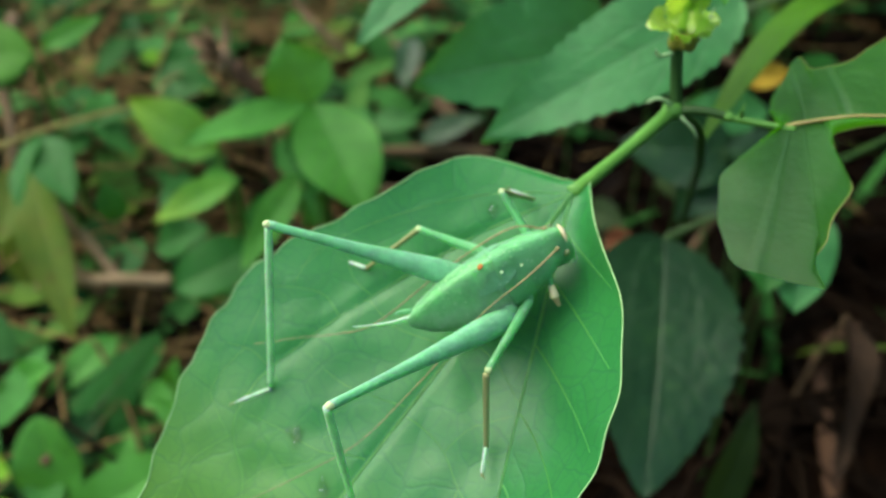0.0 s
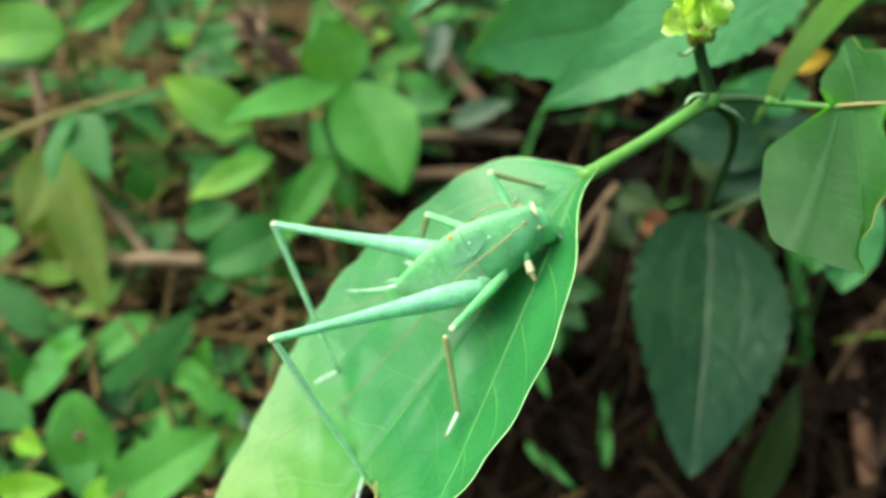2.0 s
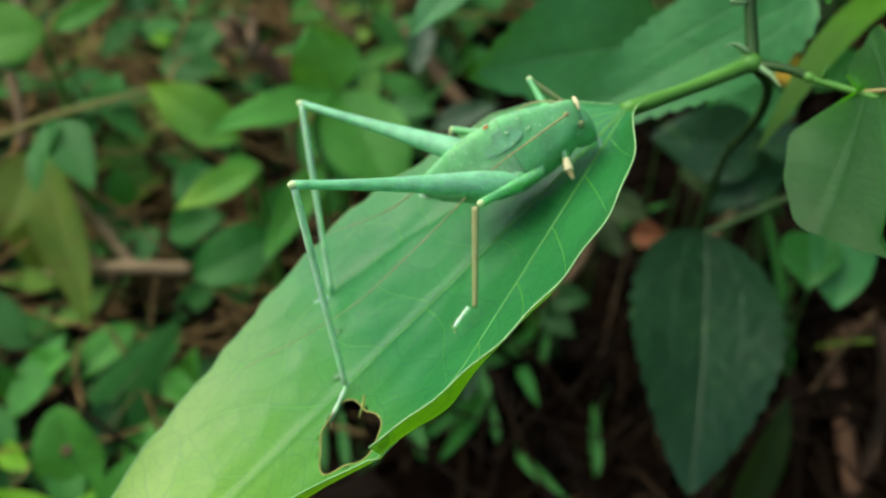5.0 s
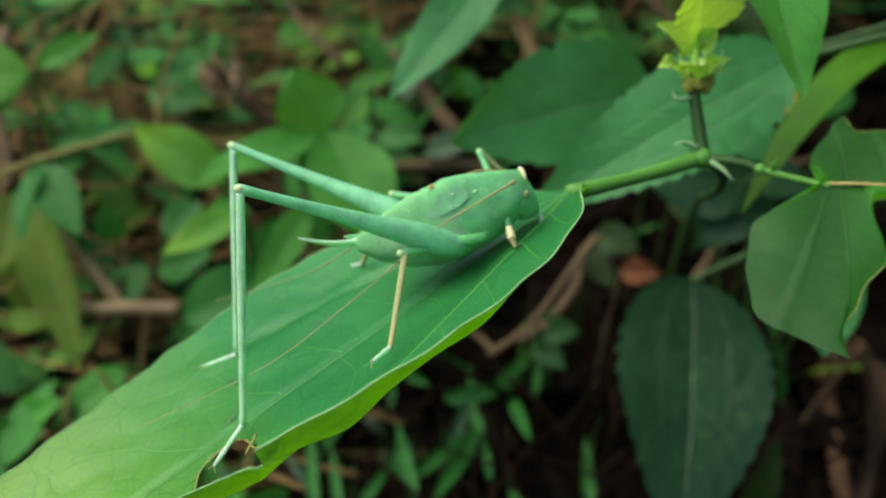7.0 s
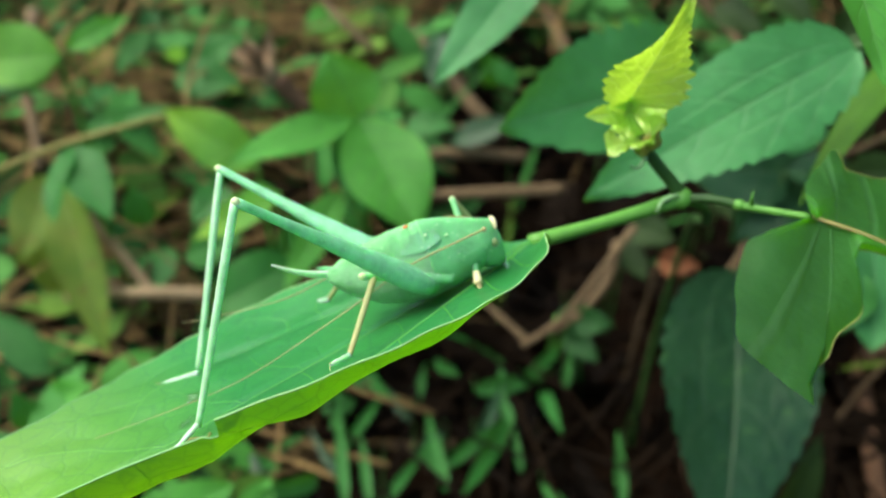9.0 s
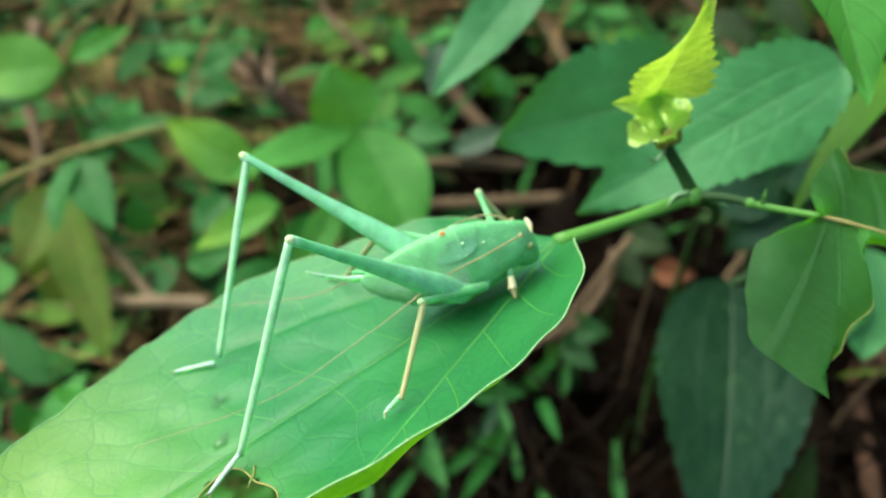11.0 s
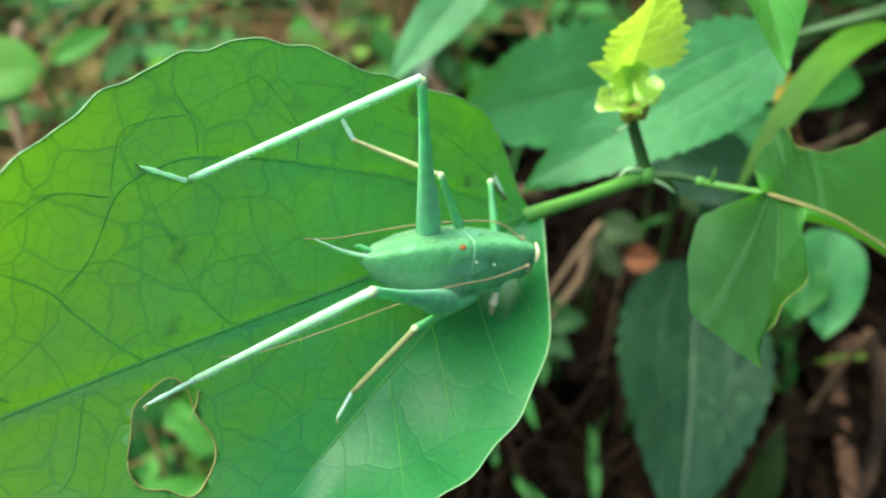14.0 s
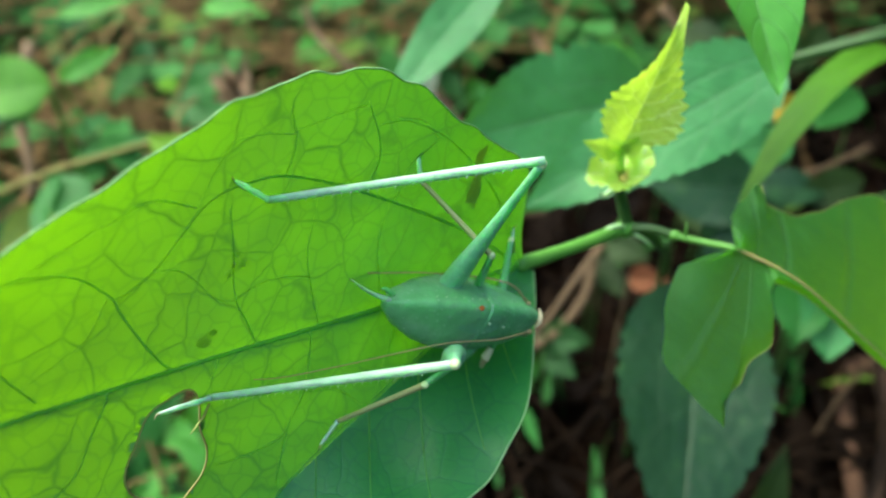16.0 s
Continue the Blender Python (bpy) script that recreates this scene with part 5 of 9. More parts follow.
p = thing("weed", "thin pointed green leaves of a weed", "weed", (-0.0996, 0.2978, 0.0))
leaf_on(p, (-0.0969, 0.2697, 0.0280), (-0.1278, 0.2834, 0.0452), 0.0121, FRESH_BLADE, (-0.1, -0.6, 0.78))
stalk_on(p, [(-0.0996, 0.2978, -0.0040), (-0.0978, 0.2838, 0.0154), (-0.0969, 0.2697, 0.0280)], 0.0014, 0.0009, STEM)
leaf_on(p, (-0.1225, 0.2975, 0.0305), (-0.1174, 0.3002, 0.0516), 0.0101, FRESH_BLADE, (-0.1, -0.6, 0.78))
stalk_on(p, [(-0.0996, 0.2978, -0.0040), (-0.1145, 0.2977, 0.0168), (-0.1225, 0.2975, 0.0305)], 0.0014, 0.0009, STEM)
leaf_on(p, (-0.1383, 0.2619, 0.0280), (-0.1210, 0.2778, 0.0340), 0.0145, FRESH_BLADE, (-0.1, -0.6, 0.78))
stalk_on(p, [(-0.0996, 0.2978, -0.0040), (-0.1248, 0.2798, 0.0154), (-0.1383, 0.2619, 0.0280)], 0.0014, 0.0009, STEM)

p = thing("shrub", "bluish green pointed leaf hanging from a shrub", "shrub", (0.3000, 0.3200, 0.0))
leaf_on(p, (0.0095, 0.2765, 0.2481), (-0.0244, 0.2428, 0.2193), 0.0168, BACK_BLADE, (-0.35, -0.8, 0.5), a=0.55, b=0.85, fold=0.2, bend=0.05)
stalk_on(p, [(0.3000, 0.3200, -0.0040), (0.3000, 0.3000, 0.1800), (0.3000, 0.3000, 0.3600), (0.0095, 0.2765, 0.2481)], 0.0018, 0.0012, STEM)

p = thing("shrub", "large toothed green leaves of a shrub", "shrub", (0.3000, 0.3000, 0.0))
leaf_on(p, (0.0705, 0.2120, 0.2450), (0.0092, 0.1900, 0.2180), 0.0270, BACK_BLADE, (-0.15, -0.65, 0.75), teeth=17, tooth=0.07, a=0.5, b=0.95, fold=0.14, bend=0.1)
stalk_on(p, [(0.3000, 0.3000, -0.0040), (0.3000, 0.2800, 0.1300), (0.3000, 0.2800, 0.2600), (0.0705, 0.2120, 0.2450)], 0.0012, 0.0011, STEM_DARK)
leaf_on(p, (0.0560, 0.2690, 0.2085), (-0.0071, 0.2250, 0.2170), 0.0390, BACK_BLADE, (0.0, -0.75, 0.65), teeth=13, tooth=0.10, a=0.55, b=0.85, fold=0.12)
stalk_on(p, [(0.1300, 0.2420, 0.2480), (0.0850, 0.2650, 0.2200), (0.0560, 0.2690, 0.2085)], 0.0009, 0.0008, STEM_DARK)

p = thing("shrub", "bright green hanging leaf with a pale margin", "shrub", (0.2600, 0.1800, 0.0))
leaf_on(p, (0.0462, 0.1870, 0.2838), (0.0504, 0.1571, 0.2633), 0.0165, FRESH_BLADE, (0.2, -0.8, 0.5), fold=0.3, bend=0.05)
stalk_on(p, [(0.2600, 0.1800, -0.0040), (0.2600, 0.1600, 0.1700), (0.2600, 0.1600, 0.3400), (0.0462, 0.1870, 0.2838)], 0.0015, 0.0010, STEM)

p = thing("shrub", "slender yellowish green leaf pointing down", "shrub", (0.2700, 0.2400, 0.0))
leaf_on(p, (0.1127, 0.2364, 0.2361), (0.0679, 0.2067, 0.2200), 0.0125, SLENDER_BLADE, (-0.62, -0.2, 0.75), fold=0.2, bend=0.9, a=0.5, b=0.8)
stalk_on(p, [(0.2700, 0.2400, -0.0040), (0.2700, 0.2200, 0.1350), (0.2700, 0.2200, 0.2700), (0.1092, 0.2364, 0.2371)], 0.0014, 0.0009, STEM)

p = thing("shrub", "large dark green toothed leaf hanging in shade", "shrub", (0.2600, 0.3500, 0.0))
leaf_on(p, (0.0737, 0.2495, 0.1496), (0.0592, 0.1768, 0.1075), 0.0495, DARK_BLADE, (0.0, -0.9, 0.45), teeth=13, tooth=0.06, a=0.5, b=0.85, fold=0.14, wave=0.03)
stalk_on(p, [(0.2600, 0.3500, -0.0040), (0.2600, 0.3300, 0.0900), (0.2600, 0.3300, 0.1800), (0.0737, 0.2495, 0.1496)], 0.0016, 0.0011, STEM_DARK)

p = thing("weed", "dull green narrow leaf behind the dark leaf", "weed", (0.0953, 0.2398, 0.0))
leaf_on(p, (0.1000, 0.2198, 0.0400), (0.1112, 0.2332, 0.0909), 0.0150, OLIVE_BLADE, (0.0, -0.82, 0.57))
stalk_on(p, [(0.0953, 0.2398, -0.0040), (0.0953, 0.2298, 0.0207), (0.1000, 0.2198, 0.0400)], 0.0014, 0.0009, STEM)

p = thing("weed", "grey-green leaves in the shade of the shrub", "weed", (0.1407, 0.3112, 0.0))
leaf_on(p, (0.1207, 0.2612, 0.1557), (0.1127, 0.2276, 0.1359), 0.0246, BACK_BLADE, (0.0, -0.82, 0.57), a=0.6, b=0.8)
stalk_on(p, [(0.1407, 0.3112, -0.0040), (0.1277, 0.2862, 0.0856), (0.1207, 0.2612, 0.1557)], 0.0009, 0.0006, STEM_DARK)
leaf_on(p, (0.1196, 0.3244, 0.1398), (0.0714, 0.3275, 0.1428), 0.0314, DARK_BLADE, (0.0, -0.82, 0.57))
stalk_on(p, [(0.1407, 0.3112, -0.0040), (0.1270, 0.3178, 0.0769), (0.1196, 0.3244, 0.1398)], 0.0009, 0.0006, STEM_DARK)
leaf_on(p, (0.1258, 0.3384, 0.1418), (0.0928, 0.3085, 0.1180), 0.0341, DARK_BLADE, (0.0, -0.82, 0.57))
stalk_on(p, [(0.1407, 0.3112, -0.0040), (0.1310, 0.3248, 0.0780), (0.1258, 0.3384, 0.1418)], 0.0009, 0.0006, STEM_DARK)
leaf_on(p, (0.1107, 0.3749, 0.1400), (0.1332, 0.3552, 0.1145), 0.0348, MID_BLADE, (0.0, -0.82, 0.57))
stalk_on(p, [(0.1407, 0.3112, -0.0040), (0.1212, 0.3431, 0.0770), (0.1107, 0.3749, 0.1400)], 0.0009, 0.0006, STEM_DARK)

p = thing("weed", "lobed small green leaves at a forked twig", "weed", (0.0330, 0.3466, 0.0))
leaf_on(p, (0.0330, 0.3366, 0.0543), (0.0579, 0.3266, 0.0582), 0.0155, SHADE_BLADE, (0.0, -0.82, 0.57), teeth=6, tooth=0.2)
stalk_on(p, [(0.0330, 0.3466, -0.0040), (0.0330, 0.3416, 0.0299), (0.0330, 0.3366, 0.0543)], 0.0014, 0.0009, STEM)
leaf_on(p, (0.0370, 0.3318, 0.0481), (0.0508, 0.3166, 0.0449), 0.0116, SHADE_BLADE, (0.0, -0.82, 0.57), teeth=5, tooth=0.2)
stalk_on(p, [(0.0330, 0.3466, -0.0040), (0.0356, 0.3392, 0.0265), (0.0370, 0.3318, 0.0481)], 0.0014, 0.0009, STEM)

p = thing("dead_leaf", "curled tan dead leaf, coloured dark for the shade", "dead leaf", (0.1604, 0.3096, 0.0))
leaf_on(p, (0.1604, 0.2796, 0.0917), (0.1429, 0.2222, 0.0619), 0.0130, SHADE_LEAF, (0.2, -0.82, 0.57), fold=0.9, wave=0.2, bend=0.25)
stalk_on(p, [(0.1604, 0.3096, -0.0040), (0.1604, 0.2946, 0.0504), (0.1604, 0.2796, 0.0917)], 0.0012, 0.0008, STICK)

p = thing("dead_leaf", "small rust-orange dead leaf on twigs", "dead leaf", (0.0674, 0.3322, 0.0))
leaf_on(p, (0.0674, 0.3122, 0.1059), (0.0817, 0.3031, 0.1107), 0.0114, RUST_LEAF, (0.0, -0.82, 0.57), fold=0.4)
stalk_on(p, [(0.0674, 0.3322, -0.0040), (0.0674, 0.3222, 0.0582), (0.0674, 0.3122, 0.1059)], 0.0009, 0.0006, STICK)

p = thing("dead_leaf", "yellow withered leaf behind the shrub", "dead leaf", (0.1309, 0.3906, 0.0))
leaf_on(p, (0.1309, 0.3706, 0.1519), (0.1545, 0.3723, 0.1544), 0.0119, YELLOW_LEAF, (0.0, -0.82, 0.57), fold=0.3, wave=0.1)
stalk_on(p, [(0.1309, 0.3906, -0.0040), (0.1309, 0.3806, 0.0836), (0.1309, 0.3706, 0.1519)], 0.0009, 0.0006, STICK)

p = thing("dry_weed", "dried brown flower head on a dark stalk", "dried flower", (-0.0756, 0.3511, 0.0))
stalk_on(p, [(-0.0756, 0.3511, 0.1541), (-0.0810, 0.3512, 0.1591), (-0.0870, 0.3508, 0.1668)], 0.0030, 0.0040, BARK, "stem")
dry_flower(p, (-0.0900, 0.3504, 0.1694), (-0.0756, 0.3511, 0.1541))

p = thing("twig", "forked brown dead branch leaning among weeds", "twig", (0.0536, 0.3547, 0.0))
stalk_on(p, [(0.0536, 0.3047, 0.1287), (0.0428, 0.2962, 0.1173), (0.0280, 0.2914, 0.0940), (0.0123, 0.2919, 0.0776)], 0.0017, 0.0014, STICK, "branch")

p = thing("twig", "thin side branch of a dead twig", "twig", (0.0146, 0.3428, 0.0))
stalk_on(p, [(0.0146, 0.2928, 0.0789), (0.0044, 0.3000, 0.0848), (-0.0059, 0.3075, 0.0896), (-0.0164, 0.3154, 0.0915)], 0.0016, 0.0009, STICK, "branch")

p = thing("twig", "pale dry stick lying across the weeds", "twig", (-0.1277, 0.3939, 0.0))
stalk_on(p, [(-0.1277, 0.3439, 0.0603), (-0.1512, 0.3447, 0.0609), (-0.1765, 0.3484, 0.0569), (-0.1970, 0.3516, 0.0524)], 0.0034, 0.0027, STICK_PALE, "branch")

p = thing("twig", "pale dry stick lying across the weeds", "twig", (-0.1892, 0.4241, 0.0))
stalk_on(p, [(-0.1892, 0.3741, 0.0824), (-0.1771, 0.3667, 0.0729), (-0.1657, 0.3578, 0.0647), (-0.1540, 0.3479, 0.0568)], 0.0029, 0.0024, STICK_PALE, "branch")

p = thing("twig", "thick pale stalk lying on litter", "twig", (0.0287, 0.5170, 0.0))
stalk_on(p, [(0.0287, 0.4670, 0.0609), (-0.0037, 0.4684, 0.0621), (-0.0457, 0.4679, 0.0606), (-0.0791, 0.4752, 0.0528)], 0.0036, 0.0033, STICK, "branch")

p = thing("twig", "brown stalk slanting through the litter", "twig", (-0.0424, 0.6564, 0.0))
stalk_on(p, [(-0.0424, 0.6064, 0.0781), (-0.0193, 0.5739, 0.0687), (-0.0014, 0.5401, 0.0575), (0.0143, 0.5214, 0.0497)], 0.0058, 0.0043, STICK, "branch")

p = thing("twig", "brown stalk lying on litter", "twig", (0.0484, 0.4889, 0.0))
stalk_on(p, [(0.0484, 0.4389, 0.0575), (0.0174, 0.4382, 0.0558), (-0.0200, 0.4376, 0.0542), (-0.0479, 0.4369, 0.0526)], 0.0037, 0.0031, STICK, "branch")

p = thing("twig", "reddish dry stalk among weeds", "twig", (-0.2444, 0.5503, 0.0))
stalk_on(p, [(-0.2444, 0.5003, 0.1321), (-0.2399, 0.4577, 0.1091), (-0.2304, 0.4345, 0.0951), (-0.2236, 0.4136, 0.0842)], 0.0037, 0.0026, STICK, "branch")

p = thing("twig", "brown dry stalk slanting down", "twig", (-0.0609, 0.5822, 0.0))
stalk_on(p, [(-0.0609, 0.5322, 0.0956), (-0.0747, 0.5405, 0.1063), (-0.0896, 0.5585, 0.1132), (-0.0966, 0.5691, 0.1270)], 0.0031, 0.0024, STICK, "branch")

p = thing("twig", "brown root lying in the dark litter", "twig", (-0.0999, 0.3756, 0.0))
stalk_on(p, [(-0.0925, 0.2954, 0.0060), (-0.0569, 0.3022, 0.0060), (-0.0203, 0.3006, 0.0060), (0.0091, 0.3110, 0.0060), (0.0257, 0.3329, 0.0060)], 0.0029, 0.0017, STICK, "branch")

p = thing("twig", "brown dead twig bending through weeds", "twig", (-0.0729, 0.4185, 0.0))
stalk_on(p, [(-0.0729, 0.3685, 0.0955), (-0.0741, 0.3600, 0.0835), (-0.0593, 0.3549, 0.0759), (-0.0351, 0.3514, 0.0705)], 0.0029, 0.0021, STICK, "branch")

p = thing("twig", "dry stick under the weeds", "twig", (-0.1301, 0.3322, 0.0))
stalk_on(p, [(-0.1246, 0.2693, 0.0060), (-0.1093, 0.2796, 0.0060), (-0.0910, 0.2921, 0.0060), (-0.0755, 0.2965, 0.0109)], 0.0024, 0.0021, STICK, "branch")

p = thing("twig", "thin tan stalk hanging among weeds", "twig", (-0.1626, 0.4032, 0.0))
stalk_on(p, [(-0.1626, 0.3532, 0.0387), (-0.2051, 0.3847, 0.0629), (-0.2136, 0.3966, 0.0784)], 0.0016, 0.0014, STICK, "branch")

p = thing("twig", "ochre green runner across the weeds", "twig", (-0.2201, 0.4110, 0.0))
stalk_on(p, [(-0.2201, 0.3610, 0.1142), (-0.1903, 0.3683, 0.1245), (-0.1580, 0.3737, 0.1324), (-0.1359, 0.3865, 0.1332)], 0.0015, 0.0013, STEM_OCHRE, "branch")

p = thing("twig", "brown dry stalk standing in leaf litter", "twig", (0.0599, 0.7417, 0.0))
stalk_on(p, [(0.0599, 0.6917, 0.0606), (0.0681, 0.6597, 0.0516), (0.0737, 0.6285, 0.0435), (0.0743, 0.6071, 0.0318)], 0.0061, 0.0049, STICK, "branch")

p = thing("twig", "thin dry stalk in the dark litter", "twig", (0.0328, 0.4084, 0.0))
stalk_on(p, [(0.0318, 0.3526, 0.0060), (0.0251, 0.3254, 0.0060), (0.0278, 0.2974, 0.0060)], 0.0015, 0.0011, STICK, "branch")

p = thing("twig", "reddish dead twig in the shade", "twig", (0.1530, 0.4471, 0.0))
stalk_on(p, [(0.1530, 0.3971, 0.0873), (0.1192, 0.3642, 0.0596), (0.1083, 0.3577, 0.0508)], 0.0020, 0.0014, STICK, "branch")

p = thing("twig", "dark root in shaded soil", "twig", (0.2118, 0.4059, 0.0))
stalk_on(p, [(0.2118, 0.3559, 0.0203), (0.1924, 0.3490, 0.0109), (0.1814, 0.3059, 0.0060), (0.1695, 0.2585, 0.0060)], 0.0052, 0.0044, BARK, "branch")

p = thing("grass_shoot", "narrow green grass-like leaf above dark litter", "grass", (0.0804, 0.3428, 0.0))
leaf_on(p, (0.0522, 0.2495, 0.0280), (0.0555, 0.2861, 0.0340), 0.0055, MID_BLADE, (0.0, -0.82, 0.57), a=0.45, b=0.9, fold=0.3)
stalk_on(p, [(0.0804, 0.3428, -0.0040), (0.0621, 0.2962, 0.0154), (0.0522, 0.2495, 0.0280)], 0.0006, 0.0004, STEM_DARK)

p = thing("grass_shoot", "narrow green grass-like leaf above dark litter", "grass", (-0.0166, 0.3301, 0.0))
leaf_on(p, (-0.0184, 0.2578, 0.0280), (-0.0268, 0.2973, 0.0340), 0.0059, MID_BLADE, (0.0, -0.82, 0.57), a=0.45, b=0.9, fold=0.3)
stalk_on(p, [(-0.0166, 0.3301, -0.0040), (-0.0178, 0.2939, 0.0154), (-0.0184, 0.2578, 0.0280)], 0.0006, 0.0004, STEM_DARK)

p = thing("grass_shoot", "narrow green grass-like leaf above dark litter", "grass", (-0.0677, 0.3206, 0.0))
leaf_on(p, (-0.0592, 0.2521, 0.0280), (-0.0653, 0.2972, 0.0340), 0.0052, MID_BLADE, (0.0, -0.82, 0.57), a=0.45, b=0.9, fold=0.3)
stalk_on(p, [(-0.0677, 0.3206, -0.0040), (-0.0621, 0.2864, 0.0154), (-0.0592, 0.2521, 0.0280)], 0.0006, 0.0004, STEM_DARK)

p = thing("grass_shoot", "narrow green grass-like leaf above dark litter", "grass", (-0.0554, 0.3206, 0.0))
leaf_on(p, (-0.0493, 0.2521, 0.0280), (-0.0545, 0.2826, 0.0340), 0.0044, MID_BLADE, (0.0, -0.82, 0.57), a=0.45, b=0.9, fold=0.3)
stalk_on(p, [(-0.0554, 0.3206, -0.0040), (-0.0515, 0.2863, 0.0154), (-0.0493, 0.2521, 0.0280)], 0.0006, 0.0004, STEM_DARK)

p = thing("grass_shoot", "narrow green grass-like leaf above dark litter", "grass", (-0.0027, 0.3546, 0.0))
leaf_on(p, (-0.0048, 0.3153, 0.0280), (0.0275, 0.3174, 0.0340), 0.0085, MID_BLADE, (0.0, -0.82, 0.57), a=0.45, b=0.9, fold=0.3)
stalk_on(p, [(-0.0027, 0.3546, -0.0040), (-0.0041, 0.3349, 0.0154), (-0.0048, 0.3153, 0.0280)], 0.0006, 0.0004, STEM_DARK)

p = thing("grass_shoot", "narrow green grass-like leaf above dark litter", "grass", (0.0136, 0.3390, 0.0))
leaf_on(p, (0.0097, 0.2980, 0.0280), (-0.0130, 0.2503, 0.0340), 0.0085, MID_BLADE, (0.0, -0.82, 0.57), a=0.45, b=0.9, fold=0.3)
stalk_on(p, [(0.0136, 0.3390, -0.0040), (0.0111, 0.3185, 0.0154), (0.0097, 0.2980, 0.0280)], 0.0006, 0.0004, STEM_DARK)

p = thing("grass_shoot", "narrow green grass-like leaf above dark litter", "grass", (-0.0600, 0.3620, 0.0))
leaf_on(p, (-0.0577, 0.3298, 0.0280), (-0.0406, 0.3007, 0.0340), 0.0063, MID_BLADE, (0.0, -0.82, 0.57), a=0.45, b=0.9, fold=0.3)
stalk_on(p, [(-0.0600, 0.3620, -0.0040), (-0.0585, 0.3459, 0.0154), (-0.0577, 0.3298, 0.0280)], 0.0006, 0.0004, STEM_DARK)

p = thing("grass_shoot", "narrow green grass-like leaf above dark litter", "grass", (0.0316, 0.3543, 0.0))
leaf_on(p, (0.0265, 0.3154, 0.0280), (0.0314, 0.2829, 0.0340), 0.0061, MID_BLADE, (0.0, -0.82, 0.57), a=0.45, b=0.9, fold=0.3)
stalk_on(p, [(0.0316, 0.3543, -0.0040), (0.0283, 0.3349, 0.0154), (0.0265, 0.3154, 0.0280)], 0.0006, 0.0004, STEM_DARK)

p = thing("grass_shoot", "narrow green grass-like leaf above dark litter", "grass", (-0.1143, 0.3100, 0.0))
leaf_on(p, (-0.1074, 0.2783, 0.0280), (-0.0857, 0.2644, 0.0340), 0.0068, MID_BLADE, (0.0, -0.82, 0.57), a=0.45, b=0.9, fold=0.3)
stalk_on(p, [(-0.1143, 0.3100, -0.0040), (-0.1098, 0.2942, 0.0154), (-0.1074, 0.2783, 0.0280)], 0.0006, 0.0004, STEM_DARK)

p = thing("grass_shoot", "narrow green grass-like leaf above dark litter", "grass", (-0.0752, 0.2889, 0.0))
leaf_on(p, (-0.0722, 0.2634, 0.0280), (-0.0951, 0.2502, 0.0340), 0.0085, MID_BLADE, (0.0, -0.82, 0.57), a=0.45, b=0.9, fold=0.3)
stalk_on(p, [(-0.0752, 0.2889, -0.0040), (-0.0732, 0.2762, 0.0154), (-0.0722, 0.2634, 0.0280)], 0.0006, 0.0004, STEM_DARK)

p = thing("grass_shoot", "narrow green grass-like leaf above dark litter", "grass", (-0.0228, 0.3706, 0.0))
leaf_on(p, (-0.0230, 0.3337, 0.0280), (-0.0114, 0.3183, 0.0340), 0.0057, MID_BLADE, (0.0, -0.82, 0.57), a=0.45, b=0.9, fold=0.3)
stalk_on(p, [(-0.0228, 0.3706, -0.0040), (-0.0229, 0.3522, 0.0154), (-0.0230, 0.3337, 0.0280)], 0.0006, 0.0004, STEM_DARK)

p = thing("grass_shoot", "narrow green grass-like leaf above dark litter", "grass", (0.0270, 0.3268, 0.0))
leaf_on(p, (0.0210, 0.2614, 0.0280), (0.0388, 0.2327, 0.0340), 0.0049, MID_BLADE, (0.0, -0.82, 0.57), a=0.45, b=0.9, fold=0.3)
stalk_on(p, [(0.0270, 0.3268, -0.0040), (0.0231, 0.2941, 0.0154), (0.0210, 0.2614, 0.0280)], 0.0006, 0.0004, STEM_DARK)

p = thing("weed", "green ovate weed leaf among dry stalks", "weed", (-0.1806, 0.5349, 0.0), "weeds in the background")
leaf_on(p, (-0.1806, 0.5249, 0.0832), (-0.1340, 0.5093, 0.0802), 0.0254, MID_BLADE, (-0.1, -0.6, 0.78))
stalk_on(p, [(-0.1806, 0.5349, -0.0040), (-0.1806, 0.5299, 0.0457), (-0.1806, 0.5249, 0.0832)], 0.0008, 0.0005, STEM_DARK)

p = thing("weed", "green ovate weed leaf among dry stalks", "weed", (-0.1764, 0.5398, 0.0), "weeds in the background")
leaf_on(p, (-0.1764, 0.5298, 0.0732), (-0.1431, 0.5390, 0.1027), 0.0311, MID_BLADE, (-0.1, -0.6, 0.78))
stalk_on(p, [(-0.1764, 0.5398, -0.0040), (-0.1764, 0.5348, 0.0403), (-0.1764, 0.5298, 0.0732)], 0.0008, 0.0005, STEM_DARK)

p = thing("weed", "green ovate weed leaf among dry stalks", "weed", (-0.2192, 0.4707, 0.0), "weeds in the background")
leaf_on(p, (-0.2192, 0.4607, 0.0803), (-0.1605, 0.4588, 0.0957), 0.0123, MID_BLADE, (-0.1, -0.6, 0.78))
stalk_on(p, [(-0.2192, 0.4707, -0.0040), (-0.2192, 0.4657, 0.0442), (-0.2192, 0.4607, 0.0803)], 0.0008, 0.0005, STEM_DARK)

p = thing("weed", "green ovate weed leaf among dry stalks", "weed", (-0.2077, 0.5038, 0.0), "weeds in the background")
leaf_on(p, (-0.2077, 0.4938, 0.0911), (-0.2161, 0.4663, 0.0878), 0.0159, MID_BLADE, (-0.1, -0.6, 0.78))
stalk_on(p, [(-0.2077, 0.5038, -0.0040), (-0.2077, 0.4988, 0.0501), (-0.2077, 0.4938, 0.0911)], 0.0008, 0.0005, STEM_DARK)

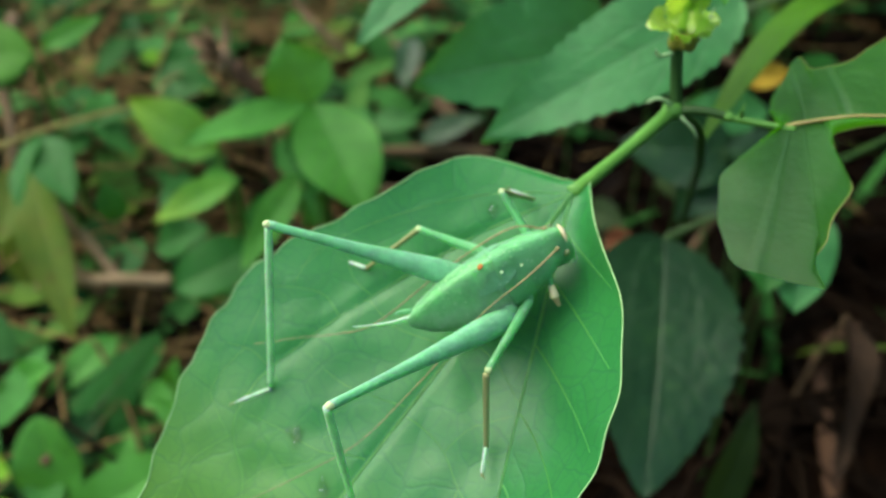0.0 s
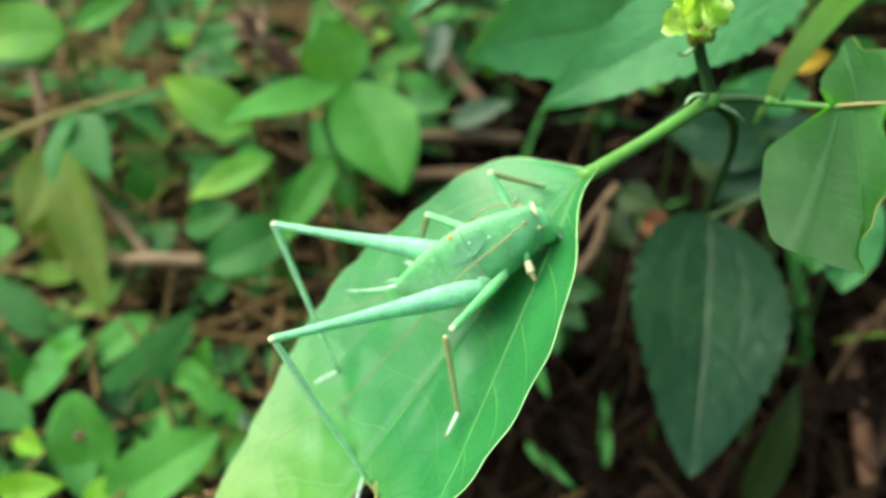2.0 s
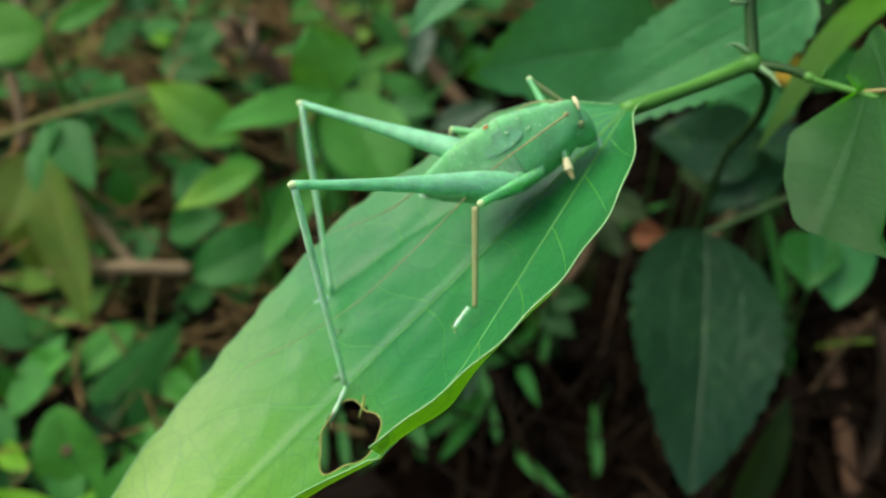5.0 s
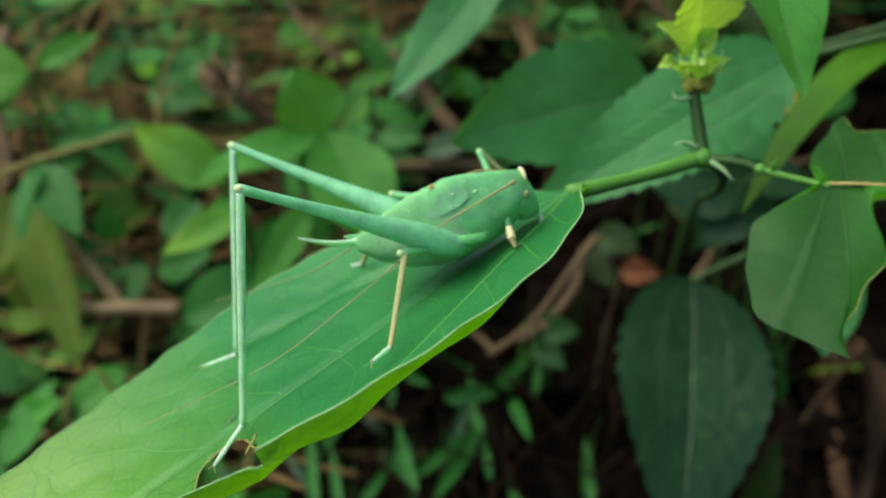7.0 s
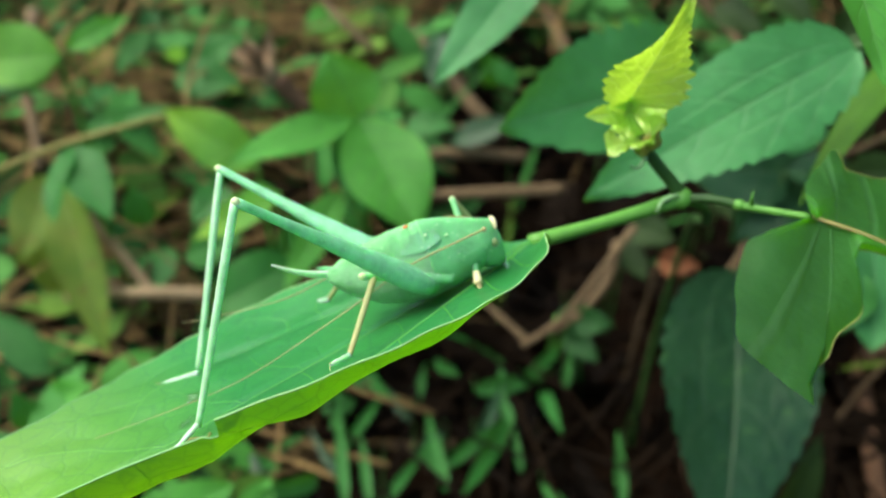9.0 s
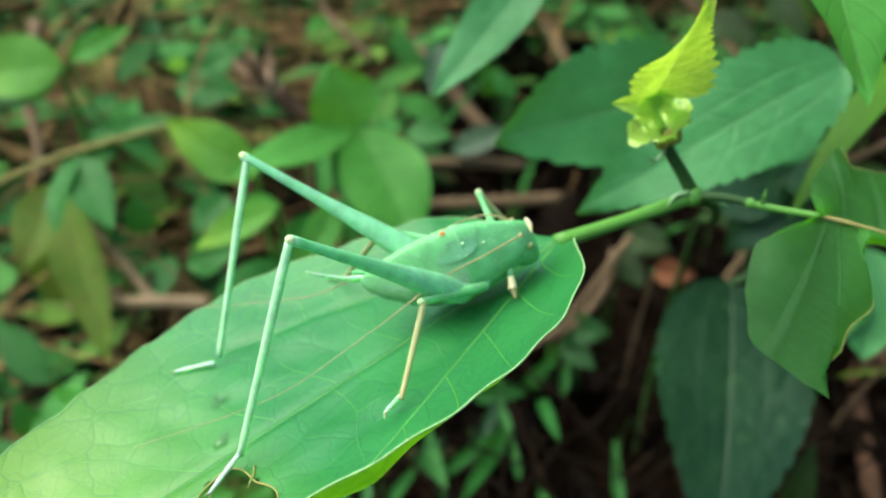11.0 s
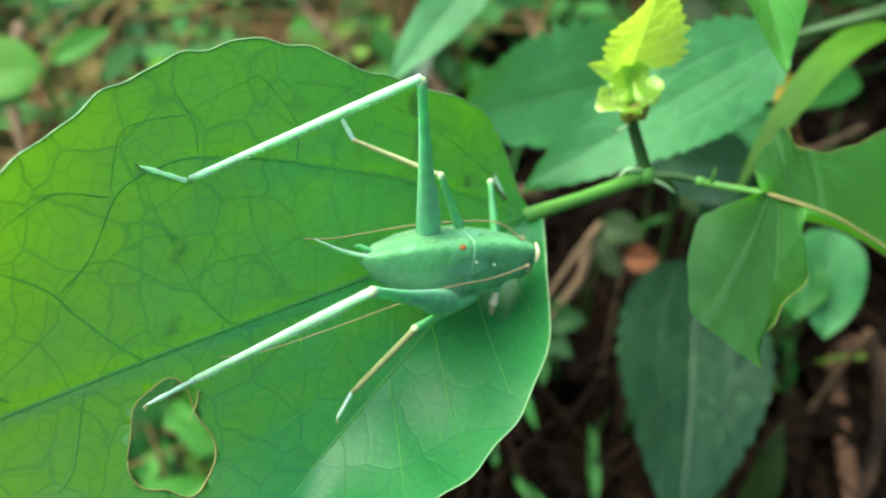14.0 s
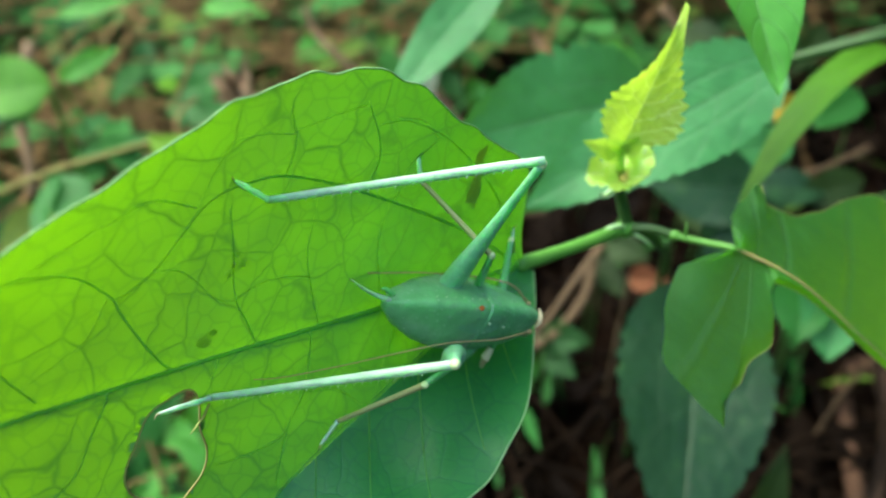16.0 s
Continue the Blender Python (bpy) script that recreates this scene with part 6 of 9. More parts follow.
p = thing("weed", "green ovate weed leaf among dry stalks", "weed", (-0.0388, 0.4721, 0.0), "weeds in the background")
leaf_on(p, (-0.0388, 0.4621, 0.0862), (-0.0126, 0.4507, 0.0883), 0.0148, MID_BLADE, (-0.1, -0.6, 0.78))
stalk_on(p, [(-0.0388, 0.4721, -0.0040), (-0.0388, 0.4671, 0.0474), (-0.0388, 0.4621, 0.0862)], 0.0008, 0.0005, STEM_DARK)

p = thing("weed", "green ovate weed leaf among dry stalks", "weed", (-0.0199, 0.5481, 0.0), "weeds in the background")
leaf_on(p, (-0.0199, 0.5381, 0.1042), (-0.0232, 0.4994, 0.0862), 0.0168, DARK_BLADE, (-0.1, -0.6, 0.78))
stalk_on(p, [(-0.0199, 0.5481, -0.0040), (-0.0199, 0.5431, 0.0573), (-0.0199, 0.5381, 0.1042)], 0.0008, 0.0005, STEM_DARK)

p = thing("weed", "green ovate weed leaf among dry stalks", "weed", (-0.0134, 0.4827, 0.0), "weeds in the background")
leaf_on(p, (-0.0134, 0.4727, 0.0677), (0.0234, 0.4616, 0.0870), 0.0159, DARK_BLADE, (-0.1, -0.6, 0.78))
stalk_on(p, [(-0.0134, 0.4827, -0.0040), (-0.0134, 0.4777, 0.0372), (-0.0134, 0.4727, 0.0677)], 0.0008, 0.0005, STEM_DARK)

p = thing("weed", "green ovate weed leaf among dry stalks", "weed", (-0.1754, 0.4222, 0.0), "weeds in the background")
leaf_on(p, (-0.1754, 0.4122, 0.0503), (-0.1811, 0.4165, 0.0723), 0.0177, MID_BLADE, (-0.1, -0.6, 0.78))
stalk_on(p, [(-0.1754, 0.4222, -0.0040), (-0.1754, 0.4172, 0.0276), (-0.1754, 0.4122, 0.0503)], 0.0008, 0.0005, STEM_DARK)

p = thing("weed", "green ovate weed leaf among dry stalks", "weed", (-0.1291, 0.4177, 0.0), "weeds in the background")
leaf_on(p, (-0.1291, 0.4077, 0.0784), (-0.1436, 0.3876, 0.0681), 0.0198, MID_BLADE, (-0.1, -0.6, 0.78))
stalk_on(p, [(-0.1291, 0.4177, -0.0040), (-0.1291, 0.4127, 0.0431), (-0.1291, 0.4077, 0.0784)], 0.0008, 0.0005, STEM_DARK)

p = thing("weed", "green ovate weed leaf among dry stalks", "weed", (-0.1490, 0.3971, 0.0), "weeds in the background")
leaf_on(p, (-0.1490, 0.3871, 0.0508), (-0.1184, 0.3840, 0.0639), 0.0226, MID_BLADE, (-0.1, -0.6, 0.78))
stalk_on(p, [(-0.1490, 0.3971, -0.0040), (-0.1490, 0.3921, 0.0279), (-0.1490, 0.3871, 0.0508)], 0.0008, 0.0005, STEM_DARK)

p = thing("weed", "green ovate weed leaf among dry stalks", "weed", (-0.0867, 0.6046, 0.0), "weeds in the background")
leaf_on(p, (-0.0867, 0.5946, 0.0947), (-0.1062, 0.5670, 0.0908), 0.0220, FRESH_BLADE, (-0.1, -0.6, 0.78))
stalk_on(p, [(-0.0867, 0.6046, -0.0040), (-0.0867, 0.5996, 0.0521), (-0.0867, 0.5946, 0.0947)], 0.0008, 0.0005, STEM_DARK)

p = thing("weed", "green ovate weed leaf among dry stalks", "weed", (0.0181, 0.5746, 0.0), "weeds in the background")
leaf_on(p, (0.0181, 0.5646, 0.0572), (0.0057, 0.5596, 0.0835), 0.0184, MID_BLADE, (-0.1, -0.6, 0.78))
stalk_on(p, [(0.0181, 0.5746, -0.0040), (0.0181, 0.5696, 0.0315), (0.0181, 0.5646, 0.0572)], 0.0008, 0.0005, STEM_DARK)

p = thing("weed", "green ovate weed leaf among dry stalks", "weed", (-0.1657, 0.5132, 0.0), "weeds in the background")
leaf_on(p, (-0.1657, 0.5032, 0.1045), (-0.1786, 0.5043, 0.1057), 0.0097, LIME_BLADE, (-0.1, -0.6, 0.78))
stalk_on(p, [(-0.1657, 0.5132, -0.0040), (-0.1657, 0.5082, 0.0575), (-0.1657, 0.5032, 0.1045)], 0.0008, 0.0005, STEM_DARK)

p = thing("weed", "green ovate weed leaf among dry stalks", "weed", (-0.1576, 0.3989, 0.0), "weeds in the background")
leaf_on(p, (-0.1576, 0.3889, 0.0530), (-0.1654, 0.3565, 0.0431), 0.0196, MID_BLADE, (-0.1, -0.6, 0.78))
stalk_on(p, [(-0.1576, 0.3989, -0.0040), (-0.1576, 0.3939, 0.0291), (-0.1576, 0.3889, 0.0530)], 0.0008, 0.0005, STEM_DARK)

p = thing("weed", "green ovate weed leaf among dry stalks", "weed", (-0.2222, 0.5040, 0.0), "weeds in the background")
leaf_on(p, (-0.2222, 0.4940, 0.1508), (-0.1785, 0.4994, 0.1580), 0.0124, FRESH_BLADE, (-0.1, -0.6, 0.78))
stalk_on(p, [(-0.2222, 0.5040, -0.0040), (-0.2222, 0.4990, 0.0829), (-0.2222, 0.4940, 0.1508)], 0.0008, 0.0005, STEM_DARK)

p = thing("weed", "green ovate weed leaf among dry stalks", "weed", (-0.1546, 0.5561, 0.0), "weeds in the background")
leaf_on(p, (-0.1546, 0.5461, 0.1374), (-0.1116, 0.5325, 0.1351), 0.0170, FRESH_BLADE, (-0.1, -0.6, 0.78))
stalk_on(p, [(-0.1546, 0.5561, -0.0040), (-0.1546, 0.5511, 0.0756), (-0.1546, 0.5461, 0.1374)], 0.0008, 0.0005, STEM_DARK)

p = thing("weed", "green ovate weed leaf among dry stalks", "weed", (0.1738, 0.3888, 0.0), "weeds in the background")
leaf_on(p, (0.1738, 0.3788, 0.1579), (0.1497, 0.3599, 0.1486), 0.0172, MID_BLADE, (-0.1, -0.6, 0.78))
stalk_on(p, [(0.1738, 0.3888, -0.0040), (0.1738, 0.3838, 0.0869), (0.1738, 0.3788, 0.1579)], 0.0008, 0.0005, STEM_DARK)

p = thing("weed", "green ovate weed leaf among dry stalks", "weed", (0.1362, 0.3582, 0.0), "weeds in the background")
leaf_on(p, (0.1362, 0.3482, 0.1496), (0.0932, 0.3340, 0.1472), 0.0210, BACK_BLADE, (-0.1, -0.6, 0.78))
stalk_on(p, [(0.1362, 0.3582, -0.0040), (0.1362, 0.3532, 0.0823), (0.1362, 0.3482, 0.1496)], 0.0008, 0.0005, STEM_DARK)

p = thing("weed", "green ovate weed leaf among dry stalks", "weed", (0.1128, 0.3302, 0.0), "weeds in the background")
leaf_on(p, (0.1128, 0.3202, 0.1447), (0.1442, 0.3189, 0.1426), 0.0157, DARK_BLADE, (-0.1, -0.6, 0.78))
stalk_on(p, [(0.1128, 0.3302, -0.0040), (0.1128, 0.3252, 0.0796), (0.1128, 0.3202, 0.1447)], 0.0008, 0.0005, STEM_DARK)

p = thing("weed", "green ovate weed leaf among dry stalks", "weed", (0.1093, 0.2605, 0.0), "weeds in the background")
leaf_on(p, (0.1093, 0.2505, 0.1501), (0.1034, 0.2311, 0.1400), 0.0202, MID_BLADE, (-0.1, -0.6, 0.78))
stalk_on(p, [(0.1093, 0.2605, -0.0040), (0.1093, 0.2555, 0.0825), (0.1093, 0.2505, 0.1501)], 0.0008, 0.0005, STEM_DARK)

p = thing("weed", "green ovate weed leaf among dry stalks", "weed", (0.0763, 0.4950, 0.0), "weeds in the background")
leaf_on(p, (0.0763, 0.4850, 0.1356), (0.0981, 0.4796, 0.1278), 0.0124, FRESH_BLADE, (-0.1, -0.6, 0.78))
stalk_on(p, [(0.0763, 0.4950, -0.0040), (0.0763, 0.4900, 0.0746), (0.0763, 0.4850, 0.1356)], 0.0008, 0.0005, STEM_DARK)

p = thing("weed", "green ovate weed leaf among dry stalks", "weed", (0.0201, 0.4734, 0.0), "weeds in the background")
leaf_on(p, (0.0201, 0.4634, 0.1056), (0.0078, 0.4724, 0.1184), 0.0112, MID_BLADE, (-0.1, -0.6, 0.78))
stalk_on(p, [(0.0201, 0.4734, -0.0040), (0.0201, 0.4684, 0.0581), (0.0201, 0.4634, 0.1056)], 0.0008, 0.0005, STEM_DARK)

p = thing("weed", "green ovate weed leaf among dry stalks", "weed", (-0.0969, 0.3721, 0.0), "weeds in the background")
leaf_on(p, (-0.0969, 0.3621, 0.0701), (-0.0690, 0.3607, 0.1028), 0.0187, MID_BLADE, (-0.1, -0.6, 0.78))
stalk_on(p, [(-0.0969, 0.3721, -0.0040), (-0.0969, 0.3671, 0.0385), (-0.0969, 0.3621, 0.0701)], 0.0008, 0.0005, STEM_DARK)

p = thing("weed", "green ovate weed leaf among dry stalks", "weed", (-0.1051, 0.3580, 0.0), "weeds in the background")
leaf_on(p, (-0.1051, 0.3480, 0.0499), (-0.1214, 0.3508, 0.0714), 0.0244, MID_BLADE, (-0.1, -0.6, 0.78))
stalk_on(p, [(-0.1051, 0.3580, -0.0040), (-0.1051, 0.3530, 0.0274), (-0.1051, 0.3480, 0.0499)], 0.0008, 0.0005, STEM_DARK)

p = thing("weed", "green ovate weed leaf among dry stalks", "weed", (-0.2117, 0.3851, 0.0), "weeds in the background")
leaf_on(p, (-0.2117, 0.3751, 0.0363), (-0.2215, 0.3835, 0.0658), 0.0174, OCHRE_BLADE, (-0.1, -0.6, 0.78))
stalk_on(p, [(-0.2117, 0.3851, -0.0040), (-0.2117, 0.3801, 0.0200), (-0.2117, 0.3751, 0.0363)], 0.0008, 0.0005, STEM_DARK)

p = thing("weed", "green ovate weed leaf among dry stalks", "weed", (-0.0655, 0.4019, 0.0), "weeds in the background")
leaf_on(p, (-0.0655, 0.3919, 0.0602), (-0.0698, 0.3950, 0.0822), 0.0116, BACK_BLADE, (-0.1, -0.6, 0.78))
stalk_on(p, [(-0.0655, 0.4019, -0.0040), (-0.0655, 0.3969, 0.0331), (-0.0655, 0.3919, 0.0602)], 0.0008, 0.0005, STEM_DARK)

p = thing("weed", "green leaf behind the shrub, coloured dark for shade", "weed", (0.1572, 0.3317, 0.0), "weeds in the background")
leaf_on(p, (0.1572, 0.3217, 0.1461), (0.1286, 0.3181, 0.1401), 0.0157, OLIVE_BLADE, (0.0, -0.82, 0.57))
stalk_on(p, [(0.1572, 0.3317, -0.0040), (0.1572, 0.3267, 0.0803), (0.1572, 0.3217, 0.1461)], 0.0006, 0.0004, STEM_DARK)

p = thing("weed", "green leaf behind the shrub, coloured dark for shade", "weed", (0.1042, 0.4275, 0.0), "weeds in the background")
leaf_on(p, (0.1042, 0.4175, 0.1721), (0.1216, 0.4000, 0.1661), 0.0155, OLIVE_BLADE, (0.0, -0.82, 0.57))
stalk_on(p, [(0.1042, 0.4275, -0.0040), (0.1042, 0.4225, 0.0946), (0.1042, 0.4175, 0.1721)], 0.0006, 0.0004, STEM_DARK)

p = thing("weed", "green leaf behind the shrub, coloured dark for shade", "weed", (0.1303, 0.4318, 0.0), "weeds in the background")
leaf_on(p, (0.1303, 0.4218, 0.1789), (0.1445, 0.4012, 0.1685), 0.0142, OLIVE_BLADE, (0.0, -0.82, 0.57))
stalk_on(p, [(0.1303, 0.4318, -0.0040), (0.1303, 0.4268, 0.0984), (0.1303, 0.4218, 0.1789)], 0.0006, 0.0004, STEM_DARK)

p = thing("weed", "green leaf behind the shrub, coloured dark for shade", "weed", (0.1602, 0.4075, 0.0), "weeds in the background")
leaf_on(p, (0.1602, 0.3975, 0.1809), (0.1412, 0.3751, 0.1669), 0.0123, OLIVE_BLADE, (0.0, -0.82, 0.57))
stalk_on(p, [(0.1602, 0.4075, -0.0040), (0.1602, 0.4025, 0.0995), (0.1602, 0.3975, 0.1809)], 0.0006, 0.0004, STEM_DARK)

p = thing("weed", "green leaf behind the shrub, coloured dark for shade", "weed", (0.0961, 0.3623, 0.0), "weeds in the background")
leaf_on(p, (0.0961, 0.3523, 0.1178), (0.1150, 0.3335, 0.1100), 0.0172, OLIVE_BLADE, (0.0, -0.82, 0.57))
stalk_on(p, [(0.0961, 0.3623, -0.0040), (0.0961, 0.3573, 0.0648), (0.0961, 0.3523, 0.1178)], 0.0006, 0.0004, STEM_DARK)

p = thing("weed", "green leaf behind the shrub, coloured dark for shade", "weed", (0.0657, 0.3687, 0.0), "weeds in the background")
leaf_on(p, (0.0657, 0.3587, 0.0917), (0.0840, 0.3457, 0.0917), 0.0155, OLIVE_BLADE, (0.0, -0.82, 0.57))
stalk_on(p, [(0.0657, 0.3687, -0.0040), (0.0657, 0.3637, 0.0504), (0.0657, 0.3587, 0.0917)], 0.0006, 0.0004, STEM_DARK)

p = thing("weed", "green leaf behind the shrub, coloured dark for shade", "weed", (0.0626, 0.3721, 0.0), "weeds in the background")
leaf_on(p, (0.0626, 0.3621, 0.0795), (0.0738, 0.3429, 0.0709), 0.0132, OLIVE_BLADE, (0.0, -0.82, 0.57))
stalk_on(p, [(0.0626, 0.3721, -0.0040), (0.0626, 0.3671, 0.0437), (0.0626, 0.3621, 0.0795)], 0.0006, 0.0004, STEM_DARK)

p = thing("twig", "brown dead twig behind the shrub leaves", "twig", (0.0995, 0.5030, 0.0))
stalk_on(p, [(0.0995, 0.4530, 0.1693), (0.1192, 0.4393, 0.1517), (0.1325, 0.4199, 0.1429), (0.1477, 0.4057, 0.1411)], 0.0025, 0.0016, STICK, "branch")

p = thing("twig", "thin dry twig behind the shrub leaves", "twig", (0.1877, 0.4319, 0.0))
stalk_on(p, [(0.1877, 0.3819, 0.1276), (0.1700, 0.3775, 0.1209), (0.1517, 0.3746, 0.1164)], 0.0016, 0.0010, STICK, "branch")

p = thing("twig", "brown dead twig hanging in the shade", "twig", (0.0606, 0.4040, 0.0))
stalk_on(p, [(0.0606, 0.3540, 0.0853), (0.0555, 0.3432, 0.0706), (0.0425, 0.3340, 0.0578), (0.0295, 0.3295, 0.0512)], 0.0026, 0.0021, STICK, "branch")

p = thing("grass_shoot", "narrow green leaf above dark litter", "grass", (-0.0183, 0.3359, 0.0), "grass shoots in the litter")
leaf_on(p, (-0.0197, 0.2701, 0.0280), (0.0041, 0.2895, 0.0340), 0.0061, MID_BLADE, (0.0, -0.82, 0.57), a=0.45, b=0.9, fold=0.3)
stalk_on(p, [(-0.0183, 0.3359, -0.0040), (-0.0192, 0.3030, 0.0154), (-0.0197, 0.2701, 0.0280)], 0.0006, 0.0004, STEM_DARK)

p = thing("grass_shoot", "narrow green leaf above dark litter", "grass", (0.0218, 0.3339, 0.0), "grass shoots in the litter")
leaf_on(p, (0.0130, 0.2677, 0.0280), (0.0109, 0.2873, 0.0340), 0.0037, MID_BLADE, (0.0, -0.82, 0.57), a=0.45, b=0.9, fold=0.3)
stalk_on(p, [(0.0218, 0.3339, -0.0040), (0.0161, 0.3008, 0.0154), (0.0130, 0.2677, 0.0280)], 0.0006, 0.0004, STEM_DARK)

p = thing("grass_shoot", "narrow green leaf above dark litter", "grass", (-0.1123, 0.3485, 0.0), "grass shoots in the litter")
leaf_on(p, (-0.0994, 0.2903, 0.0280), (-0.1112, 0.3085, 0.0340), 0.0037, MID_BLADE, (0.0, -0.82, 0.57), a=0.45, b=0.9, fold=0.3)
stalk_on(p, [(-0.1123, 0.3485, -0.0040), (-0.1039, 0.3194, 0.0154), (-0.0994, 0.2903, 0.0280)], 0.0006, 0.0004, STEM_DARK)

p = thing("grass_shoot", "narrow green leaf above dark litter", "grass", (-0.0580, 0.3598, 0.0), "grass shoots in the litter")
leaf_on(p, (-0.0546, 0.3142, 0.0280), (-0.0589, 0.3573, 0.0350), 0.0051, MID_BLADE, (0.0, -0.82, 0.57), a=0.45, b=0.9, fold=0.3)
stalk_on(p, [(-0.0580, 0.3598, -0.0040), (-0.0558, 0.3370, 0.0154), (-0.0546, 0.3142, 0.0280)], 0.0006, 0.0004, STEM_DARK)

p = thing("grass_shoot", "narrow green leaf above dark litter", "grass", (-0.1075, 0.3424, 0.0), "grass shoots in the litter")
leaf_on(p, (-0.0938, 0.2791, 0.0280), (-0.0783, 0.2834, 0.0340), 0.0041, MID_BLADE, (0.0, -0.82, 0.57), a=0.45, b=0.9, fold=0.3)
stalk_on(p, [(-0.1075, 0.3424, -0.0040), (-0.0986, 0.3107, 0.0154), (-0.0938, 0.2791, 0.0280)], 0.0006, 0.0004, STEM_DARK)

p = thing("grass_shoot", "narrow green leaf above dark litter", "grass", (0.0437, 0.3591, 0.0), "grass shoots in the litter")
leaf_on(p, (0.0367, 0.3161, 0.0280), (0.0414, 0.3378, 0.0340), 0.0048, MID_BLADE, (0.0, -0.82, 0.57), a=0.45, b=0.9, fold=0.3)
stalk_on(p, [(0.0437, 0.3591, -0.0040), (0.0392, 0.3376, 0.0154), (0.0367, 0.3161, 0.0280)], 0.0006, 0.0004, STEM_DARK)

p = thing("grass_shoot", "narrow green leaf above dark litter", "grass", (-0.0335, 0.3387, 0.0), "grass shoots in the litter")
leaf_on(p, (-0.0323, 0.2746, 0.0280), (-0.0187, 0.2859, 0.0340), 0.0062, DARK_BLADE, (0.0, -0.82, 0.57), a=0.45, b=0.9, fold=0.3)
stalk_on(p, [(-0.0335, 0.3387, -0.0040), (-0.0327, 0.3067, 0.0154), (-0.0323, 0.2746, 0.0280)], 0.0006, 0.0004, STEM_DARK)

p = thing("grass_shoot", "narrow green leaf above dark litter", "grass", (-0.0781, 0.3526, 0.0), "grass shoots in the litter")
leaf_on(p, (-0.0712, 0.2991, 0.0280), (-0.0756, 0.3191, 0.0340), 0.0041, MID_BLADE, (0.0, -0.82, 0.57), a=0.45, b=0.9, fold=0.3)
stalk_on(p, [(-0.0781, 0.3526, -0.0040), (-0.0736, 0.3259, 0.0154), (-0.0712, 0.2991, 0.0280)], 0.0006, 0.0004, STEM_DARK)

p = thing("grass_shoot", "narrow green leaf above dark litter", "grass", (-0.0718, 0.3335, 0.0), "grass shoots in the litter")
leaf_on(p, (-0.0630, 0.2646, 0.0280), (-0.0779, 0.2879, 0.0340), 0.0037, DARK_BLADE, (0.0, -0.82, 0.57), a=0.45, b=0.9, fold=0.3)
stalk_on(p, [(-0.0718, 0.3335, -0.0040), (-0.0661, 0.2990, 0.0154), (-0.0630, 0.2646, 0.0280)], 0.0006, 0.0004, STEM_DARK)

p = thing("grass_shoot", "narrow green leaf above dark litter", "grass", (0.0178, 0.3464, 0.0), "grass shoots in the litter")
leaf_on(p, (0.0114, 0.2900, 0.0280), (0.0056, 0.3119, 0.0340), 0.0050, MID_BLADE, (0.0, -0.82, 0.57), a=0.45, b=0.9, fold=0.3)
stalk_on(p, [(0.0178, 0.3464, -0.0040), (0.0137, 0.3182, 0.0154), (0.0114, 0.2900, 0.0280)], 0.0006, 0.0004, STEM_DARK)

p = thing("grass_shoot", "narrow green leaf above dark litter", "grass", (-0.1007, 0.3575, 0.0), "grass shoots in the litter")
leaf_on(p, (-0.0918, 0.3080, 0.0280), (-0.0762, 0.3446, 0.0340), 0.0050, MID_BLADE, (0.0, -0.82, 0.57), a=0.45, b=0.9, fold=0.3)
stalk_on(p, [(-0.1007, 0.3575, -0.0040), (-0.0949, 0.3327, 0.0154), (-0.0918, 0.3080, 0.0280)], 0.0006, 0.0004, STEM_DARK)

p = thing("grass_shoot", "narrow green leaf above dark litter", "grass", (0.0119, 0.3512, 0.0), "grass shoots in the litter")
leaf_on(p, (0.0070, 0.2991, 0.0280), (0.0078, 0.3317, 0.0340), 0.0038, MID_BLADE, (0.0, -0.82, 0.57), a=0.45, b=0.9, fold=0.3)
stalk_on(p, [(0.0119, 0.3512, -0.0040), (0.0087, 0.3251, 0.0154), (0.0070, 0.2991, 0.0280)], 0.0006, 0.0004, STEM_DARK)

p = thing("grass_shoot", "narrow green leaf above dark litter", "grass", (-0.0026, 0.3406, 0.0), "grass shoots in the litter")
leaf_on(p, (-0.0065, 0.2787, 0.0280), (0.0084, 0.3159, 0.0340), 0.0060, DARK_BLADE, (0.0, -0.82, 0.57), a=0.45, b=0.9, fold=0.3)
stalk_on(p, [(-0.0026, 0.3406, -0.0040), (-0.0051, 0.3096, 0.0154), (-0.0065, 0.2787, 0.0280)], 0.0006, 0.0004, STEM_DARK)

p = thing("grass_shoot", "narrow green leaf above dark litter", "grass", (-0.0697, 0.3528, 0.0), "grass shoots in the litter")
leaf_on(p, (-0.0639, 0.2998, 0.0280), (-0.0560, 0.3282, 0.0340), 0.0060, MID_BLADE, (0.0, -0.82, 0.57), a=0.45, b=0.9, fold=0.3)
stalk_on(p, [(-0.0697, 0.3528, -0.0040), (-0.0659, 0.3263, 0.0154), (-0.0639, 0.2998, 0.0280)], 0.0006, 0.0004, STEM_DARK)

p = thing("grass_shoot", "narrow green leaf above dark litter", "grass", (-0.0241, 0.3344, 0.0), "grass shoots in the litter")
leaf_on(p, (-0.0245, 0.2673, 0.0280), (-0.0253, 0.2901, 0.0340), 0.0063, MID_BLADE, (0.0, -0.82, 0.57), a=0.45, b=0.9, fold=0.3)
stalk_on(p, [(-0.0241, 0.3344, -0.0040), (-0.0244, 0.3009, 0.0154), (-0.0245, 0.2673, 0.0280)], 0.0006, 0.0004, STEM_DARK)

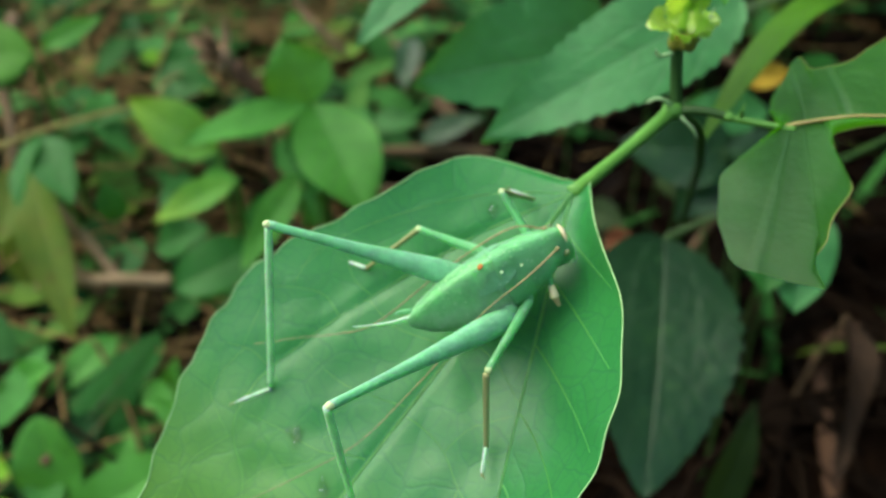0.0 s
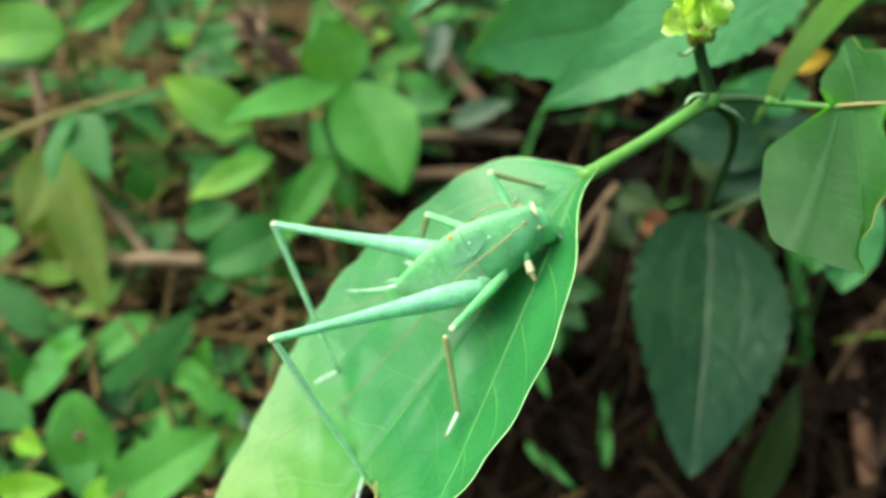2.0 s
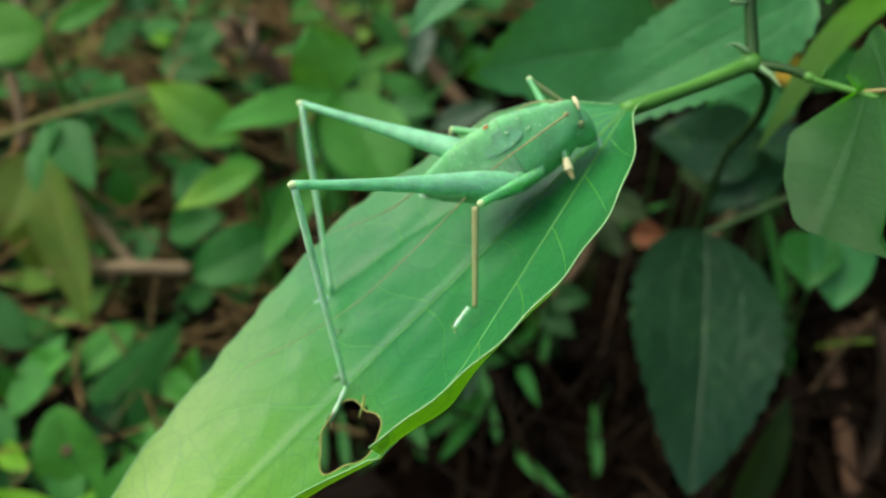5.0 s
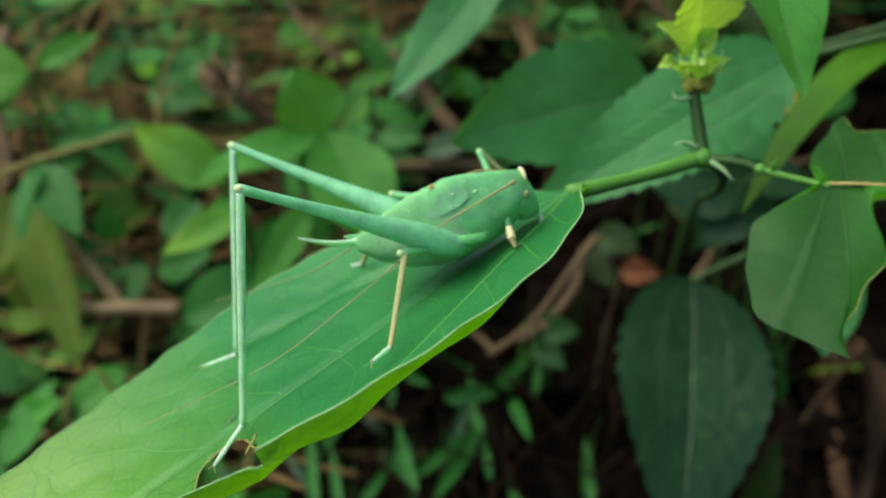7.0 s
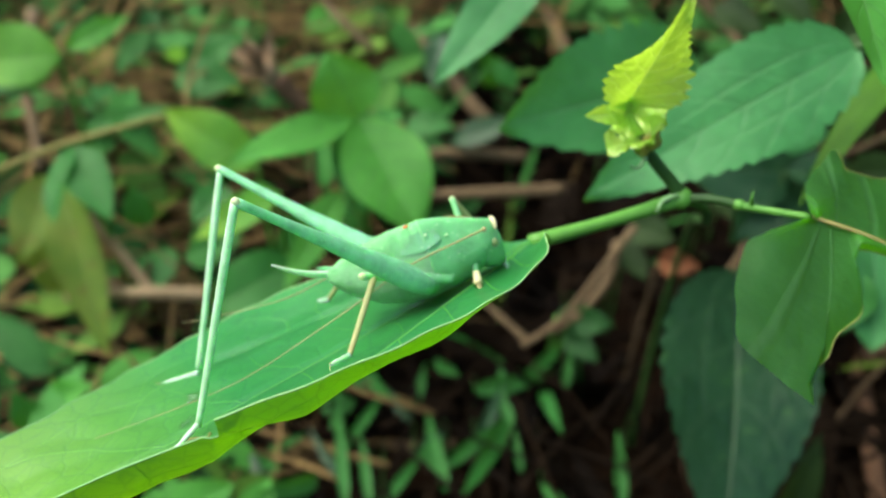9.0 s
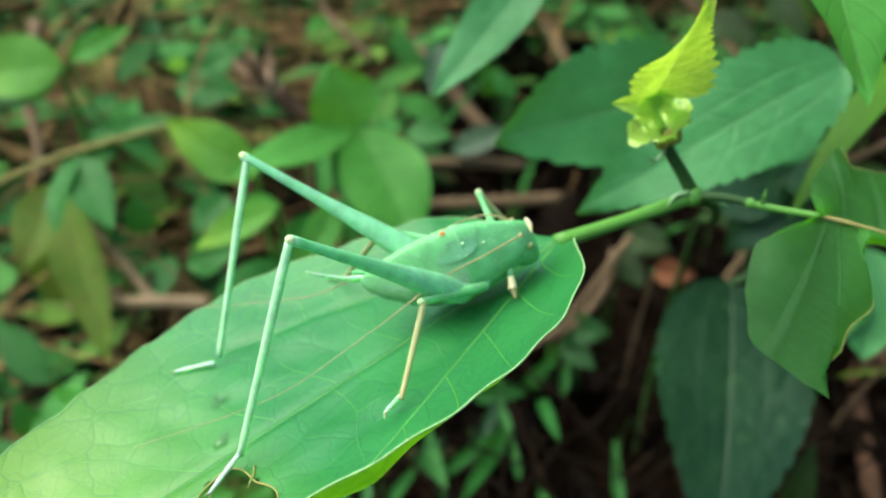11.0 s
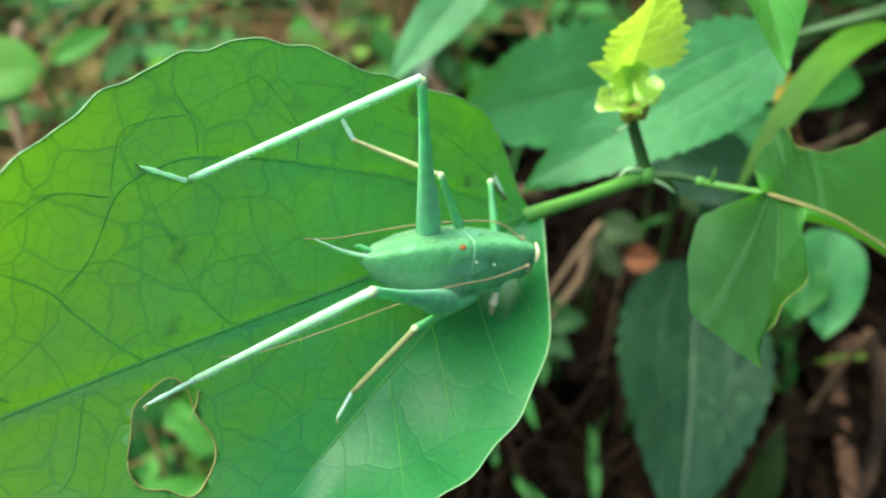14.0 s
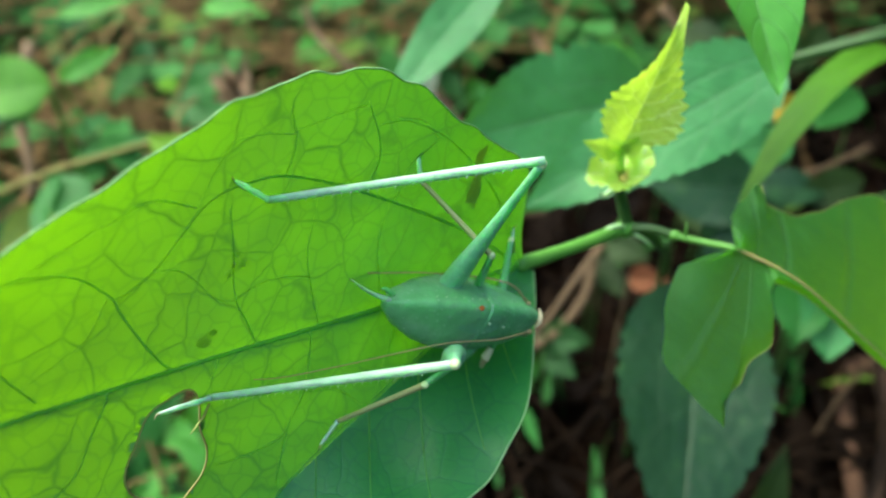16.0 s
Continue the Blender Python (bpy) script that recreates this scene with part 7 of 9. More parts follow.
p = thing("grass_shoot", "narrow green leaf above dark litter", "grass", (-0.0701, 0.3420, 0.0), "grass shoots in the litter")
leaf_on(p, (-0.0628, 0.2795, 0.0280), (-0.0449, 0.3102, 0.0340), 0.0046, MID_BLADE, (0.0, -0.82, 0.57), a=0.45, b=0.9, fold=0.3)
stalk_on(p, [(-0.0701, 0.3420, -0.0040), (-0.0654, 0.3108, 0.0154), (-0.0628, 0.2795, 0.0280)], 0.0006, 0.0004, STEM_DARK)

p = thing("grass_shoot", "narrow green leaf above dark litter", "grass", (-0.0328, 0.3541, 0.0), "grass shoots in the litter")
leaf_on(p, (-0.0320, 0.3034, 0.0280), (-0.0276, 0.3276, 0.0340), 0.0042, MID_BLADE, (0.0, -0.82, 0.57), a=0.45, b=0.9, fold=0.3)
stalk_on(p, [(-0.0328, 0.3541, -0.0040), (-0.0323, 0.3287, 0.0154), (-0.0320, 0.3034, 0.0280)], 0.0006, 0.0004, STEM_DARK)

p = thing("grass_shoot", "narrow green leaf above dark litter", "grass", (-0.0760, 0.3475, 0.0), "grass shoots in the litter")
leaf_on(p, (-0.0685, 0.2895, 0.0280), (-0.0620, 0.3229, 0.0340), 0.0039, MID_BLADE, (0.0, -0.82, 0.57), a=0.45, b=0.9, fold=0.3)
stalk_on(p, [(-0.0760, 0.3475, -0.0040), (-0.0712, 0.3185, 0.0154), (-0.0685, 0.2895, 0.0280)], 0.0006, 0.0004, STEM_DARK)

p = thing("grass_shoot", "narrow green leaf above dark litter", "grass", (-0.0348, 0.3503, 0.0), "grass shoots in the litter")
leaf_on(p, (-0.0337, 0.2959, 0.0280), (-0.0463, 0.3116, 0.0340), 0.0050, DARK_BLADE, (0.0, -0.82, 0.57), a=0.45, b=0.9, fold=0.3)
stalk_on(p, [(-0.0348, 0.3503, -0.0040), (-0.0341, 0.3231, 0.0154), (-0.0337, 0.2959, 0.0280)], 0.0006, 0.0004, STEM_DARK)

p = thing("grass_shoot", "narrow green leaf above dark litter", "grass", (-0.1059, 0.3271, 0.0), "grass shoots in the litter")
leaf_on(p, (-0.0889, 0.2533, 0.0280), (-0.1025, 0.2786, 0.0340), 0.0055, DARK_BLADE, (0.0, -0.82, 0.57), a=0.45, b=0.9, fold=0.3)
stalk_on(p, [(-0.1059, 0.3271, -0.0040), (-0.0949, 0.2902, 0.0154), (-0.0889, 0.2533, 0.0280)], 0.0006, 0.0004, STEM_DARK)

p = thing("grass_shoot", "narrow green leaf above dark litter", "grass", (0.0211, 0.3610, 0.0), "grass shoots in the litter")
leaf_on(p, (0.0167, 0.3193, 0.0280), (0.0417, 0.3454, 0.0340), 0.0063, MID_BLADE, (0.0, -0.82, 0.57), a=0.45, b=0.9, fold=0.3)
stalk_on(p, [(0.0211, 0.3610, -0.0040), (0.0182, 0.3402, 0.0154), (0.0167, 0.3193, 0.0280)], 0.0006, 0.0004, STEM_DARK)

p = thing("grass_shoot", "narrow green leaf above dark litter", "grass", (-0.1021, 0.3524, 0.0), "grass shoots in the litter")
leaf_on(p, (-0.0917, 0.2980, 0.0280), (-0.0950, 0.3150, 0.0340), 0.0049, MID_BLADE, (0.0, -0.82, 0.57), a=0.45, b=0.9, fold=0.3)
stalk_on(p, [(-0.1021, 0.3524, -0.0040), (-0.0954, 0.3252, 0.0154), (-0.0917, 0.2980, 0.0280)], 0.0006, 0.0004, STEM_DARK)

p = thing("grass_shoot", "narrow green leaf above dark litter", "grass", (-0.0495, 0.3255, 0.0), "grass shoots in the litter")
leaf_on(p, (-0.0445, 0.2520, 0.0280), (-0.0263, 0.2769, 0.0340), 0.0047, MID_BLADE, (0.0, -0.82, 0.57), a=0.45, b=0.9, fold=0.3)
stalk_on(p, [(-0.0495, 0.3255, -0.0040), (-0.0462, 0.2887, 0.0154), (-0.0445, 0.2520, 0.0280)], 0.0006, 0.0004, STEM_DARK)

p = thing("grass_shoot", "narrow green leaf above dark litter", "grass", (-0.0747, 0.3562, 0.0), "grass shoots in the litter")
leaf_on(p, (-0.0688, 0.3064, 0.0280), (-0.0700, 0.3366, 0.0340), 0.0066, MID_BLADE, (0.0, -0.82, 0.57), a=0.45, b=0.9, fold=0.3)
stalk_on(p, [(-0.0747, 0.3562, -0.0040), (-0.0708, 0.3313, 0.0154), (-0.0688, 0.3064, 0.0280)], 0.0006, 0.0004, STEM_DARK)

p = thing("weed", "light green leaf of a low weed in litter", "weed", (-0.1919, 0.3020, 0.0), "weeds in the background")
leaf_on(p, (-0.1919, 0.2920, 0.0413), (-0.1656, 0.2905, 0.0560), 0.0147, FRESH_BLADE, (-0.1, -0.6, 0.78))
stalk_on(p, [(-0.1919, 0.3020, -0.0040), (-0.1919, 0.2970, 0.0227), (-0.1919, 0.2920, 0.0413)], 0.0009, 0.0006, STEM)

p = thing("weed", "light green leaf of a low weed in litter", "weed", (-0.1918, 0.2962, 0.0), "weeds in the background")
leaf_on(p, (-0.1918, 0.2862, 0.0331), (-0.1995, 0.2886, 0.0540), 0.0147, MID_BLADE, (-0.1, -0.6, 0.78))
stalk_on(p, [(-0.1918, 0.2962, -0.0040), (-0.1918, 0.2912, 0.0182), (-0.1918, 0.2862, 0.0331)], 0.0009, 0.0006, STEM)

p = thing("weed", "light green leaf of a low weed in litter", "weed", (-0.1322, 0.3028, 0.0), "weeds in the background")
leaf_on(p, (-0.1322, 0.2928, 0.0414), (-0.1120, 0.2787, 0.0383), 0.0135, FRESH_BLADE, (-0.1, -0.6, 0.78))
stalk_on(p, [(-0.1322, 0.3028, -0.0040), (-0.1322, 0.2978, 0.0228), (-0.1322, 0.2928, 0.0414)], 0.0009, 0.0006, STEM)

p = thing("weed", "light green leaf of a low weed in litter", "weed", (-0.1432, 0.2728, 0.0), "weeds in the background")
leaf_on(p, (-0.1380, 0.2525, 0.0280), (-0.1281, 0.2671, 0.0395), 0.0141, FRESH_BLADE, (-0.1, -0.6, 0.78))
stalk_on(p, [(-0.1432, 0.2728, -0.0040), (-0.1398, 0.2626, 0.0154), (-0.1380, 0.2525, 0.0280)], 0.0009, 0.0006, STEM)

p = thing("weed", "light green leaf of a low weed in litter", "weed", (-0.1919, 0.2707, 0.0), "weeds in the background")
leaf_on(p, (-0.1919, 0.2607, 0.0316), (-0.1740, 0.2464, 0.0340), 0.0105, LIME_BLADE, (-0.1, -0.6, 0.78))
stalk_on(p, [(-0.1919, 0.2707, -0.0040), (-0.1919, 0.2657, 0.0174), (-0.1919, 0.2607, 0.0316)], 0.0009, 0.0006, STEM)

p = thing("weed", "light green leaf of a low weed in litter", "weed", (-0.1043, 0.2678, 0.0), "weeds in the background")
leaf_on(p, (-0.0982, 0.2412, 0.0280), (-0.0896, 0.2602, 0.0340), 0.0139, FRESH_BLADE, (-0.1, -0.6, 0.78))
stalk_on(p, [(-0.1043, 0.2678, -0.0040), (-0.1003, 0.2545, 0.0154), (-0.0982, 0.2412, 0.0280)], 0.0009, 0.0006, STEM)


def motions():
    def key(thing_, rows):
        walk(thing_, [(t, pose(*p)) for t, *p in rows])

    key(plant, [
        (0, 0.04134, 0.14843, 0.24664, 0, -0, 0), (0.5, 0.03878, 0.14551, 0.23908, 0, -0, 0),
        (1, 0.03614, 0.14301, 0.23994, 0, -0, 0), (1.5, 0.03293, 0.14059, 0.24075, 0, -0, 0),
        (2, 0.03382, 0.14428, 0.24247, 0, -0, 0), (2.5, 0.0301, 0.14302, 0.2439, 0, -0, 0),
        (3, 0.0286, 0.14527, 0.24504, 0, -0, 0), (3.5, 0.02903, 0.14464, 0.2465, 0, -0, 0),
        (6, 0.03936, 0.15464, 0.25748, 0, -0, 0), (6.2, 0.03757, 0.15492, 0.2557, 0, -0, 0),
        (6.5, 0.03486, 0.15358, 0.25524, 0, -0, 0), (7, 0.03251, 0.15214, 0.25419, 0, -0, 0),
        (7.5, 0.02843, 0.1514, 0.24989, 0, -0, 0), (8, 0.02068, 0.1526, 0.24261, 0, -0, 0),
        (8.5, 0.01845, 0.15175, 0.24343, 0, -0, 0), (9, 0.01863, 0.15317, 0.24278, 0, -0, 0),
        (11.5, 0.02248, 0.15385, 0.24682, 0, -0, 0), (12, 0.02119, 0.15218, 0.24572, 0, -0, 0),
        (12.5, 0.02515, 0.15157, 0.24308, 0, -0, 0), (13, 0.0242, 0.15045, 0.24071, 0, -0, 0),
        (13.6, 0.02461, 0.15154, 0.24216, 0, -0, 0), (14, 0.0268, 0.15235, 0.24489, 0, -0, 0),
        (14.5, 0.02702, 0.15376, 0.24329, 0, -0, 0), (14.9, 0.02335, 0.15334, 0.23985, 0, -0, 0),
        (15.5, 0.02061, 0.14885, 0.23817, 0, -0, 0), (16, 0.0255, 0.15424, 0.23719, 0, -0, 0)])
    key(big_leaf, [
        (0, -0.02006, -0.02025, -0.00533, -16.11, 34.49, -137.65), (0.5, -0.02058, -0.0196, -0.00579, -14.03, 39.34, -140.2),
        (1, -0.02118, -0.01841, -0.0073, -8.62, 43.43, -146.1), (1.5, -0.02216, -0.01473, -0.01152, 10.66, 46.46, -144.3),
        (2, -0.02356, -0.01533, -0.00715, 10.81, 44.68, -146.33), (2.5, -0.0247, -0.01355, -0.00686, -0.06, 41.06, -149.23),
        (3, -0.0251, -0.01309, -0.00631, -5, 41.71, -150.15), (3.5, -0.02518, -0.0126, -0.00695, 0.16, 43.97, -151.06),
        (6, -0.02311, -0.01704, 0.0041, 23.81, 20.91, -145.13), (6.2, -0.02298, -0.01706, 0.00468, 24.5, 19.46, -145.07),
        (6.5, -0.02355, -0.01653, 0.00368, 26.33, 18.05, -145.68), (7, -0.02523, -0.01415, 0.00204, 25.94, 14.9, -145.1),
        (7.5, -0.02565, -0.01353, -0.00044, 26.25, 13.04, -144.7), (8, -0.02635, -0.01208, -0.00069, 28.78, 7.36, -144.51),
        (8.5, -0.02713, -0.01008, -0.00182, 29.82, 5.17, -143.81), (9, -0.02719, -0.00976, -0.00252, 30.79, 5.95, -144.24),
        (11.5, -0.02536, -0.01407, -0.00021, 1.78, 11.59, -143.18), (12, -0.02679, -0.01029, -0.00419, -20.68, 8.79, -144.99),
        (12.5, -0.02563, -0.01309, -0.00353, -32.72, 5.41, -143.21), (13, -0.02408, -0.01613, -0.00089, -40.59, 0.33, -140.49),
        (13.6, -0.02317, -0.01739, 0.00126, -55.48, -3.75, -141.37), (14, -0.02367, -0.01658, 0.00239, -61.54, -6.46, -140.58),
        (14.5, -0.02302, -0.01746, 0.00249, -71.71, -9.4, -138.76), (14.9, -0.02215, -0.01828, 0.00403, -75.88, -12.57, -137.27),
        (15.5, -0.02158, -0.01865, 0.00522, -83.66, -16.53, -133.82), (16, -0.02179, -0.01851, 0.00485, -85.88, -16.47, -133.86)])
    key(flap, [
        (0, 0, 0, 0, 20.45, 8.49, 2.65), (0.5, 0, 0, 0, 16.87, 7.11, 1.98),
        (1, 0, 0, 0, 13.32, 5.68, 1.39), (1.5, 0, 0, 0, 3.94, 1.72, 0.27),
        (2, 0, 0, 0, 6.5, 2.82, 0.51), (2.5, 0, 0, 0, 9.06, 3.91, 0.8),
        (3, 0, 0, 0, 8.33, 3.6, 0.72), (3.5, 0, 0, 0, 7.61, 3.29, 0.63),
        (6, 0, 0, 0, 0.72, 0.32, 0.04), (6.2, 0, 0, 0, 0.3, 0.13, 0.02),
        (6.5, 0, 0, 0, -0.33, -0.15, -0.02), (7, 0, 0, 0, -1.38, -0.61, -0.07),
        (7.5, 0, 0, 0, -2.48, -1.09, -0.11), (8, 0, 0, 0, -3.57, -1.57, -0.15),
        (8.5, 0, 0, 0, -5.37, -2.37, -0.18), (9, 0, 0, 0, -7.17, -3.16, -0.19),
        (11.5, 0, 0, 0, 17.73, 7.44, 2.13), (12, 0, 0, 0, 28.16, 11.29, 4.38),
        (12.5, 0, 0, 0, 27.2, 10.96, 4.15), (13, 0, 0, 0, 29.36, 11.7, 4.69),
        (13.6, 0, 0, 0, 29.88, 11.87, 4.82), (14, 0, 0, 0, 38.19, 14.46, 7.14),
        (14.5, 0, 0, 0, 34.53, 13.37, 6.07), (14.9, 0, 0, 0, 38.62, 14.59, 7.27),
        (15.5, 0, 0, 0, 44.84, 16.25, 9.24), (16, 0, 0, 0, 45.77, 16.47, 9.55)])
    key(petiole, [
        (0, 0, 0, 0, 100.59, -0, -44.73), (0.5, 0, 0, 0, 101.52, -0, -46.4),
        (1, 0, 0, 0, 104.59, -0, -49.01), (1.5, 0, 0, 0, 113.41, -0, -56.39),
        (2, 0, 0, 0, 104.27, -0, -56.95), (2.5, 0, 0, 0, 103.69, -0, -61.25),
        (3, 0, 0, 0, 102.57, -0, -62.46), (3.5, 0, 0, 0, 103.86, -0, -63.41),
        (6, 0, 0, 0, 81.88, -0, -53.6), (6.2, 0, 0, 0, 80.7, -0, -53.42),
        (6.5, 0, 0, 0, 82.71, -0, -54.94), (7, 0, 0, 0, 85.98, -0, -60.72),
        (7.5, 0, 0, 0, 90.87, -0, -62.19), (8, 0, 0, 0, 91.37, -0, -65.37),
        (8.5, 0, 0, 0, 93.59, -0, -69.62), (9, 0, 0, 0, 94.98, -0, -70.26),
        (11.5, 0, 0, 0, 90.41, -0, -60.97), (12, 0, 0, 0, 98.3, -0, -69),
        (12.5, 0, 0, 0, 97, -0, -62.94), (13, 0, 0, 0, 91.76, -0, -56.19),
        (13.6, 0, 0, 0, 87.51, -0, -53.12), (14, 0, 0, 0, 85.27, -0, -54.99),
        (14.5, 0, 0, 0, 85.07, -0, -52.82), (14.9, 0, 0, 0, 82.01, -0, -50.46),
        (15.5, 0, 0, 0, 79.62, -0, -49.16), (16, 0, 0, 0, 80.37, -0, -49.66)])
    key(chewed_leaf, [
        (0, 0.01644, -0.00883, 0.00113, 42.09, -17.23, -1.89), (0.5, 0.01803, -0.00796, 0.00361, 44.75, -10.49, -0.87),
        (1, 0.01798, -0.00751, 0.00332, 45.79, -10.13, -1.37), (1.5, 0.01878, -0.00756, 0.00333, 45.42, -8.51, -2.08),
        (2, 0.01816, -0.0071, 0.00246, 44.9, -11.81, -3.07), (2.5, 0.01976, -0.00536, 0.00068, 47.17, -9.99, -4.71),
        (3, 0.01915, -0.00644, 0.0013, 45.11, -11.57, -6.47), (3.5, 0.01861, -0.00569, 0.00108, 45, -12.44, -6.67),
        (6, 0.01339, -0.01218, -0.00089, 38.13, -12.83, -5.64), (6.2, 0.01541, -0.01085, 0.0003, 37.07, -12.52, -5.43),
        (6.5, 0.01629, -0.0107, 0.00066, 38.04, -14.14, -6.29), (7, 0.01712, -0.00971, 0.00064, 40.12, -8.05, -5.79),
        (7.5, 0.01754, -0.00983, 0.00185, 42.31, -3.32, -5.27), (8, 0.01843, -0.01069, 0.00387, 47.21, 9.1, -2.26),
        (8.5, 0.01832, -0.01003, 0.00333, 47.86, 12.42, -1.26), (9, 0.01852, -0.01099, 0.00387, 47.01, 12.99, -2.11),
        (11.5, 0.0189, -0.0092, 0.00215, 46.44, 7.81, -1.87), (12, 0.01794, -0.0103, 0.00322, 46.01, 12.56, -2.01),
        (12.5, 0.01703, -0.01097, 0.00446, 46, 9.29, -1.48), (13, 0.01806, -0.01077, 0.00498, 47.82, 11.95, -0.22),
        (13.6, 0.01867, -0.00962, 0.00292, 49.5, 13.58, 0.64), (14, 0.01857, -0.00844, 0.00143, 49.43, 12.55, -0.42),
        (14.5, 0.01773, -0.01065, 0.00252, 49.77, 15.61, 0.48), (14.9, 0.0186, -0.01114, 0.00323, 52.25, 20.04, 2.06),
        (15.5, 0.01757, -0.01339, 0.00495, 52.88, 23.85, 2.82), (16, 0.01714, -0.01223, 0.00363, 52.27, 23.87, 3.17)])
    key(twig, [
        (0, 0, 0, 0, 86.52, -0, 61.76), (0.5, 0, 0, 0, 79.62, -0, 66.17),
        (1, 0, 0, 0, 80.34, -0, 67.34), (1.5, 0, 0, 0, 80.66, -0, 68.08),
        (2, 0, 0, 0, 82.82, -0, 68.66), (2.5, 0, 0, 0, 88.09, -0, 74.82),
        (3, 0, 0, 0, 86.31, -0, 71.41), (3.5, 0, 0, 0, 86.84, -0, 72.99),
        (6, 0, 0, 0, 92.81, -0, 47.72), (6.2, 0, 0, 0, 89.07, -0, 54.86),
        (6.5, 0, 0, 0, 88.07, -0, 56.7), (7, 0, 0, 0, 88.13, -0, 60.44),
        (7.5, 0, 0, 0, 84.74, -0, 60.73), (8, 0, 0, 0, 79.7, -0, 59.88),
        (8.5, 0, 0, 0, 80.95, -0, 61.3), (9, 0, 0, 0, 79.81, -0, 59.3),
        (11.5, 0, 0, 0, 84.16, -0, 64.03), (12, 0, 0, 0, 81.14, -0, 60.14),
        (12.5, 0, 0, 0, 77.57, -0, 57.22), (13, 0, 0, 0, 76.67, -0, 59.19),
        (13.6, 0, 0, 0, 82.08, -0, 62.74), (14, 0, 0, 0, 85.99, -0, 65.56),
        (14.5, 0, 0, 0, 83.06, -0, 59.01), (14.9, 0, 0, 0, 81.54, -0, 59.08),
        (15.5, 0, 0, 0, 77.37, -0, 52.7), (16, 0, 0, 0, 80.23, -0, 54.5)])
    key(shoot, [
        (0, 0, 0, 0, 81.05, -0, 0), (0.5, 0, 0, 0, 95.29, -4.64, 4.04),
        (1, 0, 0, 0, 92.91, -8.44, 6.96), (1.5, 0, 0, 0, 99.94, -22.89, 18.08),
        (2, 0, 0, 0, 81.95, -16.05, 12.35), (2.5, 0, 0, 0, 53.4, -17.76, 12.31),
        (3, 0, 0, 0, 53.69, -13.17, 8.04), (3.5, 0, 0, 0, 52.48, -16.83, 10.69),
        (6, -0, 0, 0, 53.15, 9.05, -8.34), (6.2, -0, 0, 0, 53.38, 3.1, -3.36),
        (6.5, -0, 0, 0, 54.04, 1.44, -2.88), (7, 0, 0, -0, 53.54, -3.98, 0.93),
        (7.5, 0, 0, 0, 70.82, -11.32, 6.74), (8, 0, 0, 0, 75.52, -22.4, 16.19),
        (8.5, 0, 0, 0, 61.59, -30.65, 24.59), (9, 0, 0, -0, 64.38, -30.14, 25.01),
        (11.5, 0, 0, 0, 70.9, -24.61, 19.04), (12, 0, 0, 0, 67.69, -28.82, 23.4),
        (12.5, 0, 0, 0, 87.01, -22.59, 17.05), (13, 0, 0, 0, 94.97, -23.2, 17.66),
        (13.6, 0, -0, 0, 92.35, -13.81, 9.95), (14, 0, 0, -0, 76.56, -13.31, 9.53),
        (14.5, 0, 0, -0, 84.27, -14.04, 10.42), (14.9, 0, 0, 0, 88.39, -13.3, 9.17),
        (15.5, 0, 0, 0, 95.11, -9.81, 6.18), (16, 0, 0, -0, 94.81, -11.78, 8.79)])
    key(young_tip, [
        (0, 0.0008, 0.00171, 0.02048, -141.95, -44.07, -98.92), (0.5, -0.0006, -0.00343, 0.02027, -139.19, -29.28, -95.96),
        (1, -0.00188, -0.00279, 0.02029, -134.36, -30.85, -95.74), (1.5, -0.00511, -0.00695, 0.01867, -120.78, -20.57, -88.63),
        (2, -0.00508, 0.00031, 0.01993, -121.61, -38.83, -100), (2.5, -0.00678, 0.0098, 0.01677, -94.15, -60.05, -129.88),
        (3, -0.00468, 0.01038, 0.01713, -100.91, -63.36, -128.12), (3.5, -0.00623, 0.01032, 0.01667, -93.88, -61.33, -132.01),
        (6, 0.00508, 0.01047, 0.01696, -157.92, -72.29, -90.98), (6.2, 0.00238, 0.0109, 0.01728, -138.55, -71.86, -104.48),
        (6.5, 0.00178, 0.01075, 0.01745, -133.99, -70.83, -108.35), (7, -0.00059, 0.01097, 0.01739, -118.73, -69.19, -118.9),
        (7.5, -0.00371, 0.00492, 0.01963, -121.57, -50.63, -108.28), (8, -0.00772, 0.00159, 0.019, -169.19, -63.81, -82.95),
        (8.5, -0.01157, 0.00398, 0.01653, 163.38, -63.28, -64.63), (9, -0.01125, 0.00304, 0.01695, 159.54, -62.84, -61.61),
        (11.5, -0.00886, 0.00254, 0.01839, -179.66, -59.37, -75.24), (12, -0.01054, 0.00241, 0.0175, 168.63, -61.44, -67.71),
        (12.5, -0.00672, -0.00251, 0.01928, -174.81, -71.76, -79.21), (13, -0.00592, -0.00532, 0.01897, 130.39, -79.27, -30),
        (13.6, -0.00363, -0.00301, 0.02002, -167.35, -66.03, -83.9), (14, -0.00439, 0.00262, 0.01993, 176.67, -66.91, -74.42),
        (14.5, -0.00424, -0.00022, 0.02013, 179.89, -59.52, -74.58), (14.9, -0.00375, -0.00154, 0.02017, 147.57, -69.88, -49.55),
        (15.5, -0.00229, -0.00359, 0.02012, 60.79, -65.13, 35.17), (16, -0.00283, -0.00369, 0.02004, 129.5, -71.86, -32.12)])
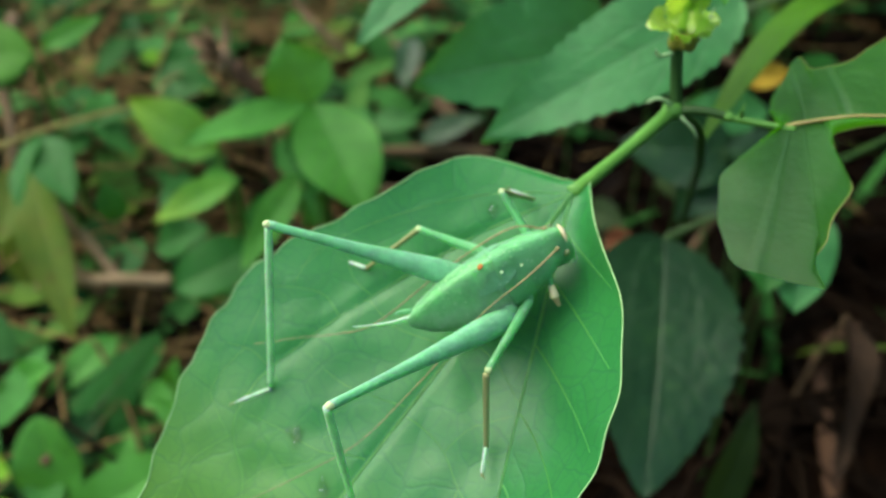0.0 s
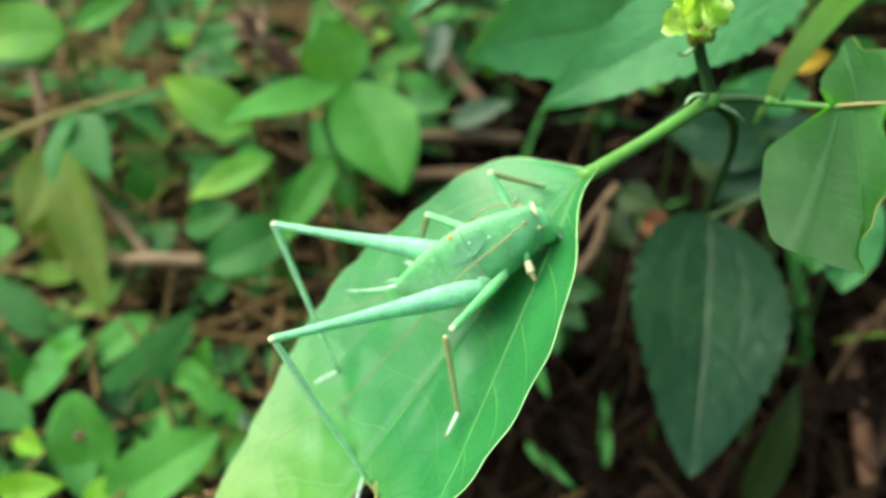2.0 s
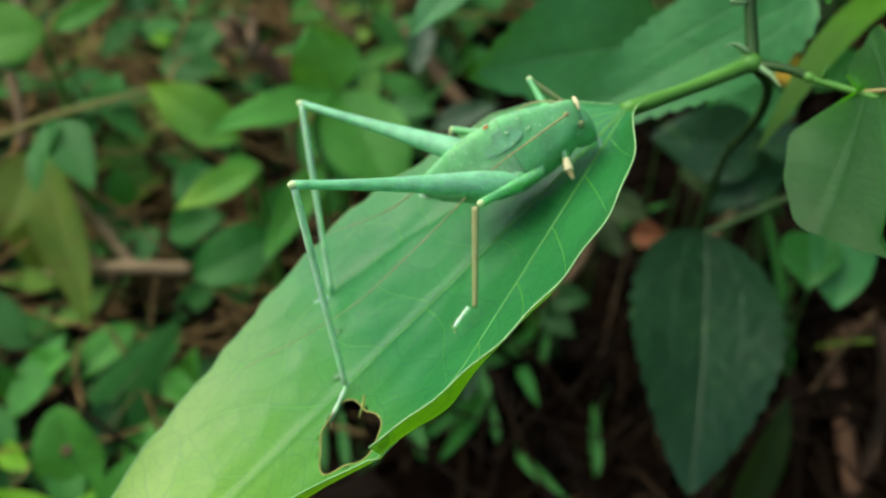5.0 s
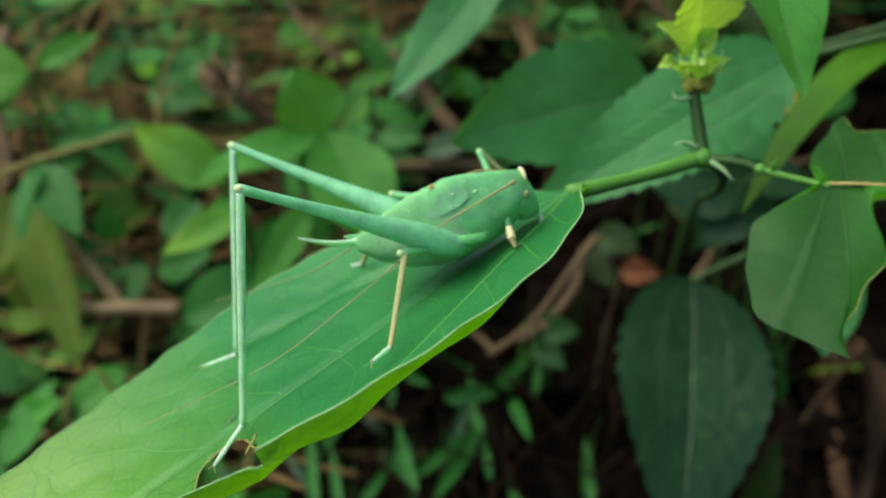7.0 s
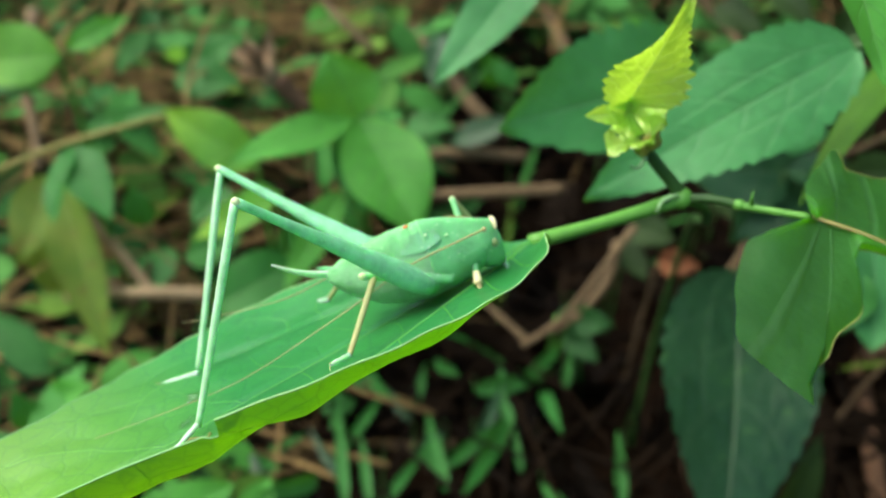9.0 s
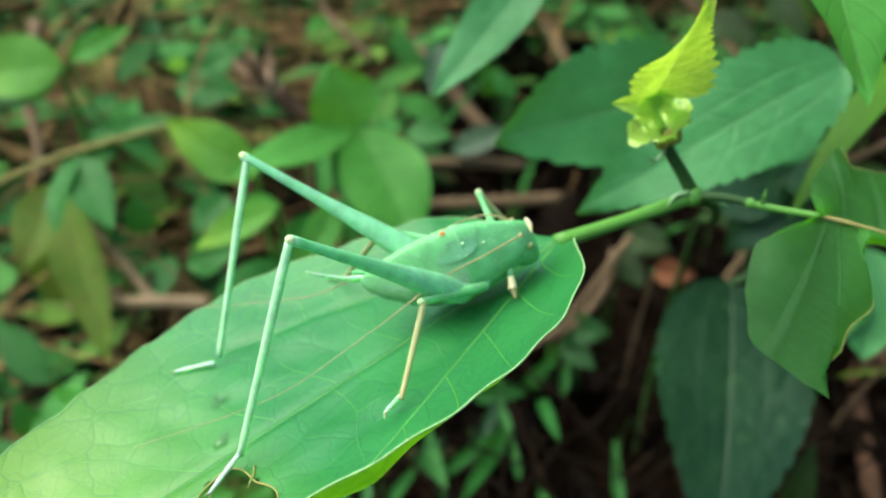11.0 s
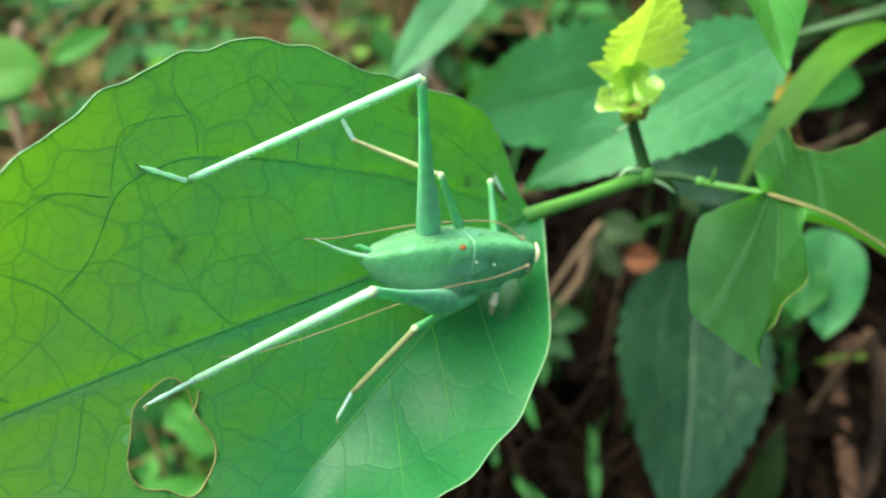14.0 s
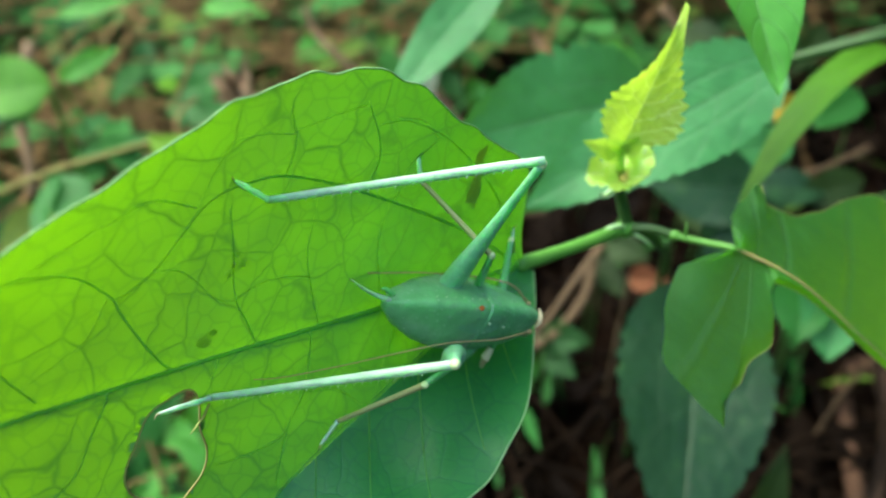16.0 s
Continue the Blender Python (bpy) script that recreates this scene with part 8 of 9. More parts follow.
    key(insect, [
        (0, 0.02292, 0.12701, 0.24019, -11.04, 29.85, -138.44), (0.5, 0.02071, 0.125, 0.23198, -9.22, 35.26, -144.39),
        (1, 0.01735, 0.1245, 0.231, -6.95, 39.21, -150.27), (1.5, 0.01257, 0.1256, 0.22659, 8.23, 40.11, -150.4),
        (2, 0.01175, 0.12933, 0.23248, 4.3, 36.04, -150.16), (2.5, 0.00676, 0.12989, 0.23465, -8.02, 33.46, -151.32),
        (3, 0.00506, 0.13172, 0.23776, -13.94, 36.56, -154.08), (3.5, 0.00522, 0.1315, 0.23851, -10.28, 38.57, -154.95),
        (6, 0.01504, 0.14122, 0.25981, 13.83, 16.33, -141.46), (6.2, 0.01283, 0.14162, 0.25812, 12.33, 14.93, -140.79),
        (6.5, 0.00948, 0.14074, 0.25659, 14.07, 13.87, -141.15), (7, 0.00641, 0.14083, 0.25524, 12.37, 13.66, -142.29),
        (7.5, 0.00227, 0.14069, 0.24874, 11.38, 12.37, -142.04), (8, -0.00671, 0.1425, 0.2409, 12.3, 6.38, -140.71),
        (8.5, -0.00928, 0.14186, 0.24031, 14.66, 3.66, -140.51), (9, -0.00916, 0.14403, 0.23974, 13.03, 5.93, -141.31),
        (11.5, -0.00322, 0.1421, 0.24793, -9.82, 15.13, -142.33), (12, -0.00509, 0.14156, 0.24502, -25.51, 14.29, -144.87),
        (12.5, 0.00039, 0.13834, 0.24234, -31.55, 11.11, -141.79), (13, 0.00222, 0.13242, 0.24109, -30.32, 7.69, -141.97),
        (13.6, 0.00297, 0.13209, 0.24395, -38.55, 3.01, -143.7), (14, 0.00507, 0.13237, 0.248, -38.54, 1.62, -144.62),
        (14.5, 0.00573, 0.13304, 0.24581, -45.28, -1.83, -143.77), (14.9, 0.00236, 0.13189, 0.24413, -48.91, -4.53, -141.85),
        (15.5, 0.00127, 0.12621, 0.24306, -50.68, -8.46, -142.46), (16, 0.00561, 0.13212, 0.24153, -52.08, -8.45, -141.84)])
    key(LEGS["left thigh"], [
        (0, 0.0225, -0.0028, 0.0066, 32.6, 39.79, -7.52), (0.5, 0.0225, -0.0028, 0.0066, 27.71, 38.51, -7.93),
        (1, 0.0225, -0.0028, 0.0066, 26.93, 39.29, -7.68), (1.5, 0.0225, -0.0028, 0.0066, 28.11, 43.23, -6.32),
        (2, 0.0225, -0.0028, 0.0066, 33.46, 48.18, -4.34), (2.5, 0.0225, -0.0028, 0.0066, 36.16, 48.48, -4.2),
        (3, 0.0225, -0.0028, 0.0066, 36.85, 47.48, -4.64), (3.5, 0.0225, -0.0028, 0.0066, 38.92, 48.46, -4.21),
        (6, 0.0225, -0.0028, 0.0066, 42.86, 45.09, -5.62), (6.2, 0.0225, -0.0028, 0.0066, 43.08, 45.46, -5.47),
        (6.5, 0.0225, -0.0028, 0.0066, 41.16, 44.88, -5.7), (7, 0.0225, -0.0028, 0.0066, 37.93, 44.44, -5.87),
        (7.5, 0.0225, -0.0028, 0.0066, 37.76, 45.19, -5.58), (8, 0.0225, -0.0028, 0.0066, 39.53, 43.69, -6.15),
        (8.5, 0.0225, -0.0028, 0.0066, 38.3, 42.32, -6.65), (9, 0.0225, -0.0028, 0.0066, 40, 43.24, -6.32),
        (11.5, 0.0225, -0.0028, 0.0066, 34.86, 40.46, -7.3), (12, 0.0225, -0.0028, 0.0066, 37.75, 37.1, -8.37),
        (12.5, 0.0225, -0.0028, 0.0066, 38.6, 32.83, -9.6), (13, 0.0225, -0.0028, 0.0066, 29.22, 23.27, -11.97),
        (13.6, 0.0225, -0.0028, 0.0066, 25.16, 20.16, -12.67), (14, 0.0225, -0.0028, 0.0066, 20.67, 15.82, -13.59),
        (14.5, 0.0225, -0.0028, 0.0066, 21.92, 13.42, -14.08), (14.9, 0.0225, -0.0028, 0.0066, 21.96, 12.39, -14.29),
        (15.5, 0.0225, -0.0028, 0.0066, 19.59, 9.2, -14.92), (16, 0.0225, -0.0028, 0.0066, 20.21, 9.13, -14.94)])
    key(LEGS["left shin"], [
        (0, 0.03784, -0.02279, 0.028, 164.07, 29.39, 157.11), (0.5, 0.03863, -0.02077, 0.0298, 163.36, 30.48, 156.83),
        (1, 0.03926, -0.02041, 0.02978, 164.01, 29.11, 157.18), (1.5, 0.04077, -0.02061, 0.028, 165.47, 23.44, 158.54),
        (2, 0.04177, -0.02268, 0.02514, 164.78, 19.69, 159.37), (2.5, 0.04099, -0.0237, 0.02428, 161.91, 21.67, 158.94),
        (3, 0.04035, -0.02417, 0.0245, 158.38, 24.65, 158.26), (3.5, 0.04031, -0.02509, 0.02378, 157.7, 23.49, 158.52),
        (6, 0.03722, -0.0266, 0.02352, 158.58, 25.49, 158.06), (6.2, 0.03735, -0.02671, 0.02339, 158.73, 24.11, 158.38),
        (6.5, 0.0377, -0.02602, 0.0241, 160.6, 23.66, 158.49), (7, 0.03855, -0.02483, 0.02518, 160.98, 25.16, 158.14),
        (7.5, 0.03894, -0.02469, 0.02497, 161.07, 25.47, 158.07), (8, 0.03769, -0.02551, 0.02496, 162.16, 25.44, 158.07),
        (8.5, 0.03742, -0.02509, 0.02571, 165.17, 25.8, 157.99), (9, 0.03734, -0.02572, 0.02497, 162.1, 26.11, 157.91),
        (11.5, 0.03749, -0.02368, 0.02714, 159.76, 30.08, 156.93), (12, 0.0352, -0.02519, 0.02751, 159.82, 33.08, 156.13),
        (12.5, 0.03286, -0.02544, 0.02829, 160.18, 37.03, 154.99), (13, 0.03032, -0.02099, 0.03316, 165.2, 43.52, 152.82),
        (13.6, 0.02958, -0.01899, 0.03508, 166.58, 44.47, 152.46), (14, 0.02808, -0.01642, 0.03703, 168.73, 47.16, 151.38),
        (14.5, 0.0265, -0.01684, 0.03716, 165.35, 49.38, 150.4), (14.9, 0.02591, -0.01674, 0.03728, 166.58, 49.24, 150.46),
        (15.5, 0.02452, -0.01515, 0.03826, 163.41, 53.46, 148.32), (16, 0.02436, -0.01544, 0.03807, 162.73, 53.94, 148.05)])
    key(LEGS["left foot"], [
        (0, 0.05571, -0.02051, 0.00036, 78.78, 78.25, 50.37), (0.5, 0.05709, -0.0184, 0.00256, 71.24, 77.78, 45.52),
        (1, 0.05701, -0.01802, 0.00207, 79.12, 78.42, 52.56), (1.5, 0.05558, -0.01757, -0.00121, 100.26, 79.16, 72.76),
        (2, 0.05487, -0.01835, -0.00487, 123.83, 78.4, 94.3), (2.5, 0.05545, -0.01832, -0.00481, 123.94, 78.36, 94.93),
        (3, 0.05675, -0.01761, -0.00338, 110.24, 79, 83.05), (3.5, 0.05629, -0.01786, -0.00436, 116.42, 78.76, 88.72),
        (6, 0.05404, -0.02034, -0.00429, 119.74, 78.97, 83.9), (6.2, 0.05343, -0.02021, -0.00466, 125.82, 78.72, 89.49),
        (6.5, 0.05327, -0.02042, -0.00427, 123.55, 78.85, 87), (7, 0.05489, -0.01978, -0.00311, 114.59, 79.07, 80.59),
        (7.5, 0.05537, -0.01978, -0.00319, 115.67, 79.03, 82), (8, 0.05409, -0.02114, -0.00359, 119.82, 78.93, 84.98),
        (8.5, 0.05343, -0.02246, -0.00297, 117.76, 79, 83.15), (9, 0.0541, -0.02148, -0.00348, 119.14, 78.91, 85.49),
        (11.5, 0.05621, -0.01926, 0.00039, 89.32, 78.72, 57.17), (12, 0.05517, -0.02163, 0.00168, 68.31, 76.35, 35.39),
        (12.5, 0.05445, -0.02322, 0.0036, 61.53, 74.59, 27.32), (13, 0.05392, -0.02355, 0.00982, 44.64, 69.2, 13.58),
        (13.6, 0.05317, -0.02262, 0.01207, 39.67, 66.9, 9.98), (14, 0.05213, -0.02216, 0.01491, 33.24, 63.05, 5.43),
        (14.5, 0.05182, -0.02158, 0.01627, 31.24, 61.86, 4.29), (14.9, 0.05092, -0.02208, 0.01625, 32.07, 61.64, 4.09),
        (15.5, 0.05077, -0.02041, 0.01965, 25.85, 57.86, 1.05), (16, 0.05072, -0.02052, 0.01983, 26.09, 57.89, 1.08)])
    key(LEGS["right thigh"], [
        (0, 0.0236, 0.006, 0.0068, 3, 52.72, -2.12), (0.5, 0.0236, 0.006, 0.0068, 0.21, 50.32, -3.35),
        (1, 0.0236, 0.006, 0.0068, -1.38, 49.05, -3.95), (1.5, 0.0236, 0.006, 0.0068, 1.14, 52.64, -2.17),
        (2, 0.0236, 0.006, 0.0068, 5.67, 54.81, -0.93), (2.5, 0.0236, 0.006, 0.0068, 2.99, 52.63, -2.17),
        (3, 0.0236, 0.006, 0.0068, 1.29, 50.28, -3.37), (3.5, 0.0236, 0.006, 0.0068, 0.77, 50.63, -3.2),
        (6, 0.0236, 0.006, 0.0068, 6.97, 48.3, -4.28), (6.2, 0.0236, 0.006, 0.0068, 6.55, 47.53, -4.62),
        (6.5, 0.0236, 0.006, 0.0068, 5.76, 46.88, -4.89), (7, 0.0236, 0.006, 0.0068, 3.38, 44.81, -5.73),
        (7.5, 0.0236, 0.006, 0.0068, 4.02, 43.73, -6.14), (8, 0.0236, 0.006, 0.0068, 2.63, 43.14, -6.36),
        (8.5, 0.0236, 0.006, 0.0068, -2.89, 44.04, -6.02), (9, 0.0236, 0.006, 0.0068, -1.48, 42.12, -6.73),
        (11.5, 0.0236, 0.006, 0.0068, -2.16, 40.2, -7.38), (12, 0.0236, 0.006, 0.0068, 0.94, 42.23, -6.68),
        (12.5, 0.0236, 0.006, 0.0068, 3.9, 43.41, -6.26), (13, 0.0236, 0.006, 0.0068, 1.13, 39.21, -7.71),
        (13.6, 0.0236, 0.006, 0.0068, 0.53, 39.53, -7.6), (14, 0.0236, 0.006, 0.0068, -0.39, 38.19, -8.03),
        (14.5, 0.0236, 0.006, 0.0068, 0.27, 37.03, -8.39), (14.9, 0.0236, 0.006, 0.0068, 1.79, 37.17, -8.35),
        (15.5, 0.0236, 0.006, 0.0068, -1.83, 33.7, -9.36), (16, 0.0236, 0.006, 0.0068, -0.44, 34.52, -9.13)])
    key(LEGS["right shin"], [
        (0, 0.05121, 0.00315, 0.02788, 172.86, 16.41, 160.07), (0.5, 0.05037, 0.00431, 0.02905, 170.22, 17.91, 159.75),
        (1, 0.04984, 0.00503, 0.02957, 170.15, 19.17, 159.48), (1.5, 0.05145, 0.00425, 0.0281, 170.14, 13.34, 160.7),
        (2, 0.05136, 0.00217, 0.02642, 168.03, 13.11, 160.74), (2.5, 0.05073, 0.00318, 0.02759, 169.01, 15.53, 160.25),
        (3, 0.04994, 0.00367, 0.02876, 167.47, 17.68, 159.8), (3.5, 0.04999, 0.00407, 0.02851, 168.92, 17.6, 159.82),
        (6, 0.04826, 4e-05, 0.0291, 166.15, 22.3, 158.79), (6.2, 0.04796, 0.00017, 0.02946, 166.54, 22.49, 158.75),
        (6.5, 0.04788, 0.0005, 0.02989, 167.48, 22.84, 158.67), (7, 0.04732, 0.0016, 0.031, 166.87, 24.99, 158.18),
        (7.5, 0.04658, 0.00114, 0.03123, 165.51, 26.51, 157.82), (8, 0.04661, 0.00186, 0.0317, 170.06, 26.52, 157.82),
        (8.5, 0.04783, 0.00521, 0.0318, 178.79, 26.2, 157.89), (9, 0.04667, 0.00418, 0.03238, 174.78, 27.25, 157.64),
        (11.5, 0.04574, 0.00443, 0.03302, 168.27, 29.61, 157.05), (12, 0.04639, 0.00277, 0.03215, 169.95, 27.78, 157.51),
        (12.5, 0.0466, 0.00114, 0.03152, 170.12, 27.87, 157.49), (13, 0.04498, 0.00243, 0.03336, 172.16, 30.74, 156.76),
        (13.6, 0.04523, 0.00279, 0.03329, 173.02, 29.4, 157.11), (14, 0.04474, 0.00325, 0.0339, 174.43, 29.76, 157.01),
        (14.5, 0.04395, 0.00284, 0.0341, 173.2, 30.4, 156.85), (14.9, 0.04385, 0.00195, 0.03401, 173.24, 29.76, 157.01),
        (15.5, 0.04252, 0.00399, 0.03529, 173.78, 32.79, 156.21), (16, 0.0428, 0.00318, 0.03501, 173.27, 32.37, 156.32)])
    key(LEGS["right foot"], [
        (0, 0.06097, 0.00383, -0.00249, 138.7, 58.36, 145.19), (0.5, 0.06135, 0.00605, -0.00096, 137.12, 58.28, 145.24),
        (1, 0.06147, 0.00653, -0.00025, 136.52, 58.19, 145.31), (1.5, 0.06016, 0.00703, -0.0027, 138.37, 55.45, 147.15),
        (2, 0.06028, 0.0061, -0.00415, 138.36, 54.54, 147.7), (2.5, 0.06075, 0.00609, -0.00279, 135.71, 56.04, 146.77),
        (3, 0.06129, 0.00693, -0.00114, 132.31, 58.27, 145.26), (3.5, 0.06108, 0.00658, -0.00157, 132.44, 58.06, 145.41),
        (6, 0.06226, 0.00297, -0.00013, 134.94, 62.56, 141.65), (6.2, 0.06188, 0.00282, 0.00045, 134.15, 63.11, 141.11),
        (6.5, 0.06178, 0.00256, 0.00093, 133.67, 63.71, 140.49), (7, 0.06226, 0.00345, 0.00272, 129.07, 65.31, 138.67),
        (7.5, 0.06259, 0.00336, 0.00319, 127.71, 65.88, 137.98), (8, 0.06179, 0.00166, 0.00339, 127.63, 66.5, 137.16),
        (8.5, 0.06106, 0.00056, 0.00333, 128.84, 65.72, 138.17), (9, 0.06127, 0.00132, 0.00404, 125.34, 67.11, 136.32),
        (11.5, 0.06261, 0.00439, 0.00564, 123.92, 68.1, 134.84), (12, 0.06213, 0.00231, 0.00421, 125.54, 68.91, 133.51),
        (12.5, 0.06233, 0.00057, 0.00361, 130.5, 68.13, 134.79), (13, 0.06154, 5e-05, 0.00621, 128.82, 69.78, 131.96),
        (13.6, 0.06103, 0.00032, 0.00574, 131.85, 69.4, 132.66), (14, 0.06036, -3e-05, 0.00651, 129.67, 71.16, 129.14),
        (14.5, 0.06023, -0, 0.00669, 130.43, 71.32, 128.79), (14.9, 0.05977, -0.00073, 0.00655, 131.5, 71.43, 128.54),
        (15.5, 0.05968, 0.00021, 0.00855, 125, 73.59, 122.71), (16, 0.0598, -0.0002, 0.00832, 126.8, 73.34, 123.49)])
    key(LEGS["middle thigh"], [
        (0, 0.0198, 0.0064, 0.0062, -0.33, 70.52, 16.09), (0.5, 0.0198, 0.0064, 0.0062, -9.62, 67.82, 11.33),
        (1, 0.0198, 0.0064, 0.0062, -17.28, 63.72, 6.12), (1.5, 0.0198, 0.0064, 0.0062, -24.39, 62.93, 5.32),
        (2, 0.0198, 0.0064, 0.0062, -18.55, 65.36, 7.98), (2.5, 0.0198, 0.0064, 0.0062, -15.41, 62.09, 4.51),
        (3, 0.0198, 0.0064, 0.0062, -15.65, 61.09, 3.6), (3.5, 0.0198, 0.0064, 0.0062, -19.43, 60.2, 2.84),
        (6, 0.0198, 0.0064, 0.0062, -0.93, 65.22, 7.81), (6.2, 0.0198, 0.0064, 0.0062, 6.01, 66.48, 9.41),
        (6.5, 0.0198, 0.0064, 0.0062, 9.63, 66.95, 10.06), (7, 0.0198, 0.0064, 0.0062, 8.83, 65.1, 7.68),
        (7.5, 0.0198, 0.0064, 0.0062, 2.41, 61.16, 3.66), (8, 0.0198, 0.0064, 0.0062, 13.12, 63.22, 5.6),
        (8.5, 0.0198, 0.0064, 0.0062, 22.32, 64.17, 6.62), (9, 0.0198, 0.0064, 0.0062, 20.69, 63.25, 5.64),
        (11.5, 0.0198, 0.0064, 0.0062, -4.86, 59.91, 2.61), (12, 0.0198, 0.0064, 0.0062, -2.92, 61.4, 3.87),
        (12.5, 0.0198, 0.0064, 0.0062, 2.28, 65.76, 8.48), (13, 0.0198, 0.0064, 0.0062, 1.33, 62.92, 5.3),
        (13.6, 0.0198, 0.0064, 0.0062, 3.13, 65.32, 7.94), (14, 0.0198, 0.0064, 0.0062, 5.7, 66.33, 9.21),
        (14.5, 0.0198, 0.0064, 0.0062, 3.59, 66.7, 9.71), (14.9, 0.0198, 0.0064, 0.0062, 7.72, 66.95, 10.06),
        (15.5, 0.0198, 0.0064, 0.0062, 2.7, 65.82, 8.55), (16, 0.0198, 0.0064, 0.0062, 3.93, 66.66, 9.65)])
    key(LEGS["middle shin"], [
        (0, 0.03339, 0.01041, 0.01121, 157.44, 24.68, 158.25), (0.5, 0.03302, 0.01166, 0.01191, 156.33, 26, 157.94),
        (1, 0.03252, 0.0124, 0.01276, 155.24, 29.43, 157.1), (1.5, 0.03183, 0.014, 0.01268, 160.47, 28.07, 157.44),
        (2, 0.03283, 0.0134, 0.01256, 160.65, 27.31, 157.62), (2.5, 0.03256, 0.01151, 0.01315, 153.18, 28.39, 157.36),
        (3, 0.03255, 0.01138, 0.0134, 150.95, 28.76, 157.27), (3.5, 0.03256, 0.01234, 0.01367, 155.93, 29.59, 157.06),
        (6, 0.03265, 0.0084, 0.0122, 137.1, 40.28, 153.96), (6.2, 0.03245, 0.00703, 0.01168, 129.14, 42.65, 153.14),
        (6.5, 0.03233, 0.00632, 0.01144, 125.89, 43.66, 152.77), (7, 0.03206, 0.00596, 0.01181, 122.36, 46.01, 151.86),
        (7.5, 0.03178, 0.00659, 0.01279, 126.35, 47.3, 151.32), (8, 0.03116, 0.00459, 0.01182, 119.77, 51.77, 149.23),
        (8.5, 0.03059, 0.00291, 0.01119, 116.49, 52.33, 148.93), (9, 0.03056, 0.00305, 0.01143, 114.13, 54.12, 147.94),
        (11.5, 0.03182, 0.00814, 0.01321, 127.77, 47.96, 151.03), (12, 0.03202, 0.00794, 0.01291, 140.14, 39.39, 154.25),
        (12.5, 0.03259, 0.00774, 0.01199, 143.71, 39.61, 154.18), (13, 0.03212, 0.00722, 0.01251, 147.43, 37.58, 154.82),
        (13.6, 0.03238, 0.00739, 0.01199, 150.23, 33.38, 156.05), (14, 0.03234, 0.00705, 0.01167, 153.31, 31.33, 156.6),
        (14.5, 0.03255, 0.00769, 0.01171, 156.92, 30.78, 156.75), (14.9, 0.03239, 0.00677, 0.0115, 154.83, 29.91, 156.97),
        (15.5, 0.03247, 0.00764, 0.01191, 158.49, 30.71, 156.77), (16, 0.03258, 0.0076, 0.01172, 159.26, 31.2, 156.64)])
    key(LEGS["middle foot"], [
        (0, 0.04055, 0.01346, -0.0008, 69.88, 77.57, 102.99), (0.5, 0.04051, 0.01483, 0.00012, 71.78, 76.96, 107.5),
        (1, 0.04072, 0.01543, 0.00146, 63.58, 78.04, 98.61), (1.5, 0.03964, 0.01602, 0.0006, 71.72, 77.2, 105.81),
        (2, 0.04022, 0.01539, 0.00079, 63.27, 78.35, 94.99), (2.5, 0.04054, 0.01508, 0.00207, 43.5, 79.15, 75.25),
        (3, 0.04063, 0.01539, 0.00264, 23.57, 78.71, 56.99), (3.5, 0.04054, 0.01512, 0.00264, 22.26, 78.59, 54.89),
        (6, 0.04307, 0.01421, 0.00416, 13.1, 76.61, 36.86), (6.2, 0.0428, 0.01409, 0.00511, 9.32, 75.67, 31.89),
        (6.5, 0.04272, 0.01393, 0.00541, 7.51, 75.21, 29.81), (7, 0.04259, 0.014, 0.00651, -2.8, 72.78, 21.48),
        (7.5, 0.04284, 0.01375, 0.007, -5.29, 71.74, 18.79), (8, 0.04225, 0.01237, 0.00744, -5.12, 71.09, 17.3),
        (8.5, 0.0415, 0.01126, 0.0073, -3.24, 72.23, 20.02), (9, 0.04148, 0.01159, 0.00801, -8.47, 69.7, 14.5),
        (11.5, 0.04248, 0.01457, 0.00761, -11.42, 69.99, 15.04), (12, 0.04226, 0.01316, 0.00444, -7.43, 72.27, 20.1),
        (12.5, 0.04288, 0.01215, 0.00312, 6.19, 75.98, 33.39), (13, 0.042, 0.01104, 0.003, 16.79, 77.95, 47.13),
        (13.6, 0.0416, 0.01114, 0.00152, 44.38, 79.15, 75.05), (14, 0.04115, 0.01037, 0.00055, 54.99, 78.89, 86.08),
        (14.5, 0.0411, 0.01023, 0.0002, 66.27, 78.18, 97.07), (14.9, 0.04085, 0.00989, 9e-05, 67.86, 78.15, 97.38),
        (15.5, 0.04091, 0.00981, 0.0003, 68.86, 77.9, 100.01), (16, 0.04107, 0.00953, 0.00012, 74.38, 77.35, 104.68)])
